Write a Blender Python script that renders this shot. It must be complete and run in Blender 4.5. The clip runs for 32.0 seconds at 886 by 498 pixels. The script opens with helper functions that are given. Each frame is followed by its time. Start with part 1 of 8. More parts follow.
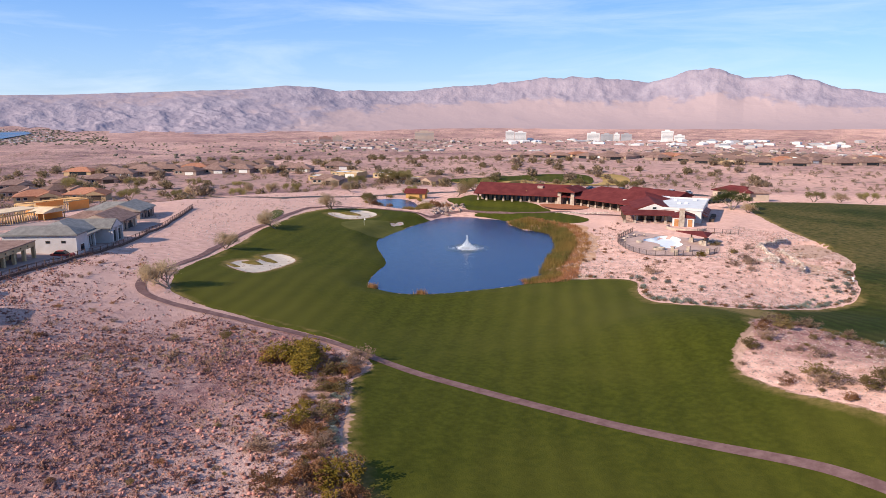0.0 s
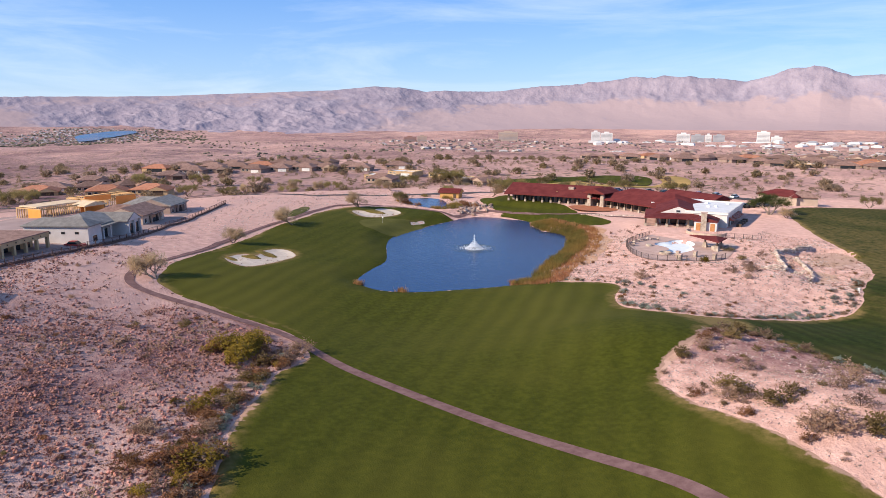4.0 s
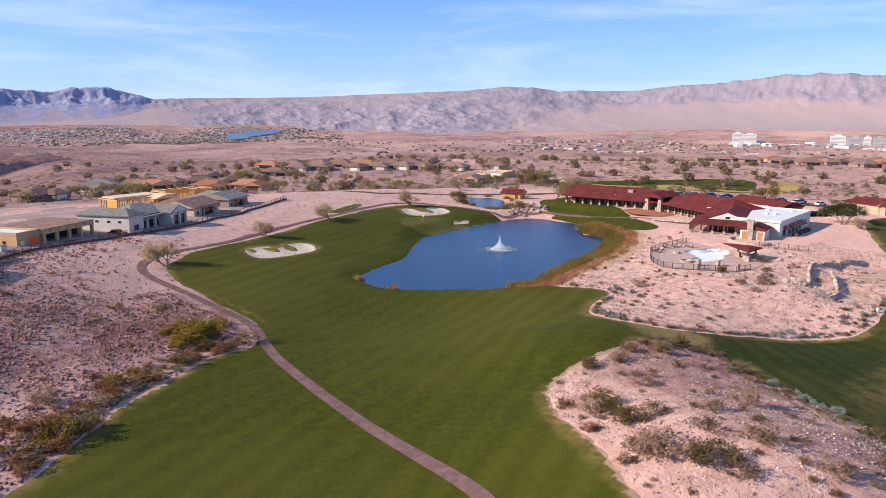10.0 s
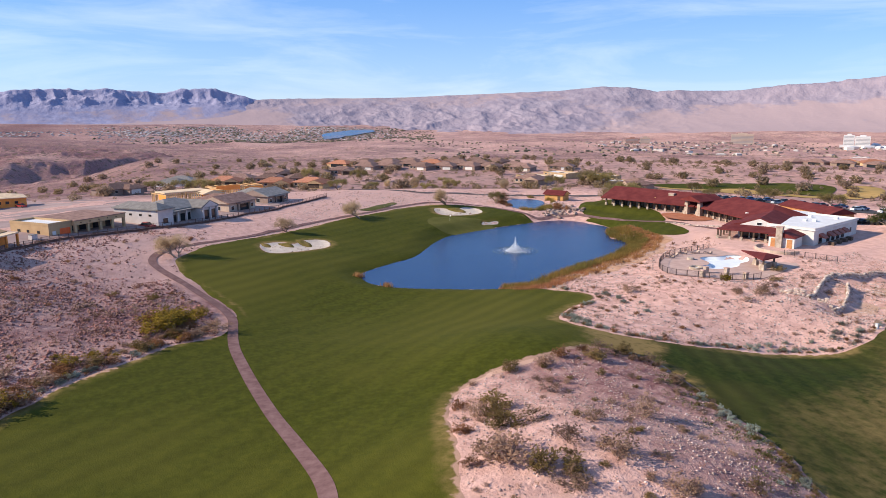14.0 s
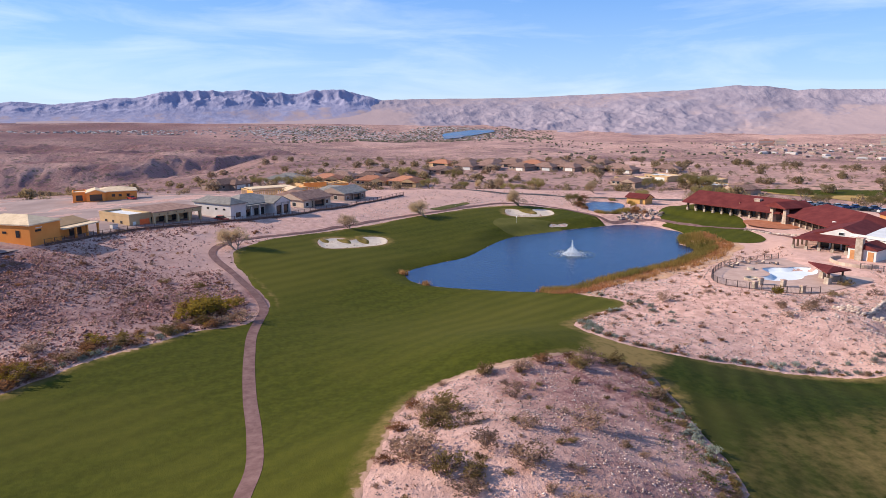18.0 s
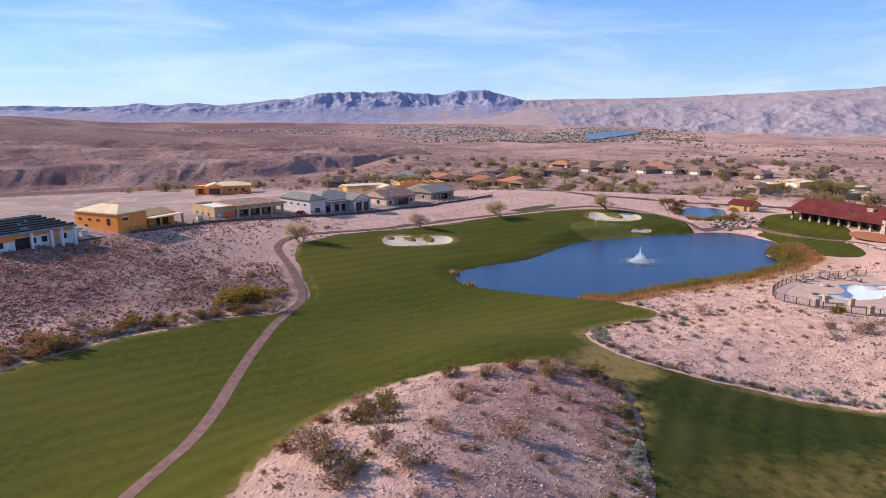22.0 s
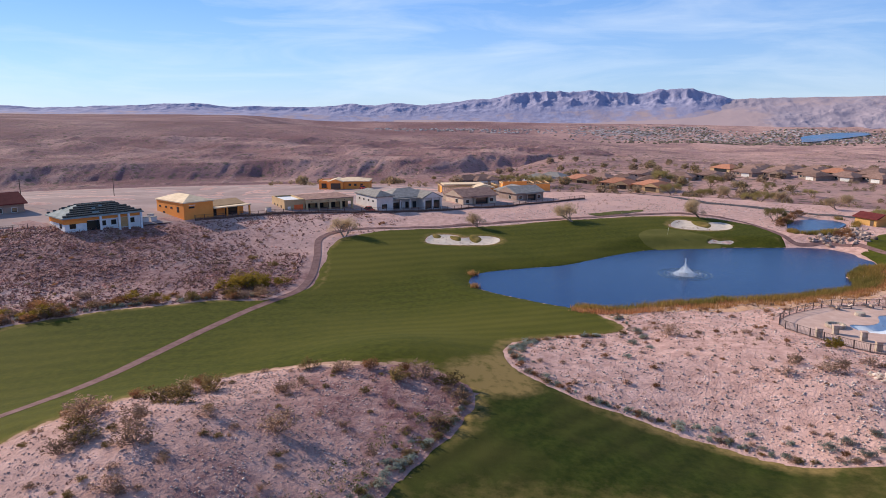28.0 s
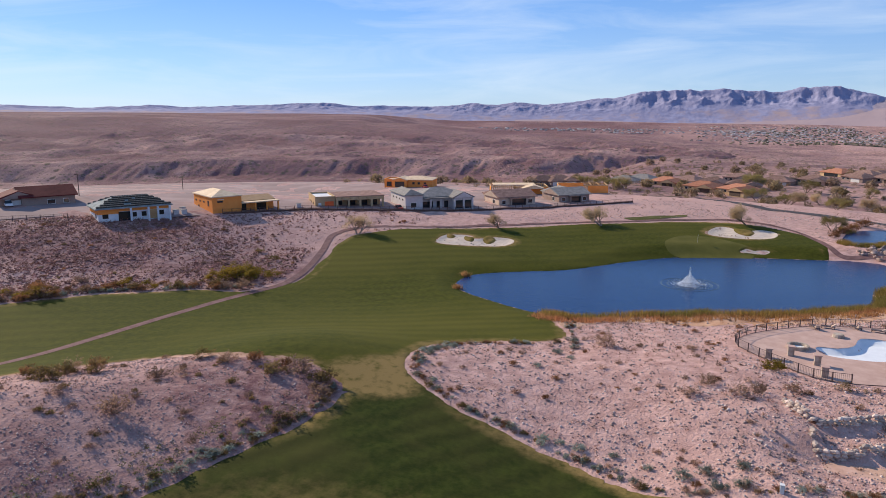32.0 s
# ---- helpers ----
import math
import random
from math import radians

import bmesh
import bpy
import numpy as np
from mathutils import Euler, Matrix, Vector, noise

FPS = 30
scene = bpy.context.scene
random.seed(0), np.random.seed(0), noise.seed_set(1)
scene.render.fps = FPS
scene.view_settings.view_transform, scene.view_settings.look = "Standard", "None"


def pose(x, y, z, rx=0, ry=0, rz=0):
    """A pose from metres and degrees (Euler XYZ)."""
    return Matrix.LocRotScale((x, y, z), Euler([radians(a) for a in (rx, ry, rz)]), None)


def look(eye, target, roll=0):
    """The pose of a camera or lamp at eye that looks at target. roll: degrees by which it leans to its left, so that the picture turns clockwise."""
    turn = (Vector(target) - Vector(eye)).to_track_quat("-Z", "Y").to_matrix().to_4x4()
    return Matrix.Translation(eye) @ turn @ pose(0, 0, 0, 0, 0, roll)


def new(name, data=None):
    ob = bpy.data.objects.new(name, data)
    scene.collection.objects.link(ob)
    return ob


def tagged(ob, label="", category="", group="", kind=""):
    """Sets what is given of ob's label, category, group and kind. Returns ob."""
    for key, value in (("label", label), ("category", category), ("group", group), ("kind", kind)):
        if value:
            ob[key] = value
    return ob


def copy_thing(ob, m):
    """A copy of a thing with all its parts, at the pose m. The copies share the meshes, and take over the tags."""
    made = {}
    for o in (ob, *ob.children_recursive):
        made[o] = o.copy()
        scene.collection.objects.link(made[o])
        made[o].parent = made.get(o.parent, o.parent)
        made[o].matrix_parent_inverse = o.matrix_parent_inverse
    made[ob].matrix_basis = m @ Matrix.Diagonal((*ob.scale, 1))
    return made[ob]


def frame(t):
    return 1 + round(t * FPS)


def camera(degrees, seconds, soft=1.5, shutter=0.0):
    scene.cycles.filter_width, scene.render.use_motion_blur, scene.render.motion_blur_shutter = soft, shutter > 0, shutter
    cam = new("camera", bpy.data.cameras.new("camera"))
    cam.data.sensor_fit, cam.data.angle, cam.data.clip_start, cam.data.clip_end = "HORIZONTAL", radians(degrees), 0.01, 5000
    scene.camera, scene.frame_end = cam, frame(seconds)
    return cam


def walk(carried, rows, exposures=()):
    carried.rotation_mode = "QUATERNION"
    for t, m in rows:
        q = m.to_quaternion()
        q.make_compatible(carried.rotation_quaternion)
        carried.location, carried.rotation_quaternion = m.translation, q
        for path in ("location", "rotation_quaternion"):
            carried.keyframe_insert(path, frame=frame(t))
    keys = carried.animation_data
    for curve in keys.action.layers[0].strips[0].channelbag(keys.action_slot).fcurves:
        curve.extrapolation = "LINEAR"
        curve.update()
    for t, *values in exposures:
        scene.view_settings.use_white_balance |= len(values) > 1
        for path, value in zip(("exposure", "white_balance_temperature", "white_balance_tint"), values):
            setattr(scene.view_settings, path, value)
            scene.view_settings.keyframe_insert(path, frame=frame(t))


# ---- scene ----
cam = camera(64.3, 32.0, soft=0.5)
METRES, EYE, TILT, LEAN, TURN = 177.06, 34.0, 0.0, 0.0, 37.6
ROWS = [
    (0.0, 0.0, 0.0, 0.0, 0.0, -11.22, -0.02),
    (0.5, 0.016, -0.0004, -0.0001, 0.97, -11.21, -0.02),
    (1.0, 0.0309, -0.0005, -0.0003, 1.79, -11.21, -0.01),
    (1.5, 0.045, 0.0002, -0.0006, 2.6, -11.21, -0.02),
    (2.0, 0.0612, 0.0003, -0.0007, 3.57, -11.21, 0.01),
    (2.5, 0.0785, 0.0009, -0.0007, 4.55, -11.2, 0.02),
    (3.0, 0.0951, 0.0021, -0.0007, 5.36, -11.2, 0.0),
    (3.5, 0.1093, 0.0033, -0.0008, 6.16, -11.2, 0.01),
    (5.5, 0.1506, 0.0076, -0.0014, 10.25, -11.19, 0.01),
    (6.0, 0.1618, 0.0092, -0.0012, 11.11, -11.2, 0.02),
    (6.5, 0.1726, 0.0111, -0.0013, 11.92, -11.19, 0.02),
    (7.0, 0.1846, 0.0133, -0.0014, 12.73, -11.2, 0.03),
    (7.5, 0.1988, 0.0164, -0.0015, 13.57, -11.19, 0.06),
    (8.0, 0.2159, 0.0197, -0.0015, 14.44, -11.18, 0.1),
    (8.5, 0.2336, 0.0243, -0.0014, 15.25, -11.19, 0.1),
    (9.0, 0.2505, 0.0287, -0.0014, 16.11, -11.18, 0.07),
    (9.5, 0.2654, 0.033, -0.0017, 17.05, -11.17, 0.07),
    (10.0, 0.2797, 0.0371, -0.0017, 17.97, -11.17, 0.08),
    (10.5, 0.2947, 0.0418, -0.0019, 18.81, -11.16, 0.11),
    (11.0, 0.3105, 0.0469, -0.0017, 19.64, -11.17, 0.1),
    (11.5, 0.3262, 0.0523, -0.0017, 20.54, -11.16, 0.1),
    (12.0, 0.3411, 0.0577, -0.0018, 21.46, -11.15, 0.09),
    (12.5, 0.3547, 0.063, -0.0018, 22.38, -11.15, 0.08),
    (13.0, 0.3667, 0.0679, -0.0019, 23.39, -11.15, 0.07),
    (13.5, 0.3778, 0.0726, -0.0019, 24.46, -11.15, 0.06),
    (14.0, 0.3886, 0.0773, -0.0021, 25.56, -11.14, 0.05),
    (14.5, 0.3987, 0.0819, -0.002, 26.69, -11.15, 0.06),
    (16.5, 0.444, 0.1056, -0.002, 31.36, -11.12, 0.09),
    (17.0, 0.4536, 0.1113, -0.0019, 32.58, -11.11, 0.06),
    (17.5, 0.4629, 0.1172, -0.0019, 33.95, -11.11, 0.06),
    (18.0, 0.4724, 0.1235, -0.0018, 35.41, -11.12, 0.06),
    (18.5, 0.4825, 0.1304, -0.0021, 36.89, -11.1, 0.09),
    (19.0, 0.4934, 0.1386, -0.0019, 38.34, -11.1, 0.06),
    (19.5, 0.5042, 0.147, -0.0018, 39.68, -11.1, 0.06),
    (20.0, 0.5146, 0.1557, -0.0019, 40.98, -11.09, 0.08),
    (20.5, 0.5257, 0.1653, -0.002, 42.44, -11.08, 0.08),
    (21.0, 0.5372, 0.1757, -0.0019, 44.0, -11.08, 0.09),
    (21.5, 0.5486, 0.1869, -0.0019, 45.57, -11.07, 0.09),
    (22.0, 0.5599, 0.1985, -0.0018, 47.05, -11.08, 0.07),
    (22.5, 0.5706, 0.2101, -0.0018, 48.46, -11.07, 0.06),
    (23.0, 0.581, 0.2219, -0.002, 49.8, -11.07, 0.07),
    (23.5, 0.5923, 0.2351, -0.002, 51.06, -11.07, 0.1),
    (24.0, 0.6044, 0.2501, -0.002, 52.39, -11.08, 0.09),
    (24.5, 0.6167, 0.266, -0.0017, 53.77, -11.08, 0.08),
    (25.0, 0.6273, 0.2808, -0.0017, 55.06, -11.08, 0.06),
    (25.5, 0.6365, 0.2945, -0.0022, 56.43, -11.08, 0.07),
    (26.0, 0.6462, 0.3094, -0.0026, 57.79, -11.08, 0.11),
    (26.5, 0.6566, 0.3261, -0.0023, 59.19, -11.09, 0.1),
    (28.5, 0.6972, 0.4011, -0.002, 64.41, -11.08, 0.1),
    (29.0, 0.7055, 0.4192, -0.0021, 65.86, -11.08, 0.1),
    (29.5, 0.7139, 0.4386, -0.0019, 67.27, -11.09, 0.1),
    (30.0, 0.7215, 0.4574, -0.0017, 68.47, -11.09, 0.07),
    (30.5, 0.7281, 0.4748, -0.0019, 69.61, -11.1, 0.07),
    (31.0, 0.7347, 0.4933, -0.002, 70.78, -11.1, 0.08),
    (31.5, 0.7416, 0.5136, -0.0018, 71.98, -11.11, 0.09),
    (32.0, 0.7483, 0.5348, -0.0017, 73.11, -11.12, 0.08),
]
walk(cam, [(t, pose(0, 0, EYE, TILT, LEAN, TURN) @ pose(METRES * x, METRES * y, METRES * z, 90 + pitch, roll, yaw)) for t, x, y, z, yaw, pitch, roll in ROWS],
     exposures=[(0.0, 0.41), (14.0, 0.44), (24.0, 0.40), (32.0, 0.20)])

# ---- world, sun, exposure ----
SUN_AZ, SUN_EL = radians(201), radians(28)   # azimuth clockwise from +y, towards the sun
scene.view_settings.exposure = 0.0
world = bpy.data.worlds.new("sky")
scene.world = world
world.use_nodes = True
wt = world.node_tree
for n in list(wt.nodes):
    wt.nodes.remove(n)


def node(tree, kind, **values):
    """A node with its attributes set, and its inputs by name (spaces written as _)."""
    n = tree.nodes.new(kind)
    for key, value in values.items():
        if key == "operation":
            n.operation = value
        elif key == "blend_type":
            n.blend_type = value
        elif key == "data_type":
            n.data_type = value
        else:
            n.inputs[key.replace("_", " ")].default_value = value
    return n


sky = wt.nodes.new("ShaderNodeTexSky")
sky.sky_type = 'NISHITA'
sky.sun_disc = False
sky.sun_elevation, sky.sun_rotation = SUN_EL, SUN_AZ
sky.altitude, sky.air_density, sky.dust_density, sky.ozone_density = 300, 1.0, 0.1, 4.0
coords = wt.nodes.new("ShaderNodeTexCoord")
stretch = node(wt, "ShaderNodeMapping", Scale=(1.1, 1.5, 9.0), Rotation=(0.05, 0.08, 0.5))
wisps = node(wt, "ShaderNodeTexNoise", Scale=2.3, Detail=9.0, Roughness=0.6, Distortion=0.7)
ramp = wt.nodes.new("ShaderNodeValToRGB")
ramp.color_ramp.elements[0].position, ramp.color_ramp.elements[1].position = 0.44, 0.78
ramp.color_ramp.elements[1].color = (0.42, 0.42, 0.42, 1)
cirrus = node(wt, "ShaderNodeMixRGB", Color2=(7.5, 8.3, 9.2, 1))
shine = node(wt, "ShaderNodeBackground", Strength=0.099)
final = wt.nodes.new("ShaderNodeOutputWorld")
wt.links.new(coords.outputs["Generated"], stretch.inputs["Vector"])
wt.links.new(stretch.outputs["Vector"], wisps.inputs["Vector"])
wt.links.new(wisps.outputs["Fac"], ramp.inputs["Fac"])
wt.links.new(ramp.outputs["Color"], cirrus.inputs["Fac"])
clear = node(wt, "ShaderNodeMixRGB", blend_type='MULTIPLY', Fac=1.0, Color2=(0.76, 0.95, 1.42, 1))
wt.links.new(sky.outputs["Color"], clear.inputs["Color1"])
# a paler, more even gradient towards the hazy horizon
split = wt.nodes.new("ShaderNodeSeparateXYZ")
wt.links.new(coords.outputs["Generated"], split.inputs["Vector"])
rise = wt.nodes.new("ShaderNodeValToRGB")
rise.color_ramp.elements[0].position, rise.color_ramp.elements[0].color = 0.0, (0.48, 0.65, 0.85, 1)
rise.color_ramp.elements[1].position, rise.color_ramp.elements[1].color = 0.8, (0.10, 0.24, 0.52, 1)
step_up = rise.color_ramp.elements.new(0.15)
step_up.color = (0.19, 0.40, 0.78, 1)
wt.links.new(split.outputs["Z"], rise.inputs["Fac"])
lift = node(wt, "ShaderNodeVectorMath", operation='SCALE')
lift.inputs["Scale"].default_value = 9.0
wt.links.new(rise.outputs["Color"], lift.inputs[0])
even = node(wt, "ShaderNodeMixRGB", Fac=0.58)
wt.links.new(clear.outputs["Color"], even.inputs["Color1"])
wt.links.new(lift.outputs["Vector"], even.inputs["Color2"])
wt.links.new(even.outputs["Color"], cirrus.inputs["Color1"])
wt.links.new(cirrus.outputs["Color"], shine.inputs["Color"])
wt.links.new(shine.outputs["Background"], final.inputs["Surface"])
sun_data = bpy.data.lights.new("sun", "SUN")
sun_data.energy, sun_data.angle, sun_data.color = 5.0, radians(0.5), (1.0, 0.865, 0.695)
sun = new("sun", sun_data)
sun_way = Vector((math.sin(SUN_AZ) * math.cos(SUN_EL), math.cos(SUN_AZ) * math.cos(SUN_EL), math.sin(SUN_EL)))
sun.matrix_world = look(sun_way * 300, (0, 0, 0))

# ---- materials ----
def surf(name, c1, c2, scale=1.0, rough=0.85, bump=0.3, fine=None, c3=None, scale3=0.05, metal=0.0, detail=6.0, depth=0.05, jitter=0.0, lo=0.38, hi=0.64, island=False):
    """A matte, uneven surface: two colours mixed by noise in metres, a third over large patches, fine relief, and a shift from piece to piece."""
    m = bpy.data.materials.new(name)
    m.use_nodes = True
    t = m.node_tree
    b = t.nodes["Principled BSDF"]
    b.inputs["Roughness"].default_value, b.inputs["Metallic"].default_value = rough, metal
    if rough > 0.82:
        b.inputs["Specular IOR Level"].default_value = 0.08
    geo = t.nodes.new("ShaderNodeNewGeometry")
    n1 = node(t, "ShaderNodeTexNoise", Scale=scale, Detail=detail, Roughness=0.62)
    t.links.new(geo.outputs["Position"], n1.inputs["Vector"])
    r = t.nodes.new("ShaderNodeValToRGB")
    r.color_ramp.elements[0].position, r.color_ramp.elements[1].position = lo, hi
    r.color_ramp.elements[0].color, r.color_ramp.elements[1].color = (*c1, 1), (*c2, 1)
    t.links.new(n1.outputs["Fac"], r.inputs["Fac"])
    out = r.outputs["Color"]
    if c3:
        n3 = node(t, "ShaderNodeTexNoise", Scale=scale3, Detail=4.0, Roughness=0.55)
        t.links.new(geo.outputs["Position"], n3.inputs["Vector"])
        r3 = t.nodes.new("ShaderNodeValToRGB")
        r3.color_ramp.elements[0].position, r3.color_ramp.elements[1].position = 0.42, 0.66
        t.links.new(n3.outputs["Fac"], r3.inputs["Fac"])
        mix = node(t, "ShaderNodeMixRGB", Color2=(*c3, 1))
        t.links.new(r3.outputs["Color"], mix.inputs["Fac"])
        t.links.new(out, mix.inputs["Color1"])
        out = mix.outputs["Color"]
    if jitter:
        src = geo.outputs["Random Per Island"] if island else t.nodes.new("ShaderNodeObjectInfo").outputs["Random"]
        mr = node(t, "ShaderNodeMapRange")
        mr.inputs["To Min"].default_value, mr.inputs["To Max"].default_value = 1 - jitter, 1 + jitter
        t.links.new(src, mr.inputs["Value"])
        mul = node(t, "ShaderNodeVectorMath", operation='SCALE')
        t.links.new(out, mul.inputs[0])
        t.links.new(mr.outputs["Result"], mul.inputs["Scale"])
        out = mul.outputs["Vector"]
    t.links.new(out, b.inputs["Base Color"])
    if bump:
        nb = node(t, "ShaderNodeTexNoise", Scale=fine or scale * 4, Detail=5.0, Roughness=0.65)
        t.links.new(geo.outputs["Position"], nb.inputs["Vector"])
        bp = node(t, "ShaderNodeBump", Strength=bump, Distance=depth)
        t.links.new(nb.outputs["Fac"], bp.inputs["Height"])
        t.links.new(bp.outputs["Normal"], b.inputs["Normal"])
    return m


desert = surf("desert_gravel", (0.495, 0.285, 0.234), (0.75, 0.47, 0.396), 0.5, 0.95, 1.0, 2.2, (0.61, 0.38, 0.32), 0.012, depth=0.3, detail=9.0)


def varnish_shade(m):
    """Darkens the gravel, in patches, where the ground carries it: varnished stone, and shade painted on the knoll's
    back.
    """
    t = m.node_tree
    b = t.nodes["Principled BSDF"]
    link = b.inputs["Base Color"].links[0]
    was = link.from_socket
    amount = t.nodes.new("ShaderNodeAttribute")
    amount.attribute_name = "varnish_shade"
    geo = t.nodes.new("ShaderNodeNewGeometry")
    n = node(t, "ShaderNodeTexNoise", Scale=0.6, Detail=8.0, Roughness=0.7)
    t.links.new(geo.outputs["Position"], n.inputs["Vector"])
    spread = node(t, "ShaderNodeMath", operation='MULTIPLY_ADD')
    spread.inputs[1].default_value, spread.inputs[2].default_value = 3.2, -0.7
    t.links.new(n.outputs["Fac"], spread.inputs[0])
    mul = node(t, "ShaderNodeMath", operation='MULTIPLY')
    mul.use_clamp = True
    t.links.new(spread.outputs[0], mul.inputs[0])
    t.links.new(amount.outputs["Fac"], mul.inputs[1])
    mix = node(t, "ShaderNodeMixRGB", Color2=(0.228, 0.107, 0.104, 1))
    t.links.new(mul.outputs[0], mix.inputs["Fac"])
    t.links.new(was, mix.inputs["Color1"])
    t.links.new(mix.outputs["Color"], b.inputs["Base Color"])


varnish_shade(desert)


def scrub(m):
    """Low scrub and darker gravel flecking the open country away from the fairways, the broad gravel patches tinted
    purple with painted haze.
    """
    t = m.node_tree
    b = t.nodes["Principled BSDF"]
    was = b.inputs["Base Color"].links[0].from_socket
    amount = t.nodes.new("ShaderNodeAttribute")
    amount.attribute_name = "scrub"
    geo = t.nodes.new("ShaderNodeNewGeometry")
    flat_place = node(t, "ShaderNodeVectorMath", operation='MULTIPLY')
    flat_place.inputs[1].default_value = (1, 1, 0.3)
    t.links.new(geo.outputs["Position"], flat_place.inputs[0])
    # first entry: gravel stain whose purple tint puts distance haze into the colour
    for size, lo, hi, colour, low, high, stain in ((0.014, 0.36, 0.66, (0.255, 0.142, 0.152), 0.0, 0.8, True), (0.16, 0.22, 0.30, (0.15, 0.12, 0.075), 0.85, 0.0, False), (0.06, 0.17, 0.26, (0.13, 0.105, 0.07), 0.8, 0.0, False)):
        if stain:
            n = node(t, "ShaderNodeTexNoise", Scale=size, Detail=10.0, Roughness=0.66)
            out = n.outputs["Fac"]
        else:
            n = node(t, "ShaderNodeTexVoronoi", Scale=size)
            out = n.outputs["Distance"]
        t.links.new(flat_place.outputs["Vector"], n.inputs["Vector"])
        mr = node(t, "ShaderNodeMapRange")
        mr.inputs["From Min"].default_value, mr.inputs["From Max"].default_value = lo, hi
        mr.inputs["To Min"].default_value, mr.inputs["To Max"].default_value = low, high
        t.links.new(out, mr.inputs["Value"])
        mul = node(t, "ShaderNodeMath", operation='MULTIPLY')
        mul.use_clamp = True
        t.links.new(mr.outputs["Result"], mul.inputs[0])
        t.links.new(amount.outputs["Fac"], mul.inputs[1])
        mix = node(t, "ShaderNodeMixRGB", Color2=(*colour, 1))
        t.links.new(mul.outputs[0], mix.inputs["Fac"])
        t.links.new(was, mix.inputs["Color1"])
        was = mix.outputs["Color"]
    t.links.new(was, b.inputs["Base Color"])
    swells = node(t, "ShaderNodeTexNoise", Scale=0.03, Detail=10.0, Roughness=0.7)
    t.links.new(geo.outputs["Position"], swells.inputs["Vector"])
    rise = node(t, "ShaderNodeBump", Distance=14.0)
    share = node(t, "ShaderNodeMath", operation='MULTIPLY')
    share.inputs[1].default_value = 0.75
    t.links.new(amount.outputs["Fac"], share.inputs[0])
    t.links.new(share.outputs[0], rise.inputs["Strength"])
    t.links.new(swells.outputs["Fac"], rise.inputs["Height"])
    last = b.inputs["Normal"].links[0].from_node
    t.links.new(rise.outputs["Normal"], last.inputs["Normal"])


scrub(desert)
desert.node_tree.nodes["Principled BSDF"].inputs["Diffuse Roughness"].default_value = 0.3
caliche = surf("pale_graded_soil", (0.32, 0.225, 0.205), (0.43, 0.315, 0.285), 0.10, 0.95, 0.3, 2.0, (0.27, 0.195, 0.18), 0.035, detail=9.0)
grass_mat = surf("mown_fairway_grass", (0.041, 0.047, 0.004), (0.066, 0.068, 0.0065), 1.1, 0.95, 0.9, 5.0, (0.084, 0.079, 0.011), 0.022, depth=0.06, detail=11.0)


def mown(m, across, period, strength):
    """Faint bands left by the mower, wavering a little."""
    t = m.node_tree
    b = t.nodes["Principled BSDF"]
    was = b.inputs["Base Color"].links[0].from_socket
    geo = t.nodes.new("ShaderNodeNewGeometry")
    wobble = node(t, "ShaderNodeTexNoise", Scale=0.035, Detail=3.0)
    t.links.new(geo.outputs["Position"], wobble.inputs["Vector"])
    dot = node(t, "ShaderNodeVectorMath", operation='DOT_PRODUCT')
    dot.inputs[1].default_value = across
    t.links.new(geo.outputs["Position"], dot.inputs[0])
    add = node(t, "ShaderNodeMath", operation='MULTIPLY_ADD')
    add.inputs[1].default_value = 7.0
    t.links.new(wobble.outputs["Fac"], add.inputs[0])
    t.links.new(dot.outputs["Value"], add.inputs[2])
    turn = node(t, "ShaderNodeMath", operation='MULTIPLY')
    turn.inputs[1].default_value = 2 * math.pi / period
    t.links.new(add.outputs[0], turn.inputs[0])
    sine = node(t, "ShaderNodeMath", operation='SINE')
    t.links.new(turn.outputs[0], sine.inputs[0])
    patch = node(t, "ShaderNodeTexNoise", Scale=0.02, Detail=2.0)
    t.links.new(geo.outputs["Position"], patch.inputs["Vector"])
    amount = node(t, "ShaderNodeMath", operation='MULTIPLY')
    t.links.new(sine.outputs[0], amount.inputs[0])
    t.links.new(patch.outputs["Fac"], amount.inputs[1])
    level = node(t, "ShaderNodeMath", operation='MULTIPLY_ADD')
    level.inputs[1].default_value, level.inputs[2].default_value = strength, 1.0
    t.links.new(amount.outputs[0], level.inputs[0])
    mul = node(t, "ShaderNodeVectorMath", operation='SCALE')
    t.links.new(was, mul.inputs[0])
    t.links.new(level.outputs[0], mul.inputs["Scale"])
    t.links.new(mul.outputs["Vector"], b.inputs["Base Color"])


mown(grass_mat, (0.87, 0.5, 0), 4.2, 0.16)


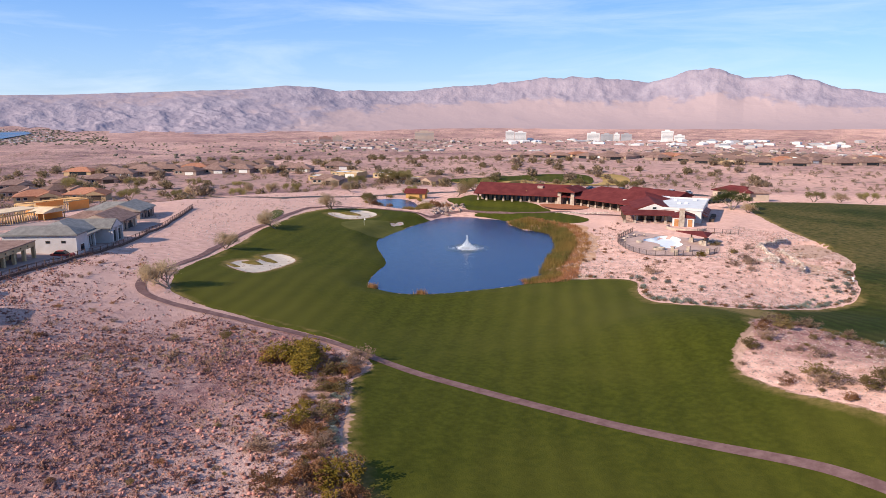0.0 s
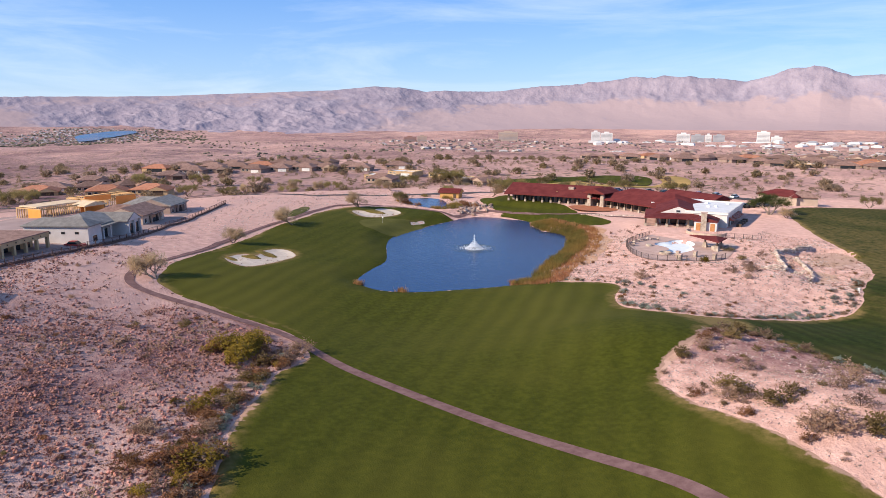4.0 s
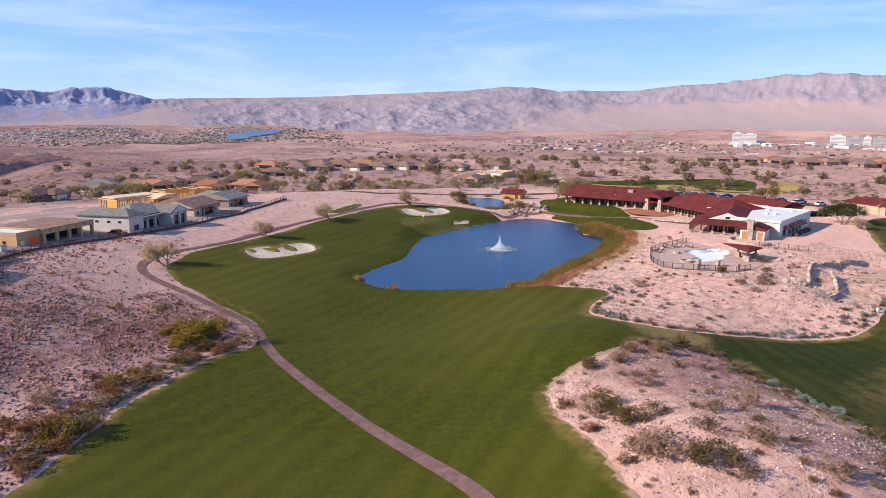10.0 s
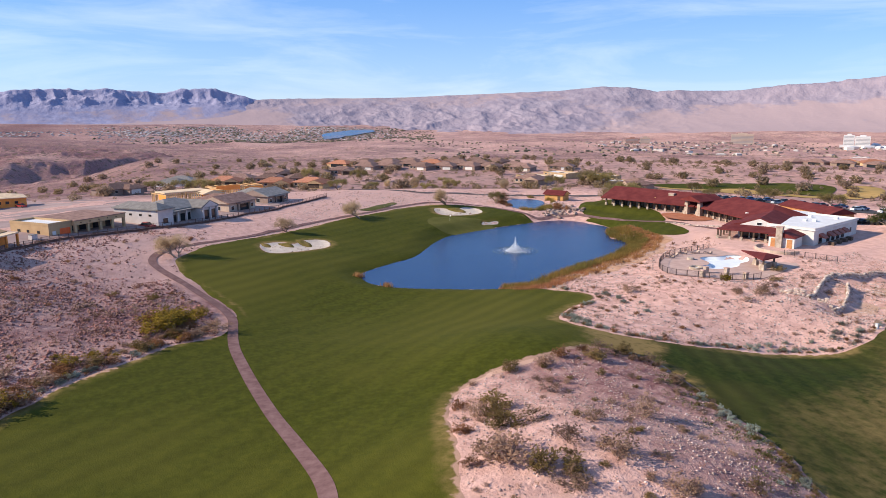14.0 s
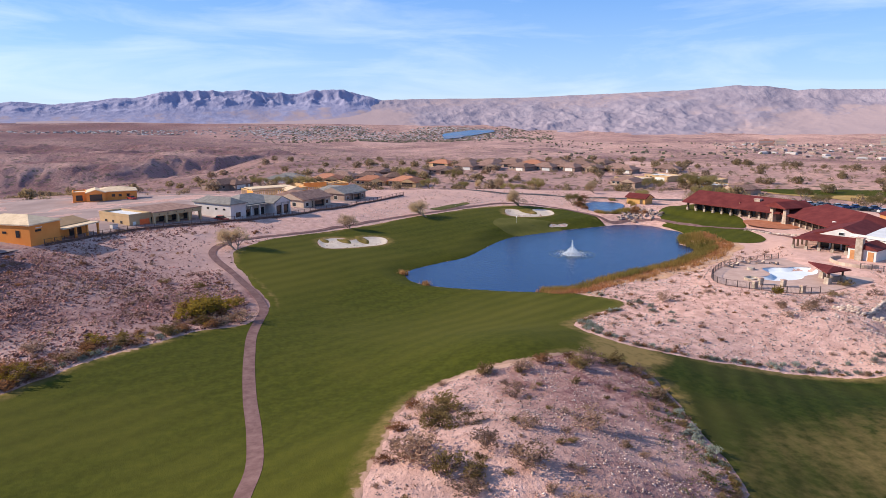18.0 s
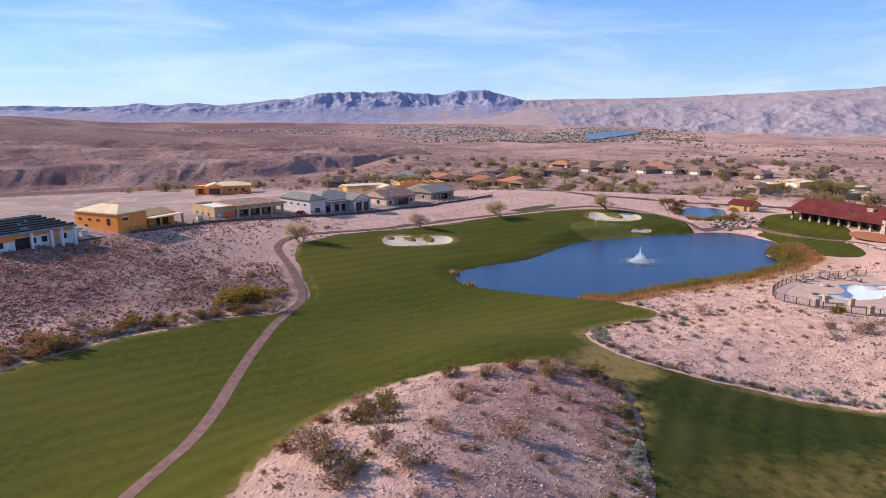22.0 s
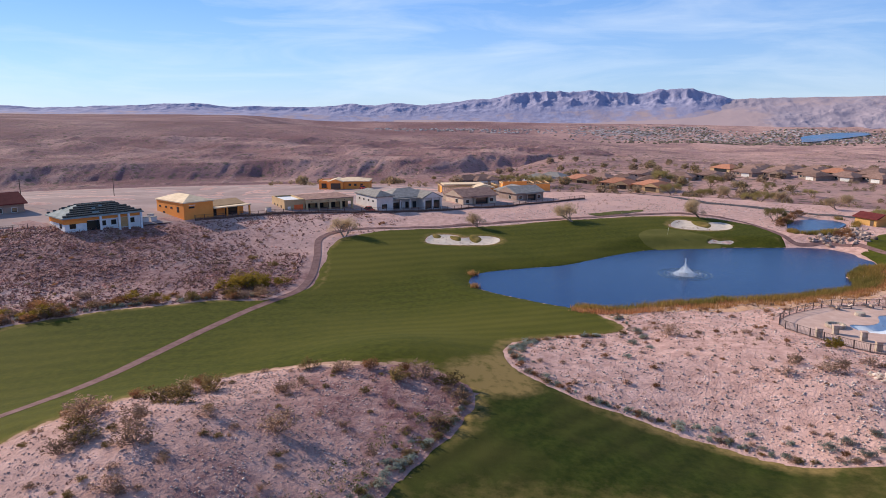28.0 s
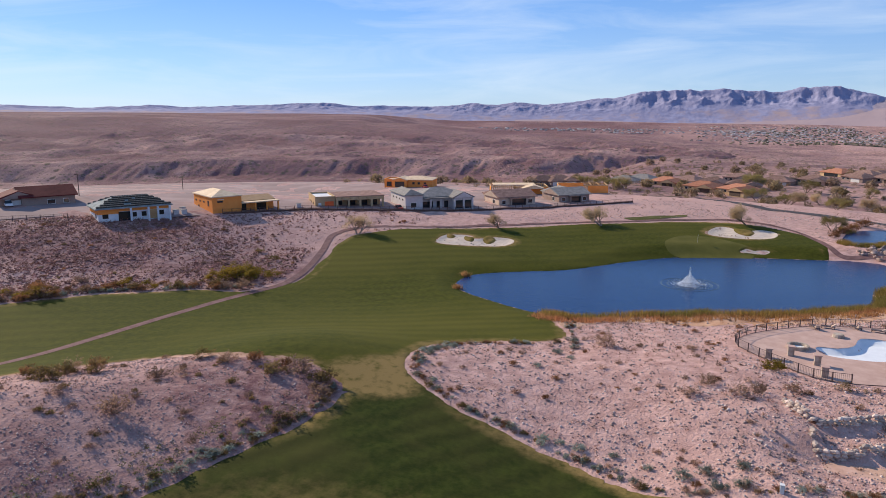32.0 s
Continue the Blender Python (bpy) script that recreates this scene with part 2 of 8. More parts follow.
def parched(m):
    """Grass fading into dormant golden turf where the sheet carries it."""
    t = m.node_tree
    b = t.nodes["Principled BSDF"]
    was = b.inputs["Base Color"].links[0].from_socket
    amount = t.nodes.new("ShaderNodeAttribute")
    amount.attribute_name = "parched"
    geo = t.nodes.new("ShaderNodeNewGeometry")
    n = node(t, "ShaderNodeTexNoise", Scale=0.7, Detail=8.0, Roughness=0.65)
    t.links.new(geo.outputs["Position"], n.inputs["Vector"])
    shift = node(t, "ShaderNodeMath", operation='MULTIPLY_ADD')
    shift.inputs[1].default_value, shift.inputs[2].default_value = 3.6, -0.75
    t.links.new(n.outputs["Fac"], shift.inputs[0])
    total = node(t, "ShaderNodeMath", operation='MULTIPLY')
    t.links.new(shift.outputs[0], total.inputs[0])
    t.links.new(amount.outputs["Fac"], total.inputs[1])
    mr = node(t, "ShaderNodeMapRange")
    mr.inputs["From Min"].default_value, mr.inputs["From Max"].default_value = 0.15, 0.95
    t.links.new(total.outputs[0], mr.inputs["Value"])
    mix = node(t, "ShaderNodeMixRGB", Color2=(0.245, 0.165, 0.06, 1))
    t.links.new(mr.outputs["Result"], mix.inputs["Fac"])
    t.links.new(was, mix.inputs["Color1"])
    worn = t.nodes.new("ShaderNodeAttribute")
    worn.attribute_name = "worn"
    blot = node(t, "ShaderNodeTexNoise", Scale=0.9, Detail=7.0, Roughness=0.7)
    t.links.new(geo.outputs["Position"], blot.inputs["Vector"])
    edge = node(t, "ShaderNodeMath", operation='MULTIPLY_ADD')
    edge.inputs[1].default_value = 1.5
    t.links.new(blot.outputs["Fac"], edge.inputs[0])
    t.links.new(worn.outputs["Fac"], edge.inputs[2])
    bare_share = node(t, "ShaderNodeMapRange")
    bare_share.inputs["From Min"].default_value, bare_share.inputs["From Max"].default_value = 1.2, 1.42
    t.links.new(edge.outputs[0], bare_share.inputs["Value"])
    soil = node(t, "ShaderNodeMixRGB", Color2=(0.43, 0.262, 0.185, 1))
    t.links.new(bare_share.outputs["Result"], soil.inputs["Fac"])
    t.links.new(mix.outputs["Color"], soil.inputs["Color1"])
    t.links.new(soil.outputs["Color"], b.inputs["Base Color"])


parched(grass_mat)
straw = surf("straw_rough", (0.42, 0.255, 0.085), (0.54, 0.345, 0.135), 0.2, 0.95, 0.4, 4.0, (0.34, 0.23, 0.08), 0.05)
dry_grass = surf("dormant_straw_grass", (0.17, 0.115, 0.03), (0.27, 0.18, 0.06), 0.6, 0.95, 0.5, 5.0, (0.10, 0.088, 0.018), 0.2)
sand_mat = surf("bunker_sand", (0.52, 0.42, 0.34), (0.62, 0.52, 0.43), 0.6, 0.95, 0.3, 3.0)
path_mat = surf("cart_path_concrete", (0.15, 0.082, 0.077), (0.225, 0.132, 0.122), 0.8, 0.9, 0.2, 8.0)
asphalt = surf("asphalt", (0.07, 0.06, 0.06), (0.11, 0.10, 0.10), 0.4, 0.9, 0.2, 10.0)
# mauve of distance haze mixed into the rock colour
rock_far_haze = surf("mauve_haze_rock", (0.265, 0.225, 0.275), (0.37, 0.312, 0.355), 0.009, 0.95, 0.5, 0.0045, (0.33, 0.272, 0.315), 0.003, detail=7.0, depth=85.0)
# blue haze of the far distance is put into this rock's colour
rock_blue_haze = surf("blue_haze_rock", (0.25, 0.245, 0.36), (0.36, 0.35, 0.48), 0.02, 0.95, 1.0, 0.0055, (0.30, 0.285, 0.40), 0.003, detail=8.0, depth=60.0)
stone_mat = surf("desert_stone", (0.17, 0.12, 0.11), (0.33, 0.25, 0.23), 0.5, 0.9, 0.3, 3.0, jitter=0.45, island=True)
stucco_tan = surf("tan_stucco", (0.45, 0.30, 0.17), (0.52, 0.36, 0.21), 0.4, 0.9, 0.2, 8.0, jitter=0.12)
stucco_white = surf("white_stucco", (0.62, 0.58, 0.56), (0.72, 0.68, 0.66), 0.4, 0.9, 0.15, 8.0)
stucco_cream = surf("cream_stucco", (0.46, 0.345, 0.27), (0.55, 0.42, 0.335), 0.4, 0.9, 0.15, 8.0, jitter=0.15)
sheathing = surf("orange_sheathing_board", (0.80, 0.29, 0.07), (0.86, 0.34, 0.095), 0.5, 0.85, 0.1, 6.0, (0.76, 0.27, 0.068), 0.15)
deck_ply = surf("plywood_roof_deck", (0.62, 0.44, 0.27), (0.76, 0.57, 0.37), 0.6, 0.8, 0.1, 6.0)
tile_red = surf("maroon_roof_metal", (0.112, 0.023, 0.023), (0.160, 0.037, 0.034), 0.35, 0.83, 0.1, 6.0)
tile_grey = surf("grey_roof_tile", (0.165, 0.146, 0.132), (0.25, 0.224, 0.204), 0.8, 0.8, 0.4, 5.0, jitter=0.2)
tile_brown = surf("brown_roof_tile", (0.19, 0.112, 0.09), (0.29, 0.18, 0.145), 0.8, 0.85, 0.4, 5.0, jitter=0.25)
tile_terra = surf("terracotta_roof_tile", (0.36, 0.15, 0.09), (0.46, 0.21, 0.13), 0.8, 0.85, 0.4, 5.0, jitter=0.2)
roof_white = surf("white_flat_roof_membrane", (0.66, 0.64, 0.62), (0.76, 0.74, 0.72), 0.3, 0.7, 0.05)
dark_wood = surf("dark_timber", (0.06, 0.035, 0.022), (0.10, 0.06, 0.04), 1.0, 0.75, 0.2)
stonework = surf("ledge_stone", (0.30, 0.23, 0.18), (0.48, 0.40, 0.33), 1.2, 0.9, 0.5, 4.0)
iron = surf("dark_iron_fence", (0.09, 0.06, 0.055), (0.13, 0.09, 0.08), 2.0, 0.6, 0.0, metal=0.2)
rust = surf("rusty_brown_fence", (0.085, 0.042, 0.032), (0.13, 0.065, 0.05), 1.0, 0.8, 0.1)
concrete = surf("pool_deck_concrete", (0.47, 0.31, 0.255), (0.56, 0.385, 0.32), 0.5, 0.85, 0.1, 8.0)


def glassy(name, color, rough=0.1):
    m = bpy.data.materials.new(name)
    m.use_nodes = True
    b = m.node_tree.nodes["Principled BSDF"]
    b.inputs["Base Color"].default_value, b.inputs["Roughness"].default_value = (*color, 1), rough
    b.inputs["IOR"].default_value = 1.5
    return m


def fans(m):
    """Pink alluvial fans below the rock outcrops, where the slope carries them."""
    t = m.node_tree
    b = t.nodes["Principled BSDF"]
    was = b.inputs["Base Color"].links[0].from_socket
    amount = t.nodes.new("ShaderNodeAttribute")
    amount.attribute_name = "fan"
    geo = t.nodes.new("ShaderNodeNewGeometry")
    n = node(t, "ShaderNodeTexNoise", Scale=0.012, Detail=10.0, Roughness=0.72)
    t.links.new(geo.outputs["Position"], n.inputs["Vector"])
    add = node(t, "ShaderNodeMath", operation='MULTIPLY_ADD')
    add.inputs[1].default_value = 1.6
    t.links.new(n.outputs["Fac"], add.inputs[0])
    t.links.new(amount.outputs["Fac"], add.inputs[2])
    mr = node(t, "ShaderNodeMapRange")
    mr.inputs["From Min"].default_value, mr.inputs["From Max"].default_value = 1.05, 1.5
    t.links.new(add.outputs[0], mr.inputs["Value"])
    sharp = node(t, "ShaderNodeMapRange")
    sharp.inputs["From Min"].default_value, sharp.inputs["From Max"].default_value = -0.45, 0.75
    sharp.inputs["To Min"].default_value, sharp.inputs["To Max"].default_value = 0.40, 0.10
    t.links.new(amount.outputs["Fac"], sharp.inputs["Value"])
    t.links.new(sharp.outputs["Result"], b.inputs["Normal"].links[0].from_node.inputs["Strength"])
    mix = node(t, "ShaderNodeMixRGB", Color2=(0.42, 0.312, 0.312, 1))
    t.links.new(mr.outputs["Result"], mix.inputs["Fac"])
    t.links.new(was, mix.inputs["Color1"])
    t.links.new(mix.outputs["Color"], b.inputs["Base Color"])


fans(rock_far_haze)
fans(rock_blue_haze)
window_glass = glassy("dark_window_glass", (0.02, 0.025, 0.03), 0.08)


def water(name, color, bump=0.32):
    m = bpy.data.materials.new(name)
    m.use_nodes = True
    t = m.node_tree
    b = t.nodes["Principled BSDF"]
    b.inputs["Roughness"].default_value, b.inputs["IOR"].default_value = 0.16, 1.33
    b.inputs["Specular IOR Level"].default_value = 0.26
    geo = t.nodes.new("ShaderNodeNewGeometry")
    n2 = node(t, "ShaderNodeTexNoise", Scale=0.05, Detail=3.0)
    t.links.new(geo.outputs["Position"], n2.inputs["Vector"])
    mix = node(t, "ShaderNodeMixRGB", Color1=(*color, 1), Color2=(color[0] * 0.7, color[1] * 0.75, color[2] * 0.8, 1))
    t.links.new(n2.outputs["Fac"], mix.inputs["Fac"])
    t.links.new(mix.outputs["Color"], b.inputs["Base Color"])
    n = node(t, "ShaderNodeTexNoise", Scale=1.1, Detail=4.0, Roughness=0.6)
    t.links.new(geo.outputs["Position"], n.inputs["Vector"])
    bp = node(t, "ShaderNodeBump", Strength=bump, Distance=0.25)
    t.links.new(n.outputs["Fac"], bp.inputs["Height"])
    t.links.new(bp.outputs["Normal"], b.inputs["Normal"])
    return m


pond_water = water("pond_water", (0.009, 0.038, 0.125))
river_water = water("river_water", (0.05, 0.17, 0.32))

# ---- the lie of the land ----
WATER = -3.2
# heights of the near ground every 42 m, as control values of a smooth spline
LAND = np.array([
    [-17.8, -9.5, -1.5, 5.6, 10.4, 11.5, 8.5, 3.3, -1.6, -5.8],
    [-14.3, -7.2, -0.2, 5.6, 9.7, 10.1, 4.9, 0.3, -2.1, -4.1],
    [-10.2, -4.3, 1.7, 5.6, 8.1, 5.9, 0.6, -0.9, -1.5, -3.0],
    [-5.3, -0.2, 3.6, 5.0, 3.7, -2.8, -1.8, 0.5, -1.1, -3.3],
    [-1.2, 1.1, 2.1, 2.5, -1.7, -3.4, 1.4, -0.4, -3.0, -4.5],
    [1.0, 2.2, 2.5, 1.1, -4.2, -2.9, 1.8, -2.7, -4.5, -5.3],
    [0.6, 0.4, 0.3, -1.2, -3.3, -0.8, -0.3, -2.4, -3.7, -4.9],
    [-1.7, -2.5, -2.8, -1.1, 0.9, 1.2, -1.3, -2.3, -3.0, -4.1],
    [-4.7, -4.2, -3.1, -0.5, 1.7, 1.2, -0.8, -1.8, -2.4, -3.2],
    [-7.8, -5.3, -2.7, -0.2, 1.3, 1.2, 0.2, -0.8, -1.7, -2.4]])
LAND_X, LAND_Y, LAND_STEP = -245.0, -25.0, 42.0
# knolls and hollows: x, y, radius, height
KNOLLS = [(2, 90, 14, 5.54), (-36, 160, 11, 1.08), (-22, 147, 10, -2.61), (-98, 60, 14, -0.83), (-72, 92, 14, -1.16), (-50, 185, 18, 0.57), (-30, 105, 10, 2.85), (-2, 67, 9, 0.45)]
POND = [(-101, 106.5), (-105.5, 110.5), (-110, 118), (-115, 126.5), (-130, 139.5), (-137.5, 148), (-141.5, 157), (-144.5, 168), (-147, 182), (-148.5, 190.5), (-146, 198), (-137.5, 201),
        (-127, 199.5), (-120, 193.5), (-112, 189), (-103, 187), (-96, 178), (-90, 168), (-85, 155), (-80, 143), (-75.5, 134), (-77.5, 126), (-82, 117.5), (-87, 110), (-93, 106)]
FAIRWAY = [(-20, 28), (-39, 40), (-50, 48), (-57, 55), (-63.5, 62.5), (-67, 70), (-79, 74.5), (-90, 72.5), (-101, 70.3), (-109, 68.5), (-116, 69), (-122, 72.5), (-129, 79), (-136.5, 90.5),
           (-146, 105), (-157.5, 121), (-166, 136), (-172, 146), (-177.5, 159), (-177.5, 171), (-167, 183), (-152, 185.5), (-142, 182), (-120, 165), (-95, 140), (-74, 131), (-69, 132.5), (-58, 136.5)]
RANGE = [(-53.5, 134), (-49, 125), (-44, 120), (-37, 119.2), (-31, 121.5), (-26.5, 127.5), (-24.5, 132), (-22.5, 139), (-20.5, 146), (-17, 153.5), (-17.5, 161), (-19.5, 168), (-20.5, 174), (-21.5, 183),
         (-25, 193), (-32, 205), (-45, 223), (-60, 247), (-67, 266), (-60, 285), (-28, 310), (40, 340), (120, 300), (120, 60), (40, 15)]
KNOLL = [(1, 77.5), (-7, 81), (-14, 84), (-19.5, 87.5), (-22.5, 92), (-23.5, 98), (-23.5, 105), (-25, 111.5), (-22.5, 116.8), (-15, 117.2), (-8, 115), (-2, 113.5), (5, 111), (10, 108),
         (22, 102), (45, 96), (60, 85), (50, 72), (20, 72)]
UPPER_POND = [(-183, 195.5), (-190, 203), (-189, 209), (-182, 211), (-174, 207), (-166, 200), (-161, 197), (-160, 193), (-167, 191), (-175, 192.5)]
BUNKER_1 = [(-128.5, 90), (-130.5, 92.5), (-131.3, 96.3), (-128.8, 98.3), (-133, 102.8), (-133.5, 107), (-130, 108.6), (-125.5, 106.5), (-123, 101), (-120.6, 93.3), (-122, 90)]
BUNKER_2 = [(-169.5, 158.5), (-171, 162), (-167, 165.5), (-171, 170), (-170, 174), (-165, 174.5), (-160, 171.5), (-157.5, 163.5), (-160, 156.5)]
BUNKER_3 = [(-147, 164.6), (-148.9, 166), (-148.4, 168), (-149.4, 170.6), (-148.6, 171.8), (-147.2, 169.6), (-147, 167)]
LAWN_1 = [(-169, 222), (-166, 230), (-140, 226), (-126, 220), (-117, 211.5), (-132, 203), (-150, 206)]
LAWN_2 = [(-143, 201.5), (-136.6, 204.6), (-125.6, 206.3), (-114.2, 211), (-100, 206), (-99, 200), (-103.9, 195), (-110.5, 193), (-119.3, 196.4), (-128.6, 200.8), (-137, 201)]
CART_PATH = [(60, 58), (40, 62), (20, 65), (3, 66.2), (-4, 68.0), (-10, 69.2), (-20, 69.5), (-30, 69.4), (-41, 69.6), (-50, 70.0), (-58, 70.5), (-64, 71.3), (-70, 72.4), (-77, 73.4), (-87, 72), (-101, 68), (-108, 65.5), (-113.5, 64), (-119, 64.8),
             (-124.5, 68.3), (-130, 75), (-138.5, 90), (-147, 101.5), (-158, 117), (-166, 131.5), (-176, 149), (-182, 162), (-178, 177), (-163, 184), (-151, 188), (-151, 196), (-147, 203)]
CLUB_PATH = [(-147, 203), (-137, 205.6), (-126, 207.4), (-115, 212.2), (-104, 213.5), (-92, 213)]
ROAD = [(-330, 92), (-290, 118), (-245, 151), (-228, 164), (-216, 174), (-210, 190), (-204, 206), (-200, 225), (-193, 243), (-178, 262), (-150, 276), (-110, 286)]


def smooth(points, closed=True, cuts=4):
    """A Catmull-Rom curve through the points."""
    p = np.array(points, float)
    n, out = len(p), []
    for i in range(n if closed else n - 1):
        a, b, c, d = (p[(i + k) % n] if closed else p[min(max(i + k, 0), n - 1)] for k in (-1, 0, 1, 2))
        for u in np.arange(cuts) / cuts:
            out.append(0.5 * (2 * b + (c - a) * u + (2 * a - 5 * b + 4 * c - d) * u * u + (3 * b - a - 3 * c + d) * u ** 3))
    return np.array(out if closed else out + [p[-1]])


def inside(poly, x, y):
    """Metres inside a closed outline (negative outside)."""
    best, odd = np.full(x.shape, 1e18), np.zeros(x.shape, bool)
    for (ax, ay), (bx, by) in zip(poly, np.roll(poly, -1, 0)):
        dx, dy = bx - ax, by - ay
        u = np.clip(((x - ax) * dx + (y - ay) * dy) / (dx * dx + dy * dy + 1e-12), 0, 1)
        best = np.minimum(best, (x - ax - u * dx) ** 2 + (y - ay - u * dy) ** 2)
        if dy:
            odd ^= ((ay > y) != (by > y)) & (x < (y - ay) / dy * dx + ax)
    return np.where(odd, 1, -1) * np.sqrt(best)


def along(line, x, y):
    """Metres to an open line."""
    best = np.full(x.shape, 1e18)
    for (ax, ay), (bx, by) in zip(line[:-1], line[1:]):
        dx, dy = bx - ax, by - ay
        u = np.clip(((x - ax) * dx + (y - ay) * dy) / (dx * dx + dy * dy + 1e-12), 0, 1)
        best = np.minimum(best, (x - ax - u * dx) ** 2 + (y - ay - u * dy) ** 2)
    return np.sqrt(best)


S_POND, S_UPPER, S_KNOLL, S_GREEN = smooth(POND), smooth(UPPER_POND), smooth(KNOLL), smooth(FAIRWAY + RANGE)
S_BUNKERS = [smooth(b) for b in (BUNKER_1, BUNKER_2, BUNKER_3)]
S_LAWNS = [smooth(b) for b in (LAWN_1, LAWN_2)]
S_PATHS = [smooth(CART_PATH, False, 6), smooth(CLUB_PATH, False, 4)]
S_ROAD = smooth(ROAD, False, 5)
LOTS = smooth([(-256, -235), (-292, -150), (-312, -84), (-322, -20), (-312, 40), (-285, 62), (-245, 70), (-212, 108), (-190, 112), (-172, 95), (-155, 76), (-148, 63), (-136, 46), (-122, 36), (-111, 28), (-97, 18), (-87, 4), (-74, -8), (-58, -22), (-50, -60), (-70, -120), (-170, -230)])


def fade(a, b, v):
    u = np.clip((v - a) / (b - a), 0, 1)
    return u * u * (3 - 2 * u)


rng = np.random.RandomState(7)
_lattice = rng.rand(256, 256)


def grain(x, y, size, octaves=4, keep=0.5):
    """Smooth noise, about -0.5 to 0.5, with features of that size in metres."""
    total, amp, norm = 0, 1.0, 0.0
    for o in range(octaves):
        u, v = x / size * 2 ** o + 17.3 * o, y / size * 2 ** o + 9.1 * o
        i, j = np.floor(u).astype(int), np.floor(v).astype(int)
        f, g = u - i, v - j
        f, g = f * f * (3 - 2 * f), g * g * (3 - 2 * g)
        i0, i1, j0, j1 = i & 255, (i + 1) & 255, j & 255, (j + 1) & 255
        total = total + amp * ((_lattice[i0, j0] * (1 - f) + _lattice[i1, j0] * f) * (1 - g) + (_lattice[i0, j1] * (1 - f) + _lattice[i1, j1] * f) * g - 0.5)
        norm, amp = norm + amp, amp * keep
    return total / norm * 1.6


def ridges(x, y, size, octaves=5):
    """Sharp-crested noise, 0 to about 1."""
    total, amp, norm = 0, 1.0, 0.0
    for o in range(octaves):
        total = total + amp * (1 - np.abs(grain(x + 31 * o, y - 57 * o, size / 2 ** o, 1)) * 2.2)
        norm, amp = norm + amp, amp * 0.52
    return np.clip(total / norm, 0, 1)


POOL = [(-70.4, 178.8), (-70.8, 181.8), (-69.7, 184.3), (-69.6, 187.5), (-67, 190), (-63, 186.5), (-62, 182.5), (-60, 179.5), (-59.9, 174.8), (-61, 172.5), (-64, 172), (-64.3, 175), (-66.3, 177.3)]
DECK = [(-77, 181), (-75.5, 174), (-72, 168.5), (-67, 163.2), (-62, 161), (-58.5, 162.6), (-55, 165.5), (-52.3, 168), (-50, 171), (-50, 176), (-52, 184), (-55, 193), (-64, 196), (-75, 197), (-78, 190)]
CLUB_PAD = [(-158, 217), (-147, 216), (-122, 223), (-112, 224), (-96, 218), (-86, 200), (-66, 193), (-58, 200), (-58, 215), (-66, 240), (-90, 268), (-125, 262), (-160, 238)]
BAY = [(-28.9, 168.4), (-29.8, 172.6), (-34.2, 180), (-38.2, 185.8), (-42.2, 188.5), (-41.2, 197), (-39.8, 204), (-33, 207), (-26, 197), (-22, 186), (-20.5, 176), (-22.5, 169)]
SHELF = [(-34.4, 168.8), (-35.4, 172), (-39.2, 179), (-43, 186.6), (-42, 189), (-38.4, 186), (-34, 180), (-29.6, 172.6), (-28.8, 168.6), (-31, 168.2)]
S_BAY, S_SHELF = smooth(BAY), smooth(SHELF)
BAY_Z, SHELF_Z = -1.65, -0.45
S_POOL, S_DECK, S_CLUB = smooth(POOL), smooth(DECK), smooth(CLUB_PAD)
DECK_Z, CLUB_Z = -0.35, 0.3


def near_land(x, y):
    gx = np.clip((x - LAND_X) / LAND_STEP, 0, 6.999)
    gy = np.clip((y - LAND_Y) / LAND_STEP, 0, 6.999)
    i, j = gx.astype(int), gy.astype(int)
    u, v = gx - i, gy - j

    def spline(w):
        return ((1 - w) ** 3 / 6, (3 * w ** 3 - 6 * w ** 2 + 4) / 6, (-3 * w ** 3 + 3 * w ** 2 + 3 * w + 1) / 6, w ** 3 / 6)
    bu, bv = spline(u), spline(v)
    z = sum(bv[b] * bu[a] * LAND[j + b, i + a] for a in range(4) for b in range(4))
    for kx, ky, r, h in KNOLLS:
        z = z + h * np.exp(-((x - kx) ** 2 + (y - ky) ** 2) / (2 * r * r))
    return z


HOME = (35.0, 70.0)   # bearings and distances of the far country are counted from here


def bearing(x, y):
    dx, dy = x - HOME[0], y - HOME[1]
    return np.hypot(dx, dy), np.degrees(np.arctan2(-dx, dy))


# how the country falls away: distance and height, towards the river towns and towards the mesa
TO_TOWNS = np.array([(0, 0), (240, -1), (300, -5), (345, -8.5), (400, -10.5), (470, -9.5), (530, -8.5), (650, -12), (1000, -28), (1600, -58), (2400, -88), (3100, -101), (3500, -93), (4000, -58), (4400, -20), (6000, 60)], float)
TO_MESA = np.array([(0, 0), (250, 1), (300, -2), (340, -5), (400, -10), (500, -20), (600, -31), (700, -40), (800, -46), (870, -51), (892, -49), (945, -31), (980, -29), (1200, -30)], float)
# the mesa's back edge at 1800 m, by bearing
MESA_BACK = np.array([(70, -70), (84, -46), (92, -26), (103, -21), (109, -4), (120, 10), (140, 24), (170, 30)], float)


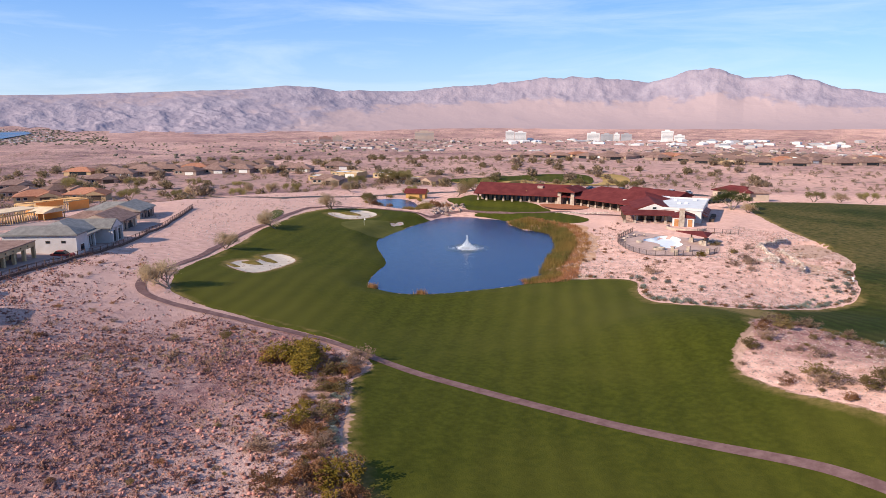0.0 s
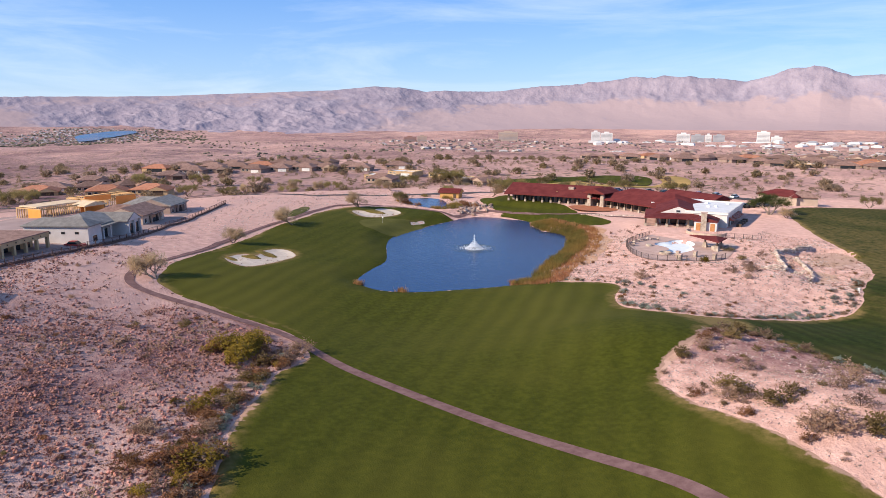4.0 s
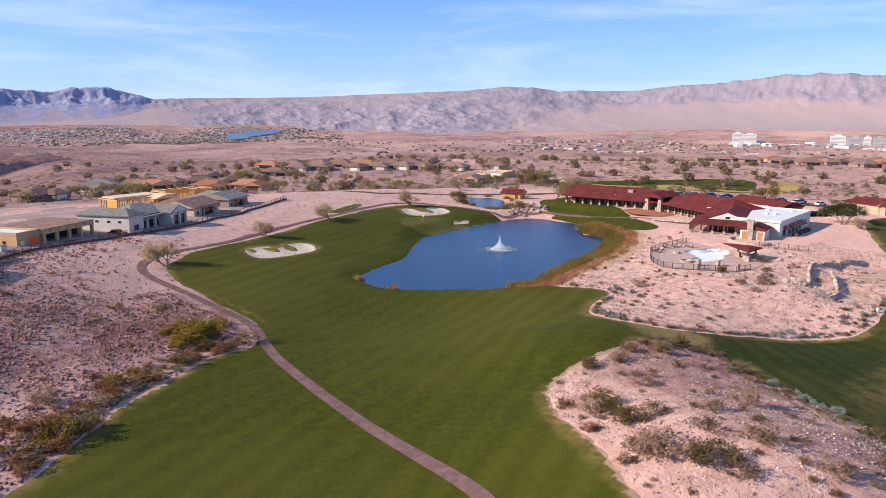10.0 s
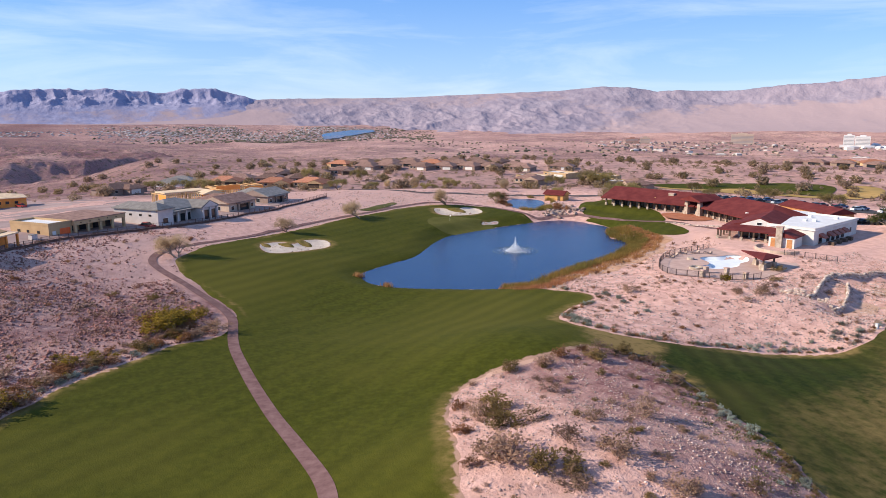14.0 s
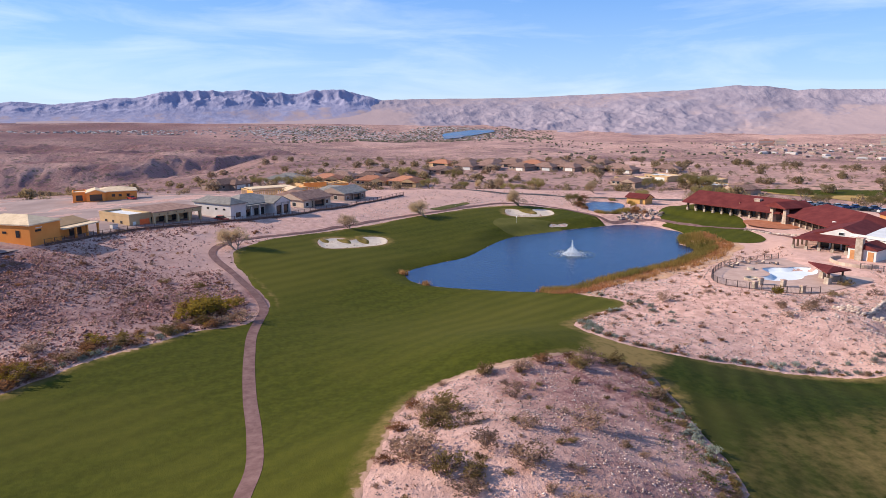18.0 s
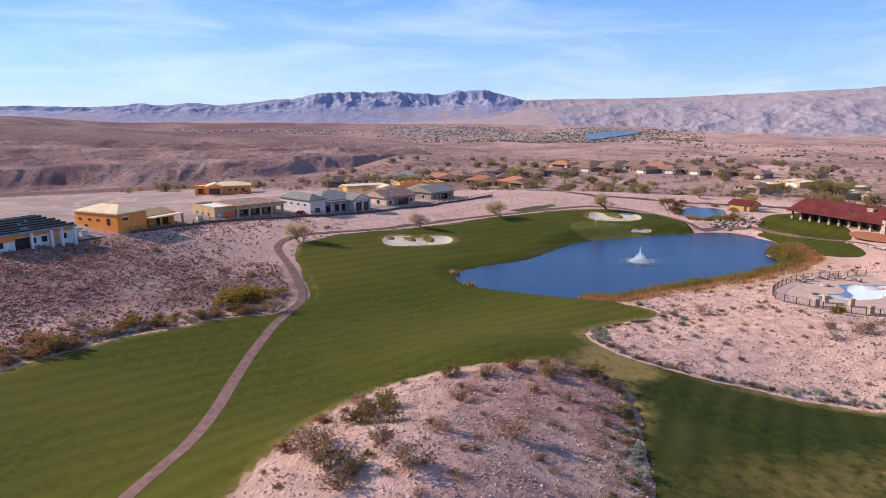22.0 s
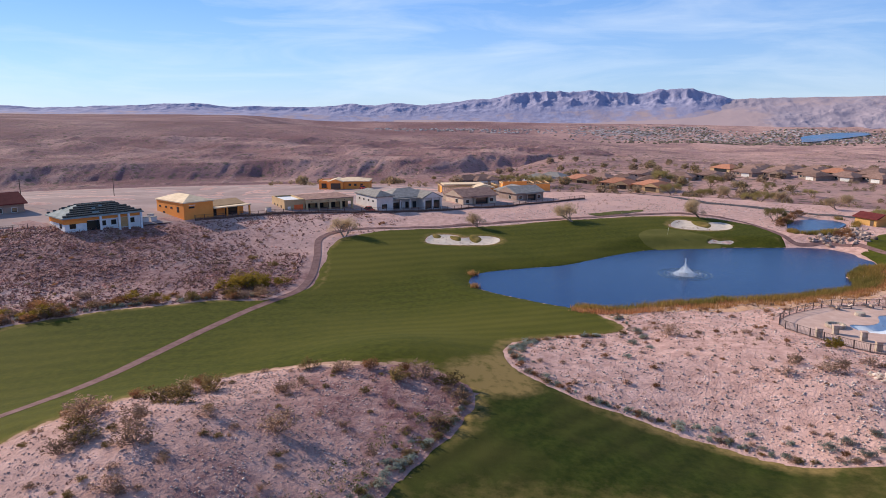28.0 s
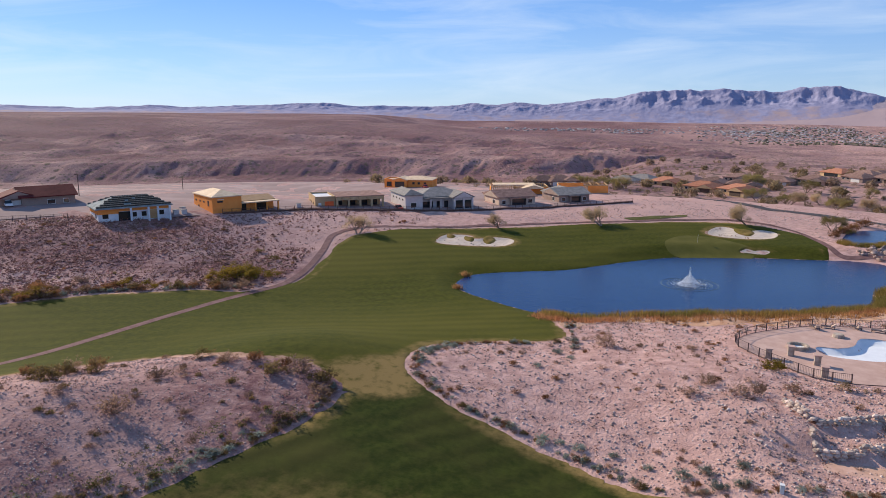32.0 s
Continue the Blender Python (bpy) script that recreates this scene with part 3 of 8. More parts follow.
def far_land(x, y):
    r, b = bearing(x, y)
    w = fade(70, 100, b) * (b < 215) + (b >= 215) * fade(300, 250, b)
    bend = 120 * grain(x, y, 700, 3) * fade(400, 900, r)
    towns = np.interp(r + bend, TO_TOWNS[:, 0], TO_TOWNS[:, 1])
    reach = r + (bend * 0.5 + 45 * grain(x, y, 130, 4) - np.interp(b, [80, 86, 91, 96, 101], [480, 400, 130, 50, 0])) * fade(500, 800, r)
    mesa = np.interp(reach, TO_MESA[:, 0], TO_MESA[:, 1])
    back = np.interp(b, MESA_BACK[:, 0], MESA_BACK[:, 1])
    mesa = mesa + (back - mesa) * np.clip((reach - 1200) / 600, 0, 1)
    beyond = np.interp(r, [1800, 2300, 3300, 3600, 4000, 4400, 6000], [0, -88, -98, -70, -46, -18, 40])
    mesa = np.where(r > 1800, mesa + 6 * fade(1800, 4000, r) + (beyond - mesa) * fade(1800, 2300, r) * fade(116, 108, b), mesa)
    z = towns * (1 - w) + mesa * w
    rough = fade(350, 1000, r)
    gullies = ridges(x, y, 260) - 0.55
    z = z + rough * (gullies * 9 * (1 - 0.6 * w) * fade(5200, 2500, r) + (10 - 5 * w) * grain(x, y, 900, 4))
    hills = fade(1200, 1800, r) * fade(3600, 2400, r) * (1 - w)
    return z + hills * 24 * (ridges(x, y, 430) - 0.5)


def land(x, y, rough=True):
    """The ground's height at x, y (arrays)."""
    x, y = np.asarray(x, float), np.asarray(y, float)
    edge = np.maximum(np.maximum(LAND_X + 20 - x, x - 49), np.maximum(LAND_Y - y, y - 262))
    w = fade(-10, 70, edge)
    z = near_land(x, y) * (1 - w)
    out = w > 0
    if out.any():
        z = z + w * np.where(out, far_land(x, y), 0)
    for shore, level in ((S_POND, WATER), (S_UPPER, -1.2)):
        d = inside(shore, x, y)
        z = np.where(d > -8, z + (level - 0.03 + np.maximum(-d, 0) * 0.16 - z) * fade(-8, -0.5, d), z)
        z = z - 1.2 * fade(0, 5, d) * (d > 0)
    for s in S_BUNKERS:
        z = z - 0.3 * fade(-0.2, 1.6, inside(s, x, y))
    for s, level in ((S_DECK, DECK_Z), (S_CLUB, CLUB_Z)):
        z = z + (level - z) * fade(-5, 0, inside(s, x, y))
    z = z - 1.6 * fade(-0.1, 1.8, inside(S_POOL, x, y))
    z = z + (np.minimum(z, SHELF_Z) - z) * fade(-0.3, 0.6, inside(S_SHELF, x, y))
    z = z + (np.minimum(z, BAY_Z + 0.45 * fade(-30, -20, x)) - z) * np.where(x > -30, fade(-7, 1.0, inside(S_BAY, x, y)), fade(-0.3, 0.6, inside(S_BAY, x, y)))
    if rough:
        g = np.maximum(green(x, y), np.maximum(inside(S_DECK, x, y), inside(S_CLUB, x, y)))
        z = z + np.where(g < 0, 0.6 * grain(x, y, 8, 4) * fade(0, 5, -g), 0.25 * grain(x, y, 30, 2) * fade(0, 6, g))
    return z


def green(x, y):
    """Metres inside the grass of the fairways (negative outside)."""
    x, y = np.asarray(x, float), np.asarray(y, float)
    ragged = 0.9 * grain(x, y, 5, 4, 0.6)
    g = np.minimum(inside(S_GREEN, x, y) + ragged, -inside(S_KNOLL, x, y) + ragged)
    for s in (S_POND, *S_BUNKERS):
        g = np.minimum(g, -inside(s, x, y) - 0.05)
    return g


FINE_X, FINE_Y = np.arange(-220.0, 66.0), np.arange(-45.0, 330.0)
FINE = land(*np.meshgrid(FINE_X, FINE_Y))


def height(x, y):
    """The ground's height at one place, between the points of a 1 m grid near the course."""
    i, j = int(math.floor(x + 220)), int(math.floor(y + 45))
    if not (0 <= i < len(FINE_X) - 1 and 0 <= j < len(FINE_Y) - 1):
        return float(land(np.array([x]), np.array([y]))[0])
    u, v = x + 220 - i, y + 45 - j
    return float((FINE[j, i] * (1 - u) + FINE[j, i + 1] * u) * (1 - v) + (FINE[j + 1, i] * (1 - u) + FINE[j + 1, i + 1] * u) * v)


# ---- builders ----
def mesh_object(name, verts, faces, material, parent=None, smoothed=False):
    me = bpy.data.meshes.new(name)
    me.from_pydata([tuple(v) for v in verts], [], [tuple(f) for f in faces])
    if smoothed:
        me.polygons.foreach_set("use_smooth", [True] * len(me.polygons))
    me.materials.append(material)
    ob = new(name, me)
    ob.parent = parent
    return ob


def part(name, bm, material, parent=None, label=""):
    """Links a bmesh as one mesh object under a thing or a part."""
    me = bpy.data.meshes.new(name)
    bm.normal_update()
    bm.to_mesh(me)
    bm.free()
    me.materials.append(material)
    ob = new(name, me)
    ob.parent = parent
    if label:
        tagged(ob, label)
    return ob


def thing(name, m, label, category, group="", kind=""):
    ob = new(name)
    ob.matrix_world = m
    ob.empty_display_size = 0.5
    return tagged(ob, label, category, group, kind)


def sheet(name, inner, bounds, step, lift, material, zfun=None, smoothed=True, tuck=0.0):
    """A patch of ground cover: the part of a fine grid where inner(x, y) > 0, cut along its edge."""
    x0, y0, x1, y1 = bounds
    xs, ys = np.arange(x0, x1 + step, step), np.arange(y0, y1 + step, step)
    gx, gy = np.meshgrid(xs, ys)
    d = inner(gx, gy)
    d = np.where(np.abs(d) < 1e-4, 1e-4, d)
    nx = len(xs)
    pts = np.stack([gx.ravel(), gy.ravel()], 1)
    dv = d.ravel()
    idx = (np.arange(len(ys) - 1)[:, None] * nx + np.arange(nx - 1)[None, :]).ravel()
    quads = np.stack([idx, idx + 1, idx + nx + 1, idx + nx], 1)
    pos = (dv[quads] > 0).sum(1)
    faces = [tuple(q) for q in quads[pos == 4]]
    extra, cut = [], {}
    for q in quads[(pos > 0) & (pos < 4)]:
        poly = []
        for a, b in zip(q, np.roll(q, -1)):
            if dv[a] > 0:
                poly.append(int(a))
            if (dv[a] > 0) != (dv[b] > 0):
                key = (min(a, b), max(a, b))
                if key not in cut:
                    u = dv[key[0]] / (dv[key[0]] - dv[key[1]])
                    cut[key] = len(pts) + len(extra)
                    extra.append(pts[key[0]] + u * (pts[key[1]] - pts[key[0]]))
                poly.append(cut[key])
        if len(poly) > 2:
            faces.append(tuple(poly))
    if extra:
        pts = np.vstack([pts, extra])
    rim = np.arange(len(pts)) >= len(gx.ravel())
    used = np.unique(np.concatenate([np.array(f) for f in faces]))
    renum = np.full(len(pts), -1)
    renum[used] = np.arange(len(used))
    pts = pts[used]
    z = (zfun or land)(pts[:, 0], pts[:, 1]) + lift - (tuck * rim[used] * (green(pts[:, 0], pts[:, 1]) < 0.3) if tuck else 0)
    return mesh_object(name, np.column_stack([pts, z]), [tuple(renum[list(f)]) for f in faces], material, None, smoothed)


# ---- ground ----
def warped(lo, hi, step, growth, reach):
    mid = list(np.arange(lo, hi + 0.01, step))
    s, up = step, [mid[-1]]
    while up[-1] < hi + reach:
        s *= growth
        up.append(up[-1] + s)
    s, down = step, [mid[0]]
    while down[-1] > lo - reach:
        s *= growth
        down.append(down[-1] - s)
    return np.array(down[:0:-1] + mid + up[1:])


def build_ground():
    xs, ys = warped(-200, 60, 1.5, 1.032, 4700), warped(10, 250, 1.5, 1.032, 4700)
    gx, gy = np.meshgrid(xs, ys)
    x, y = gx.ravel(), gy.ravel()
    z = land(x, y)
    covers = [green(x, y)] + [inside(s, x, y) for s in S_BUNKERS] + [inside(s, x, y) for s in S_LAWNS] + [1.35 - along(s, x, y) for s in S_PATHS] + [3.6 - along(S_ROAD, x, y)]
    z = z - 0.2 * fade(0.3, 2.0, np.max(covers, 0))
    nx = len(xs)
    idx = (np.arange(len(ys) - 1)[:, None] * nx + np.arange(nx - 1)[None, :]).ravel()
    me = bpy.data.meshes.new("ground")
    me.vertices.add(len(x))
    me.vertices.foreach_set("co", np.column_stack([x, y, z]).ravel())
    quads = np.stack([idx, idx + 1, idx + nx + 1, idx + nx], 1)
    me.loops.add(quads.size)
    me.loops.foreach_set("vertex_index", quads.ravel())
    me.polygons.add(len(quads))
    me.polygons.foreach_set("loop_start", np.arange(0, quads.size, 4))
    me.update(calc_edges=True)
    me.polygons.foreach_set("use_smooth", [True] * len(quads))
    r, b = bearing(x, y)
    slope = fade(-52, -72, x + 0.25 * (y - 40)) * fade(95, 60, y + 0.55 * (x + 75)) * fade(-122, -98, x) * fade(-60, -20, y)
    mesa = fade(80, 100, b) * fade(390, 470, r)
    # back: darker stones and painted shade on the knoll's side away from the sun
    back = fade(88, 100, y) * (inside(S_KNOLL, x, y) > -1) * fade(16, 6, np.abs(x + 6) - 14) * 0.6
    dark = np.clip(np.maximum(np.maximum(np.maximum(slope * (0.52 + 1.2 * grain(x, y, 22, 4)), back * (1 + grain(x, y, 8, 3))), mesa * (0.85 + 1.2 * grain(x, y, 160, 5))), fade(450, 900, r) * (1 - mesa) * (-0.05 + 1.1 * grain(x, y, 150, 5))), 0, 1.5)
    bushy = np.clip(fade(290, 360, r) * (0.75 + 0.25 * fade(500, 900, r) + 1.2 * grain(x, y, 220, 4)), 0, 1.2) * (1 - 0.1 * mesa)
    z = z - 7.0 * fade(83, 85, b) * fade(151, 149, b) * fade(790, 830, r) * fade(1490, 1440, r)
    me.vertices.foreach_set("co", np.column_stack([x, y, z]).ravel())
    me.attributes.new("varnish_shade", 'FLOAT', 'POINT').data.foreach_set("value", dark.astype(np.float32))
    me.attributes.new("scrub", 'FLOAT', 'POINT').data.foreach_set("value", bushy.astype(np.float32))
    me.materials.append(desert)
    ob = new("ground", me)
    return tagged(ob, "pinkish desert gravel ground falling away to a river valley", "ground", kind="structure")


build_ground()
def on_range(x, y):
    """Metres inside the darker turf of the range side."""
    edge = np.interp(x, [-47, -44, -22, -15, 10, 60], [600, 121.5, 118, 112, 98, 60])
    return np.where((y < 170) | (x < -85), y - edge, y) + 0.8 * grain(x, y, 4, 3)


GAP = smooth([(-42, 121), (-35, 117.5), (-29, 113), (-24.5, 114), (-21.5, 117.5), (-24.5, 123), (-28, 124), (-33, 122), (-38, 122.5)])


def dry_edges(ob):
    """Marks how far each spot of a grass sheet has gone dormant: the gap between the fairways, and ragged edges."""
    n = len(ob.data.vertices)
    co = np.zeros(n * 3)
    ob.data.vertices.foreach_get("co", co)
    x, y = co[0::3], co[1::3]
    inland = (inside(S_POND, x, y) < -3) * (np.min([along(q, x, y) for q in S_PATHS], 0) > 2.5)
    rim = 0.85 * fade(3.2, 0.0, green(x, y)) * np.clip(0.6 + 1.5 * grain(x, y, 16, 3), 0, 1) * inland
    frayed = np.where(on_range(x, y) > -2, 0.3, 1.0) * fade(0.7 + 0.7 * fade(-9, -3, inside(S_KNOLL, x, y)) * fade(-2, -8, x) * fade(114, 108, y), 0.0, green(x, y) + 0.8 * grain(x, y, 6, 3)) * np.clip(0.75 + 1.2 * grain(x, y, 20, 2), 0, 1) * inland
    ob.data.attributes.new("worn", 'FLOAT', 'POINT').data.foreach_set("value", frayed.astype(np.float32))
    gap = fade(-2.2, 2.2, inside(GAP, x, y) + 1.5 * grain(x, y, 5, 2))
    worn = 0.45 * fade(-14, 0, x + 0.25 * (y - 135)) * fade(200, 150, y) * np.clip(0.75 + 1.1 * grain(x, y, 13, 4, 0.6), 0, 1) * (on_range(x, y) > 0)
    worn = np.maximum(worn, 0.36 * fade(138, 165, y) * np.clip(0.8 + 0.9 * grain(x, y, 25, 4), 0, 1) * (on_range(x, y) > 0))
    ob.data.attributes.new("parched", 'FLOAT', 'POINT').data.foreach_set("value", np.maximum(np.maximum(gap, rim), worn).astype(np.float32))
    return ob


tagged(dry_edges(sheet("fairway", lambda x, y: np.minimum(green(x, y), -on_range(x, y)), (-182, 12, 124, 345), 1.0, 0.07, grass_mat, tuck=0.1)), "mown dark green golf fairway grass with faint stripes", "fairway", kind="structure")
range_grass = surf("dark_range_grass", (0.020, 0.030, 0.0035), (0.039, 0.048, 0.007), 1.0, 0.95, 0.9, 5.0, (0.055, 0.053, 0.012), 0.06, depth=0.04, detail=8.0)
mown(range_grass, (0.5, 0.87, 0), 3.4, 0.3)
parched(range_grass)
tagged(dry_edges(sheet("range_fairway", lambda x, y: np.minimum(green(x, y), on_range(x, y)), (-80, 90, 124, 345), 1.0, 0.07, range_grass, tuck=0.1)), "dark green range turf with worn brown patches", "fairway", kind="structure")
for k, s in enumerate(S_BUNKERS):
    tagged(sheet("bunker", lambda x, y, s=s: inside(s, x, y) + 0.25 * grain(x, y, 2, 2), (s[:, 0].min() - 1, s[:, 1].min() - 1, s[:, 0].max() + 1, s[:, 1].max() + 1), 0.6, 0.03, sand_mat),
           "pale sand bunker sunk into the grass", "bunker", "golf bunkers", "structure")
for s in S_LAWNS:
    tagged(sheet("lawn", lambda x, y, s=s: inside(s, x, y), (s[:, 0].min() - 1, s[:, 1].min() - 1, s[:, 0].max() + 1, s[:, 1].max() + 1), 1.5, 0.08, grass_mat), "green lawn below the clubhouse terrace", "lawn", kind="structure")
for s, nm in zip(S_PATHS, ("cart_path", "club_path")):
    tagged(sheet(nm, lambda x, y, s=s: 0.82 - along(s, x, y), (s[:, 0].min() - 3, s[:, 1].min() - 3, s[:, 0].max() + 3, s[:, 1].max() + 3), 0.7, 0.10, path_mat), "reddish grey concrete golf cart path", "path", kind="structure")
tagged(sheet("road", lambda x, y: 3.2 - along(S_ROAD, x, y), (-335, 85, -105, 292), 2.0, 0.06, asphalt), "dark asphalt road past the club entrance", "road", kind="structure")
flat = lambda level: (lambda x, y: np.full(x.shape, level))
tagged(sheet("pond", lambda x, y: inside(S_POND, x, y) + 0.3, (-152, 102, -72, 205), 2.0, 0, pond_water, flat(WATER)), "deep blue pond with small ripples", "pond", kind="structure")
tagged(sheet("upper_pond", lambda x, y: inside(S_UPPER, x, y) + 0.2, (-194, 186, -156, 215), 1.0, 0, pond_water, flat(-1.2)), "small blue upper pond above a rock waterfall", "pond", kind="structure")

def build_bluffs():
    """The gullied edge of the mesa across the wash, in finer detail than the ground."""
    bs, rs = np.arange(83, 151, 0.11), np.concatenate([np.arange(800, 1100, 4.5), np.arange(1100, 1480, 9.0)])
    gb, gr = np.meshgrid(np.radians(bs), rs)
    x, y = (HOME[0] - gr * np.sin(gb)).ravel(), (HOME[1] + gr * np.cos(gb)).ravel()
    z0 = land(x, y)
    step = np.hypot(x - HOME[0], y - HOME[1])
    lip = fade(-53, -48, z0) * fade(-29, -34, z0)
    across = np.degrees(gb.ravel()) * 17 + step * 0.35 + 30 * grain(x, y, 140, 3)
    gully = np.abs(grain(across, step * 0.2, 16, 4)) * 1.6 + np.abs(grain(across, step * 0.15, 85, 2)) * 2.0
    z = z0 + 0.8 - lip * 2.6 * np.clip(gully, 0, 1.6) + 1.6 * grain(x, y, 45, 5) + fade(930, 1040, step) * 11 * (ridges(x, y, 110, 5) - 0.62)
    edge = fade(83, 86, np.degrees(gb.ravel())) * fade(151, 148, np.degrees(gb.ravel())) * fade(798, 840, step) * fade(1480, 1440, step)
    z = z - 9 * (1 - edge)
    n = len(bs)
    idx = (np.arange(len(rs) - 1)[:, None] * n + np.arange(n - 1)[None, :]).ravel()
    ob = mesh_object("mesa_bluffs", np.column_stack([x, y, z]), np.stack([idx, idx + n, idx + n + 1, idx + 1], 1).tolist(), desert, None, True)
    dark = np.clip(0.75 + 1.4 * grain(x, y, 70, 5) - 0.45 * lip * (gully < 0.3), 0.2, 1.5)
    ob.data.attributes.new("varnish_shade", 'FLOAT', 'POINT').data.foreach_set("value", dark.astype(np.float32))
    ob.data.attributes.new("scrub", 'FLOAT', 'POINT').data.foreach_set("value", np.full(len(x), 0.9, np.float32))
    return tagged(ob, "dark gullied bluffs along the edge of a desert mesa", "bluffs", kind="structure")


build_bluffs()

# mountains: bearing in degrees and height of the crest
CREST = [(0, 120), (6.6, 126), (9.3, 153), (11.1, 210), (13.4, 248), (15.6, 226), (17.5, 288), (20.9, 236), (22.4, 210), (25.4, 226), (30.2, 232), (31.5, 219), (37.8, 175), (41.4, 150), (46.7, 146),
         (48.9, 172), (51.1, 174), (54.2, 154), (60.1, 135), (67.6, 111), (75, 106), (78, 100), (82, 72), (88, 50), (95, 40), (104, 28)]
CREST_2 = [(76, 70), (78, 105), (80.4, 162), (82.3, 168), (84.3, 156), (86.5, 154), (88, 166), (91.1, 164), (92.8, 158), (96.6, 113), (101.4, 72), (104, 81), (105.4, 66), (107.4, 78), (109.9, 62), (116.3, 66), (119.4, 84),
           (124.6, 73), (129.6, 56), (131.4, 68), (136.6, 56), (141.8, 70), (150, 60)]


def mountains(name, crest, starts, r1, material, label, jag, soft, curve, ragged):
    """A range: starts and curve give, by bearing, where its fans begin and how hollow the slope below the crest is."""
    b = np.arange(crest[0][0], crest[-1][0], 0.1)
    top = np.interp(b, [c[0] for c in crest], [c[1] for c in crest])
    r0 = np.interp(b, [c[0] for c in starts], [c[1] for c in starts])
    bow = np.interp(b, [c[0] for c in curve], [c[1] for c in curve])
    worn_top = 1 - 0.85 * fade(46, 54, b) * fade(76, 70, b)
    rows = 60
    verts, soil = [], []
    for k in range(rows + 10):
        u = k / rows
        r = r0 + (r1 - r0) * u
        x, y = HOME[0] - r * np.sin(np.radians(b)), HOME[1] + r * np.cos(np.radians(b))
        shape = u ** bow if u <= 1 else 1 - (u - 1) * 2.2 + 0 * b
        rg = 0.42 * ridges(x, y, 420, 6) + 0.33 * ridges(x + 900, y, 170, 5) + 0.25 * ridges(x, y + 700, 75, 4)
        eroded = fade(40, 60, b) * fade(78, 72, b)   # hills whose foot is cut up and whose back is smooth
        rocky = fade(0.2, 0.68, shape + 0.3 * (rg - 0.55)) * (1 - eroded) + eroded * (0.5 + 0.5 * fade(0.0, 0.12, shape) * fade(0.8, 0.35, shape))
        wild = jag * rocky * (1 if u < 0.9 else max(0.4, 1 - (u - 0.9) * 7)) * (rg - 0.55)
        foot = np.minimum(land(x, y), 30) - 6
        verts.append(np.column_stack([x, y, foot + (top - foot) * (shape + wild) + ragged * top * worn_top * grain(x, y, 210, 5, 0.62) * float(fade(0.55, 1.0, np.array(u)))]))
        soil.append(soft - 1.5 * rocky - 0.9 * (rg - 0.55))
    n = len(b)
    idx = (np.arange(rows + 9)[:, None] * n + np.arange(n - 1)[None, :]).ravel()
    ob = mesh_object(name, np.vstack(verts), np.stack([idx, idx + 1, idx + n + 1, idx + n], 1).tolist(), material, None, True)
    ob.data.attributes.new("fan", 'FLOAT', 'POINT').data.foreach_set("value", np.concatenate(soil).astype(np.float32))
    return tagged(ob, label, "mountains", kind="structure")


mountains("mountain_range", CREST, [(0, 3350), (46, 3350), (60, 3550), (70, 3950), (90, 4050)], 4560, rock_far_haze, "bare desert mountain range on the horizon, tinted mauve by painted haze", 0.27, 1.0, [(0, 5.0), (34, 4.5), (46, 2.9), (58, 1.5), (68, 1.5)], 0.09)
mountains("far_mountain_range", CREST_2, [(70, 4050), (150, 4150)], 4560, rock_blue_haze, "jagged mountain range far across the valley, tinted blue by painted haze", 0.5, 0.25, [(70, 1.7), (150, 1.7)], 0.17)

# ---- building pieces ----
def box(bm, x0, y0, z0, x1, y1, z1):
    v = [bm.verts.new(p) for p in ((x0, y0, z0), (x1, y0, z0), (x1, y1, z0), (x0, y1, z0), (x0, y0, z1), (x1, y0, z1), (x1, y1, z1), (x0, y1, z1))]
    for f in ((3, 2, 1, 0), (4, 5, 6, 7), (0, 1, 5, 4), (1, 2, 6, 5), (2, 3, 7, 6), (3, 0, 4, 7)):
        bm.faces.new([v[i] for i in f])
    return v


def boxed(*b):
    bm = bmesh.new()
    box(bm, *b)
    return bm


def solid(bm, low, high):
    """A closed body between two rings of points."""
    a, b = [bm.verts.new(p) for p in low], [bm.verts.new(p) for p in high]
    n = len(a)
    for i in range(n):
        bm.faces.new((a[i], a[(i + 1) % n], b[(i + 1) % n], b[i]))
    bm.faces.new(a[::-1])
    bm.faces.new(b)


def tube(bm, p, q, r0, r1, sides=6):
    p, q = Vector(p), Vector(q)
    way = (q - p).normalized()
    side = way.orthogonal().normalized()
    up = way.cross(side)
    rings = []
    for c, r in ((p, r0), (q, r1)):
        rings.append([bm.verts.new(c + side * (r * math.cos(2 * math.pi * k / sides)) + up * (r * math.sin(2 * math.pi * k / sides))) for k in range(sides)])
    for k in range(sides):
        bm.faces.new((rings[0][k], rings[0][(k + 1) % sides], rings[1][(k + 1) % sides], rings[1][k]))
    bm.faces.new(rings[0][::-1])
    bm.faces.new(rings[1])


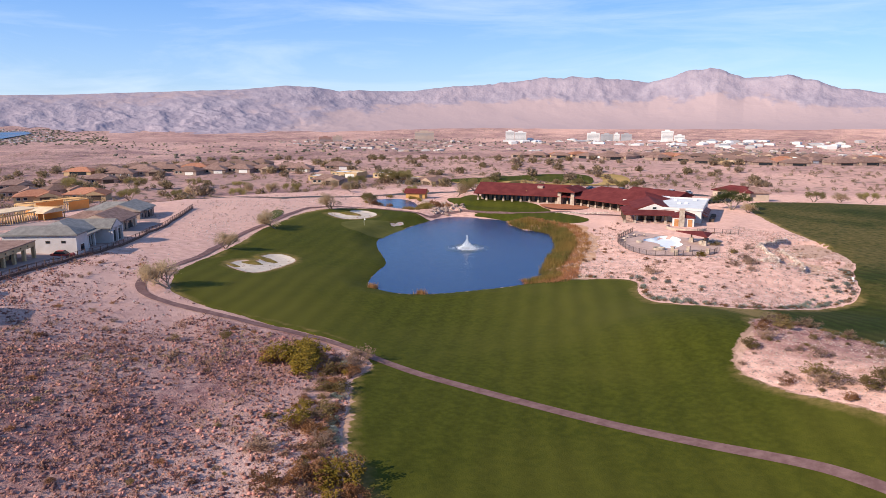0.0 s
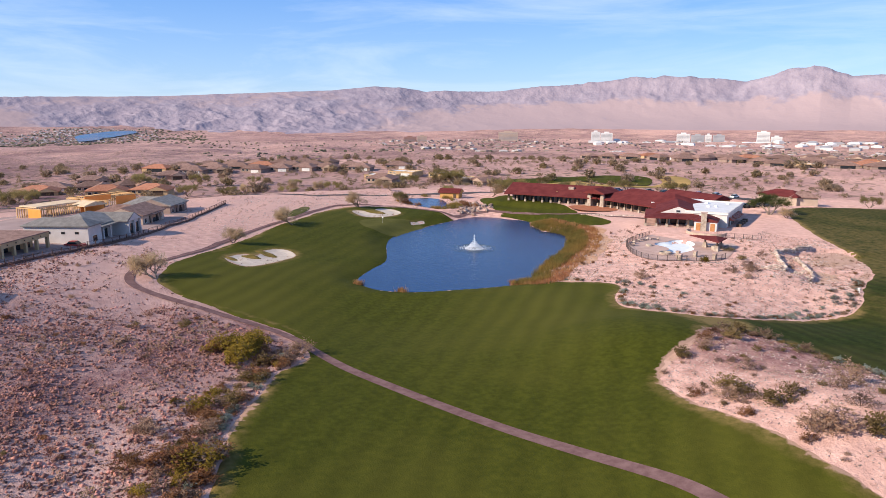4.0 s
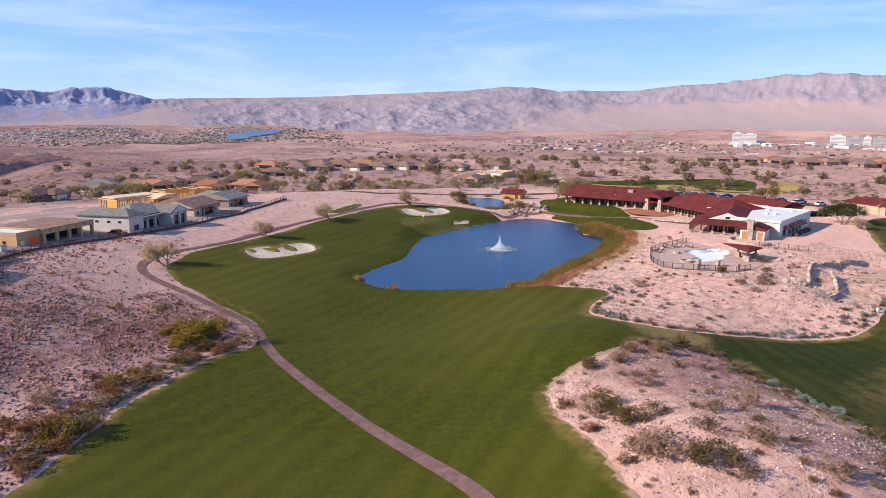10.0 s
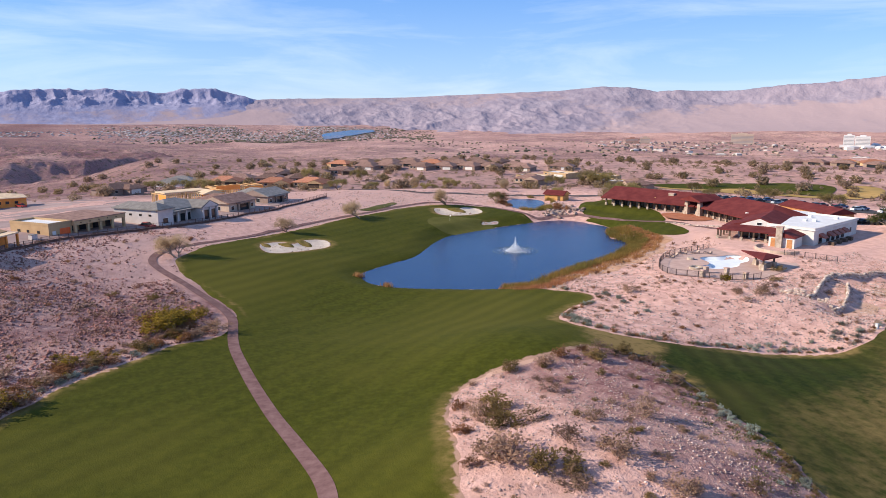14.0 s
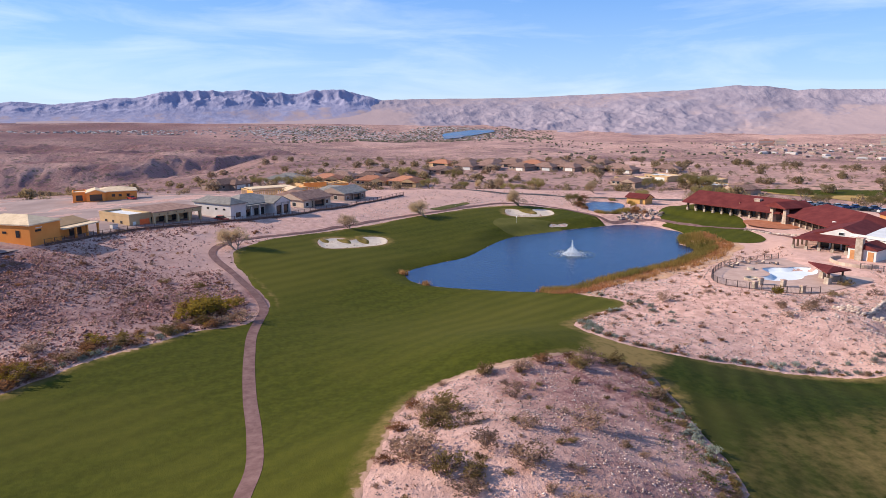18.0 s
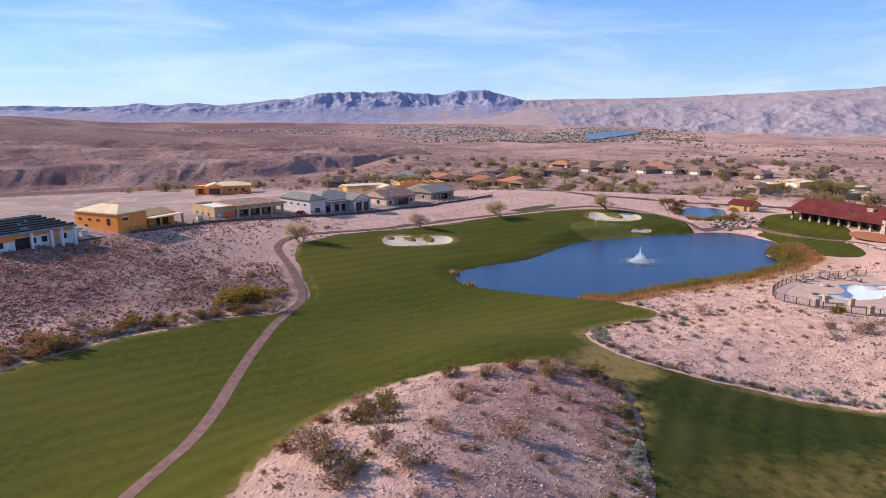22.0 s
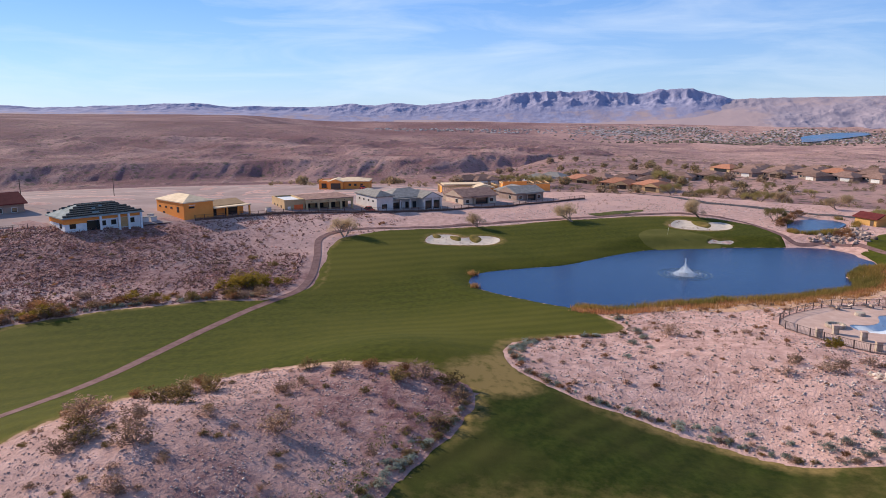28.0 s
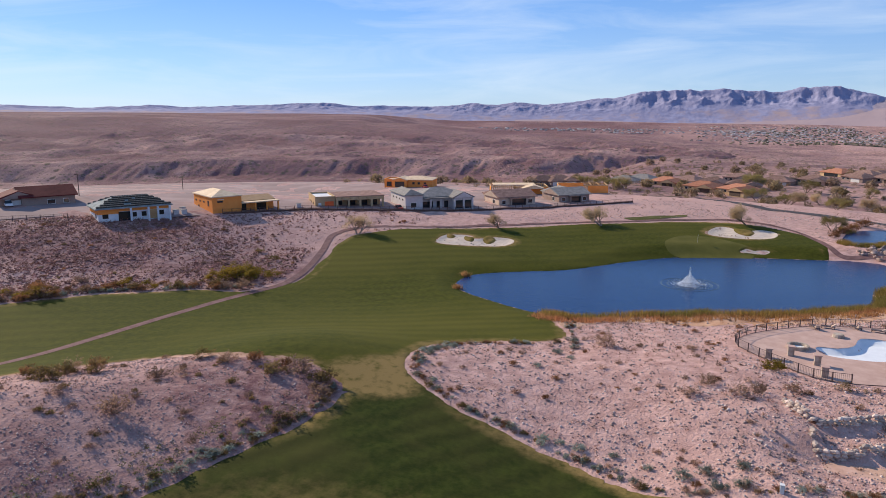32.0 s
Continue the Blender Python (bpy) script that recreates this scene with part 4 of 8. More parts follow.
def roof_mesh(kind, x0, y0, x1, y1, z, rise, over=0.6, thick=0.22):
    """A hip, gable or shed roof with a fascia, over a block whose walls end at z."""
    x0, y0, x1, y1 = x0 - over, y0 - over, x1 + over, y1 + over
    bm = bmesh.new()
    w, d = x1 - x0, y1 - y0
    low = [bm.verts.new(p) for p in ((x0, y0, z - 0.05), (x1, y0, z - 0.05), (x1, y1, z - 0.05), (x0, y1, z - 0.05))]
    top = [bm.verts.new((v.co.x, v.co.y, z + thick)) for v in low]
    bm.faces.new(low[::-1])
    for i in range(4):
        bm.faces.new((low[i], low[(i + 1) % 4], top[(i + 1) % 4], top[i]))
    zr = z + thick + rise
    long_x = w >= d
    if kind == "hip":
        i = min(w, d) / 2
        ends = ((x0 + i, y0 + d / 2, zr), (x1 - i, y0 + d / 2, zr)) if long_x else ((x0 + w / 2, y0 + i, zr), (x0 + w / 2, y1 - i, zr))
    elif kind == "gable":
        ends = ((x0, y0 + d / 2, zr), (x1, y0 + d / 2, zr)) if long_x else ((x0 + w / 2, y0, zr), (x0 + w / 2, y1, zr))
    elif kind == "gable_x":
        ends, long_x = ((x0, y0 + d / 2, zr), (x1, y0 + d / 2, zr)), True
    elif kind == "gable_y":
        ends, long_x = ((x0 + w / 2, y0, zr), (x0 + w / 2, y1, zr)), False
    else:
        bm.faces.new(top)
        return bm
    a, b = bm.verts.new(ends[0]), bm.verts.new(ends[1])
    if (Vector(ends[0]) - Vector(ends[1])).length < 0.05:
        for i in range(4):
            bm.faces.new((top[i], top[(i + 1) % 4], a))
        bm.verts.remove(b)
        return bm
    if long_x:
        for f in ((top[0], top[1], b, a), (top[2], top[3], a, b), (top[3], top[0], a), (top[1], top[2], b)):
            bm.faces.new(f)
    else:
        for f in ((top[1], top[2], b, a), (top[3], top[0], a, b), (top[0], top[1], a), (top[2], top[3], b)):
            bm.faces.new(f)
    return bm


def on_wall(bm, side, rect, a, b, z0, z1, out, deep=0.1):
    """A flat box on one wall of a block: side n (y1), s (y0), w (x0), e (x1); a to b along the wall; out: how far it stands proud."""
    x0, y0, x1, y1 = rect
    if side == "s":
        box(bm, x0 + a, y0 - out, z0, x0 + b, y0 + deep, z1)
    elif side == "n":
        box(bm, x0 + a, y1 - deep, z0, x0 + b, y1 + out, z1)
    elif side == "w":
        box(bm, x0 - out, y0 + a, z0, x0 + deep, y0 + b, z1)
    else:
        box(bm, x1 - deep, y0 + a, z0, x1 + out, y0 + b, z1)


trim_white = surf("white_trim_paint", (0.66, 0.65, 0.63), (0.74, 0.73, 0.71), 1.0, 0.6, 0.0)


def window(parent, side, rect, a, b, z0, z1, frame_mat=None):
    bm = bmesh.new()
    on_wall(bm, side, rect, a, b, z0, z1, 0.05)
    w = part("window", bm, frame_mat or trim_white, parent)
    bm = bmesh.new()
    on_wall(bm, side, rect, a + 0.09, b - 0.09, z0 + 0.09, z1 - 0.09, 0.075)
    part("pane", bm, window_glass, w)
    return w


# dark glass openings are panels on solid walls, painting in the shade inside
def door(parent, side, rect, a, b, z0, z1, material, name="door"):
    bm = bmesh.new()
    on_wall(bm, side, rect, a, b, z0, z1, 0.06)
    return part(name, bm, material, parent)


def gable_ends(kind, rect, top, rise, over, material, parent):
    """The triangular walls under a gable roof, a little proud of its ends."""
    x0, y0, x1, y1 = rect
    if kind not in ("gable_x", "gable_y"):
        return
    for end in (0, 1):
        bm = bmesh.new()
        if kind == "gable_x":
            x, m = (x0 - over - 0.03, (y0 + y1) / 2) if end == 0 else (x1 + over - 0.05, (y0 + y1) / 2)
            solid(bm, [(x, y0, top), (x, y1, top), (x + 0.08, y1, top), (x + 0.08, y0, top)][::-1], [(x, m - .05, top + rise), (x, m + .05, top + rise), (x + 0.08, m + .05, top + rise), (x + 0.08, m - .05, top + rise)][::-1])
        else:
            y, m = (y0 - over - 0.03, (x0 + x1) / 2) if end == 0 else (y1 + over - 0.05, (x0 + x1) / 2)
            solid(bm, [(x0, y, top), (x1, y, top), (x1, y + 0.08, top), (x0, y + 0.08, top)], [(m - .05, y, top + rise), (m + .05, y, top + rise), (m + .05, y + 0.08, top + rise), (m - .05, y + 0.08, top + rise)])
        part("gable_wall", bm, material, parent)


def house(name, label, corner, angle, base, blocks, group=""):
    """A building at its front corner: x runs along its front, y into its depth. blocks: rect, wall height, roof kind, rise, wall and roof material, overhang."""
    ob = thing(name, pose(corner[0], corner[1], base, 0, 0, angle), label, "house", group)
    for rect, top, kind, rise, wall_mat, roof_mat, over in blocks:
        x0, y0, x1, y1 = rect
        part("wall", boxed(x0, y0, -2.2, x1, y1, top), wall_mat, ob)
        if kind == "flat":
            bm = bmesh.new()
            for b in ((x0 - .05, y0 - .05, x1 + .05, y0 + .3), (x0 - .05, y1 - .3, x1 + .05, y1 + .05), (x0 - .05, y0 + .3, x0 + .3, y1 - .3), (x1 - .3, y0 + .3, x1 + .05, y1 - .3)):
                box(bm, b[0], b[1], top - 0.1, b[2], b[3], top + 0.55)
            part("parapet", bm, wall_mat, ob)
            part("roof", boxed(x0 + .3, y0 + .3, top - 0.1, x1 - .3, y1 - .3, top + 0.1), roof_mat, ob)
        else:
            part("roof", roof_mesh(kind, x0, y0, x1, y1, top, rise, over), roof_mat, ob)
            gable_ends(kind, rect, top, rise, over, wall_mat, ob)
    return ob


def posts(parent, points, z0, z1, r, material, name="post"):
    for x, y in points:
        part(name, boxed(x - r, y - r, z0, x + r, y + r, z1), material, parent)


# ---- the row of houses on the terrace ----
wrap_white = surf("white_house_wrap", (0.60, 0.62, 0.66), (0.72, 0.74, 0.77), 0.8, 0.7, 0.1)
tile_black = surf("stacked_black_roof_tiles", (0.025, 0.028, 0.028), (0.05, 0.055, 0.055), 1.5, 0.7, 0.3)
felt = surf("grey_roof_felt", (0.22, 0.24, 0.23), (0.34, 0.36, 0.35), 0.6, 0.9, 0.1)
orange_sheet = surf("bright_orange_tarpaulin", (0.75, 0.10, 0.015), (0.85, 0.14, 0.03), 1.0, 0.6, 0.1)
stud = surf("raw_timber_stud", (0.45, 0.27, 0.12), (0.56, 0.36, 0.17), 1.0, 0.8, 0.1)
stucco_grey = surf("pale_grey_stucco", (0.50, 0.45, 0.44), (0.58, 0.53, 0.52), 0.4, 0.9, 0.15, 8.0)
garage_white = surf("white_garage_door", (0.62, 0.60, 0.57), (0.70, 0.68, 0.65), 1.0, 0.6, 0.05)
stucco_mauve = surf("brown_stucco", (0.27, 0.19, 0.16), (0.34, 0.25, 0.21), 0.4, 0.9, 0.15, 8.0)


def tile_house():
    z = 6.0
    ob = house("unfinished_house", "house shell in white wrap with black roof tiles stacked on top", (-86.2, 12.7), 147, z,
               [((0, 0, 17.5, 10), 3.3, "hip", 2.4, wrap_white, felt, 0.7)])
    rect = (0, 0, 17.5, 10)
    part("sheathing_band", boxed(-0.06, -0.06, 2.0, 5.0, 10.06, 3.25), sheathing, ob, "bare orange sheathing above the white wrap")
    part("sheathing_band", boxed(5.0, -0.06, 2.5, 17.56, 0.0, 3.25), sheathing, ob, "bare orange sheathing above the white wrap")
    for a, b in ((1.0, 2.4), (8.2, 9.2), (10.4, 11.6), (14.8, 16.0)):
        window(ob, "s", rect, a, b, 0.9, 2.1, dark_wood)
    window(ob, "w", rect, 2, 3.4, 0.9, 2.1, dark_wood)
    # dark panel in place of the shaded recess in the front
    door(ob, "s", rect, 4.8, 7.9, 0.1, 2.4, window_glass, "opening")
    door(ob, "s", rect, 12.0, 14.4, 0.1, 2.4, stud, "opening")
    posts(ob, [(7.6, -1.2), (11.9, -1.2), (14.2, -1.2), (17.2, -1.2)], -1.5, 3.3, 0.22, wrap_white)
    # stacks of tiles in slanting ranks over the hip
    r = random.Random(3)
    x0, y0, x1, y1, top = -0.7, -0.7, 18.2, 10.7, 3.52
    stack = bpy.data.meshes.new("roof_tile")
    bm = bmesh.new()
    solid(bm, [(-0.38, -0.2, 0), (0.38, -0.2, 0), (0.38, 0.2, 0), (-0.38, 0.2, 0)], [(-0.36, -0.17, 0.34), (0.36, -0.17, 0.34), (0.36, 0.22, 0.34), (-0.36, 0.22, 0.34)])
    bm.to_mesh(stack)
    bm.free()
    stack.materials.append(tile_black)
    for row in range(6):
        for col in range(22):
            x = x0 + 0.7 + col * 0.83 + row * 0.28
            for face in (0, 1):
                y = y0 + 0.5 + row * 0.87 if face == 0 else y1 - 0.5 - row * 0.87
                d = min(x - x0, x1 - x, y - y0, y1 - y)
                if d < 0.35 or min(x - x0, x1 - x) < min(y - y0, y1 - y) * 0.98 or r.random() < 0.06:
                    continue
                s = new("roof_tile", stack)
                s.parent = ob
                tilt = math.degrees(math.atan2(2.4, 5.7)) * (1 if face == 0 else -1)
                s.matrix_local = pose(x, y, top + d * 2.4 / 5.7 + 0.03, tilt, 0, r.uniform(-6, 6))


def box_house():
    z = 5.2
    ob = house("unfinished_house", "tall orange-sheathed house shell with a pale plywood hip roof", (-110.6, 28.3), 149, z,
               [((0, 0, 8.4, 14.5), 5.0, "hip", 1.5, sheathing, deck_ply, 0.25), ((8.4, 2.2, 19, 10.5), 3.0, "gable_x", 1.1, sheathing, surf("brown_sheathed_roof", (0.33, 0.19, 0.085), (0.42, 0.25, 0.12), 0.6, 0.8, 0.1), 0.4)])
    rect = (0, 0, 8.4, 14.5)
    for a, b, z0, z1 in ((1.4, 3.0, 3.5, 4.0), ):
        window(ob, "s", rect, a, b, z0, z1, dark_wood)
    for a, b, z0, z1 in ((2.6, 3.6, 2.4, 3.9), (6.0, 7.0, 3.1, 3.6), (9.0, 9.9, 3.1, 3.6), (12.2, 13.2, 3.1, 3.6)):
        window(ob, "w", rect, a, b, z0, z1, dark_wood)
    door(ob, "w", rect, 10.3, 11.2, 0, 2.1, window_glass, "opening")
    # deep porch under the wing's roof
    part("porch_roof", roof_mesh("flat", 8.4, -0.6, 19.6, 2.2, 2.85, 0, 0.1), deck_ply, ob)
    door(ob, "s", (8.4, 2.2, 19, 10.5), 0.5, 2.2, 0, 2.4, window_glass, "opening")
    door(ob, "s", (8.4, 2.2, 19, 10.5), 4.8, 8.6, 0, 2.4, window_glass, "opening")
    posts(ob, [(12.3, -0.4), (15.8, -0.4), (19.3, -0.4)], -1.5, 2.85, 0.2, sheathing)
    part("number_bars", boxed(1.5, -0.07, 4.25, 3.3, 0.0, 4.4), trim_white, ob)


def tan_house():
    z = 3.9
    ob = house("flat_roofed_house", "unfinished tan stucco house with a flat roof and orange tarpaulin", (-138.6, 44.0), 130, z,
               [((0, 0, 6.2, 13), 3.5, "flat", 0, stucco_tan, roof_white, 0), ((6.2, 2.8, 21, 13), 3.3, "shed", 0, stucco_tan, tile_brown, 0.2)])
    rect = (0, 0, 6.2, 13)
    part("porch_roof", boxed(6.2, -0.9, 2.75, 21.4, 3.0, 3.75), stucco_tan, ob)
    part("roof", boxed(6.1, -1.0, 3.75, 21.5, 13.2, 3.95), tile_brown, ob)
    posts(ob, [(6.6, -0.6), (10.2, -0.6), (13.8, -0.6), (17.4, -0.6), (21.0, -0.6)], -1.5, 2.8, 0.3, stucco_tan)
    r2 = (6.2, 2.8, 21, 13)
    for a, b in ((0.6, 2.6), (4.2, 6.8), (8.2, 10.6), (12, 13.8)):
        window(ob, "s", r2, a, b, 0.3, 2.3, dark_wood)
    part("tarpaulin", boxed(2.9, -0.12, 0.7, 5.6, 0.0, 2.5), orange_sheet, ob, "bright orange tarpaulin over a window opening")
    door(ob, "s", rect, 0.9, 1.8, 0, 2.1, garage_white)
    for a, b in ((3, 3.9), (6.6, 7.4), (9.6, 10.6)):
        window(ob, "w", rect, a, b, 1.5, 2.2, dark_wood)
    posts(ob, [(8.0 + 2.6 * k, -1.02) for k in range(5)], 3.2, 3.42, 0.09, dark_wood, "rafter_end")


def grey_house():
    z = 3.2
    ob = house("grey_house", "pale grey stucco house with a grey tiled hip roof", (-150.6, 68.7), 132, z,
               [((0, 0, 5.6, 15), 4.7, "hip", 1.5, stucco_grey, tile_grey, 0.45), ((5.6, 2.6, 21.5, 14), 3.6, "hip", 2.3, stucco_grey, tile_grey, 0.5), ((15.6, -1.0, 22.2, 8), 3.5, "gable_y", 1.7, stucco_grey, tile_grey, 0.5)])
    rect = (0, 0, 5.6, 15)
    window(ob, "s", rect, 1.6, 3.6, 0.9, 2.5)
    for a in (2.2, 5.4, 8.8, 12.0):
        window(ob, "w", rect, a, a + 0.9, 3.0, 3.55, dark_wood)
    r2 = (5.6, 2.6, 21.5, 14)
    for a, b in ((0.8, 4.4), (5.6, 7.4), (8.2, 9.6)):
        window(ob, "s", r2, a, b, 0.2, 2.3, dark_wood)
    r3 = (15.6, -1.0, 22.2, 8)
    door(ob, "s", r3, 0.7, 5.9, 0.1, 2.7, window_glass, "opening")
    posts(ob, [(15.9, -1.3), (18.9, -1.3), (21.9, -1.3), (8.8, 1.4), (12.2, 1.4)], -1.5, 3.4, 0.25, stucco_grey)
    part("porch_roof", roof_mesh("shed", 6.0, 0.9, 15.2, 2.8, 3.35, 0, 0.3), tile_grey, ob)


def brown_house(corner, angle, z, walls, roofing, label, w=13.5):
    ob = house("tiled_house", label, corner, angle, z, [((0, 0, w, 11), 3.1, "gable_x", 2.0, walls, roofing, 0.6), ((2.0, 1.5, w - 1.5, 16), 3.0, "hip", 2.1, walls, roofing, 0.6)])
    rect = (0, 0, w, 11)
    window(ob, "w", rect, 3.2, 4.8, 0.9, 2.3)
    window(ob, "s", rect, 1.0, 2.4, 0.9, 2.3)
    door(ob, "s", rect, 4.2, w - 3.6, 0.1, 2.5, window_glass, "opening")
    window(ob, "s", rect, w - 2.8, w - 1.2, 0.9, 2.3)
    posts(ob, [(4.2, -0.6), (w - 3.6, -0.6)], -1.5, 3.0, 0.2, walls)
    part("porch_roof", roof_mesh("shed", 3.6, -0.9, w - 3.0, 0.2, 2.85, 0, 0.2), roofing, ob)


def framed_house(corner, angle, z, w, d, label, decked):
    """A timber frame with open studs, partly sheathed."""
    ob = thing("timber_frame_house", pose(corner[0], corner[1], z, 0, 0, angle), label, "house", "houses under construction")
    part("slab", boxed(-0.3, -0.3, -2, w + 0.3, d + 0.3, 0.1), concrete, ob)
    k = 0.0
    while k <= w:
        posts(ob, [(k, 0.0), (k, d)], 0.1, 3.0, 0.09, stud, "stud")
        k += 0.8
    k = 0.8
    while k < d:
        posts(ob, [(0.0, k), (w, k), (w * 0.45, k)], 0.1, 3.0, 0.09, stud, "stud")
        k += 1.0
    for b in ((-0.1, -0.1, w + 0.1, 0.12), (-0.1, d - 0.12, w + 0.1, d + 0.1), (-0.1, 0, 0.12, d), (w - 0.12, 0, w + 0.1, d)):
        part("top_plate", boxed(b[0], b[1], 2.9, b[2], b[3], 3.25), stud, ob)
    part("sheathing_panel", boxed(w * 0.6, -0.14, 0.1, w, -0.06, 3.0), sheathing, ob)
    part("sheathing_panel", boxed(-0.16, 0, 0.1, -0.08, d * 0.5, 3.0), sheathing, ob)
    if decked:
        part("roof_deck", boxed(1.0, d * 0.3, 3.25, w * 0.8, d, 3.6), deck_ply, ob)
        part("porch_roof", roof_mesh("gable_y", w * 0.55, -3.5, w * 0.9, 2, 2.7, 1.1, 0.3), deck_ply, ob)
        posts(ob, [(w * 0.56, -3.3), (w * 0.89, -3.3)], -1, 2.7, 0.12, stud)
    else:
        for k in range(7):
            part("joist", boxed(0.5 + k * (w - 1) / 6, 0, 3.25, 0.62 + k * (w - 1) / 6, d, 3.5), stud, ob)
        part("sheathing_panel", boxed(0, -0.14, 2.3, w * 0.5, -0.06, 4.1), sheathing, ob)


def yellow_house():
    ob = house("unfinished_house", "orange sheathed house shell with plywood hip roofs on a graded lot", (-262, 8), 100, -2.4,
               [((8, 0, 24, 12), 3.3, "hip", 1.4, sheathing, deck_ply, 0.4), ((0, 2, 5, 12), 3.0, "flat", 0, sheathing, deck_ply, 0), ((5, -1.5, 12, 9), 3.2, "gable_y", 1.2, sheathing, deck_ply, 0.4)], "houses under construction")
    door(ob, "s", (5, -1.5, 12, 9), 1.2, 5.8, 0, 2.6, window_glass, "opening")
    door(ob, "s", (0, 2, 5, 12), 1.2, 3.6, 0, 2.2, window_glass, "opening")
    for a in (6.4, 9, 12):
        window(ob, "s", (8, 0, 24, 12), a, a + 1.2, 1.2, 2.3, dark_wood)


tile_house()
box_house()
tan_house()
grey_house()
brown_house((-176, 91.3), 132.5, 2.2, stucco_cream, tile_brown, "cream stucco house with a brown tiled gable roof")
brown_house((-194.6, 107.5), 131, 1.6, stucco_mauve, tile_grey, "brown stucco house with a grey tiled roof and covered patio", 12)
framed_house((-214, 77), 110, 1.6, 22, 11, "orange timber-framed house with a partly decked roof", True)
framed_house((-240, 98), 105, 0.4, 20, 10, "open timber frame of a new house", False)
yellow_house()


def garage_house():
    ob = house("garage_house", "brown house with a maroon roof and white double garage door", (-88, -15.5), 150, 7.9,
               [((0, 0, 13, 10), 3.0, "gable_x", 2.4, stucco_mauve, tile_red, 0.7), ((-5, 1, 4, 9), 2.9, "gable_y", 1.8, stucco_mauve, tile_red, 0.6)])
    door(ob, "s", (-5, 1, 4, 9), 2.0, 6.8, 0, 2.4, garage_white, "garage_door")
    window(ob, "s", (0, 0, 13, 10), 6.0, 8.0, 0.9, 2.2)
    window(ob, "s", (0, 0, 13, 10), 10, 11.4, 0.9, 2.2)


garage_house()


# terrace fence: rusty rails on a low block wall
def fence_run(name, label, line, tall, base_mat, rail_mat, spacing=2.4, wall=0.5, pickets=0):
    pts = smooth(line, False, 6)
    seg = np.hypot(*np.diff(pts, axis=0).T)
    cum = np.concatenate([[0], np.cumsum(seg)])
    stops = np.arange(0, cum[-1], spacing)
    px, py = np.interp(stops, cum, pts[:, 0]), np.interp(stops, cum, pts[:, 1])
    pz = land(px, py)
    ob = thing(name, pose(px[0], py[0], pz[0]), label, "fence")
    inv = ob.matrix_world.inverted()
    if wall:
        for i in range(len(px) - 1):
            bm = bmesh.new()
            a, b = Vector((px[i], py[i], pz[i])), Vector((px[i + 1], py[i + 1], pz[i + 1]))
            n = (b - a).cross(Vector((0, 0, 1))).normalized() * 0.12
            solid(bm, [inv @ (p + Vector((0, 0, -0.6))) for p in (a + n, b + n, b - n, a - n)], [inv @ (p + Vector((0, 0, wall))) for p in (a + n, b + n, b - n, a - n)])
            part("base_wall", bm, base_mat, ob)
    for i in range(len(px)):
        c = inv @ Vector((px[i], py[i], pz[i]))
        part("post", boxed(c.x - 0.06, c.y - 0.06, c.z - 0.3, c.x + 0.06, c.y + 0.06, c.z + tall), rail_mat, ob)
    for i in range(len(px) - 1):
        a, b = inv @ Vector((px[i], py[i], pz[i])), inv @ Vector((px[i + 1], py[i + 1], pz[i + 1]))
        for h in (tall - 0.08, wall + 0.15):
            bm = bmesh.new()
            tube(bm, a + Vector((0, 0, h)), b + Vector((0, 0, h)), 0.035, 0.035, 4)
            part("rail", bm, rail_mat, ob)
        bm = bmesh.new()
        for k in range(pickets):
            p = a.lerp(b, (k + 0.5) / pickets)
            tube(bm, p + Vector((0, 0, wall + 0.1)), p + Vector((0, 0, tall - 0.05)), 0.014, 0.014, 3)
        tagged(part("railing_panel", bm, rail_mat, ob), kind="stuff")
    return ob


TERRACE = [(-112, 30.5), (-122, 38), (-135, 48.5), (-147.5, 67), (-155.5, 80), (-171.5, 98), (-183, 110.5), (-205, 132)]
fence_run("terrace_fence", "rust-brown iron fence on a low block wall behind the houses", TERRACE, 1.5, rust, rust, 2.6, 0.55, 8)
fence_run("lot_fence", "dark wire fence along the edge of an empty lot", [(-58, -20), (-74, -6), (-86, 6)], 1.4, rust, iron, 3.0, 0.0, 6)

# ---- clubhouse ----
club_white = surf("club_white_stucco", (0.60, 0.56, 0.53), (0.70, 0.66, 0.62), 0.4, 0.9, 0.15, 8.0)
orange_door = surf("orange_timber_door", (0.40, 0.17, 0.06), (0.50, 0.23, 0.09), 1.0, 0.7, 0.1)
awning_mat = surf("red_brown_awning_metal", (0.26, 0.07, 0.045), (0.34, 0.10, 0.06), 1.0, 0.6, 0.05)
red_earth = surf("red_brown_paving", (0.36, 0.13, 0.07), (0.46, 0.18, 0.10), 0.5, 0.9, 0.1)
club = thing("clubhouse", pose(0, 0, CLUB_Z), "long clubhouse with maroon roofs, stone pillars and a white-roofed rear block", "clubhouse")


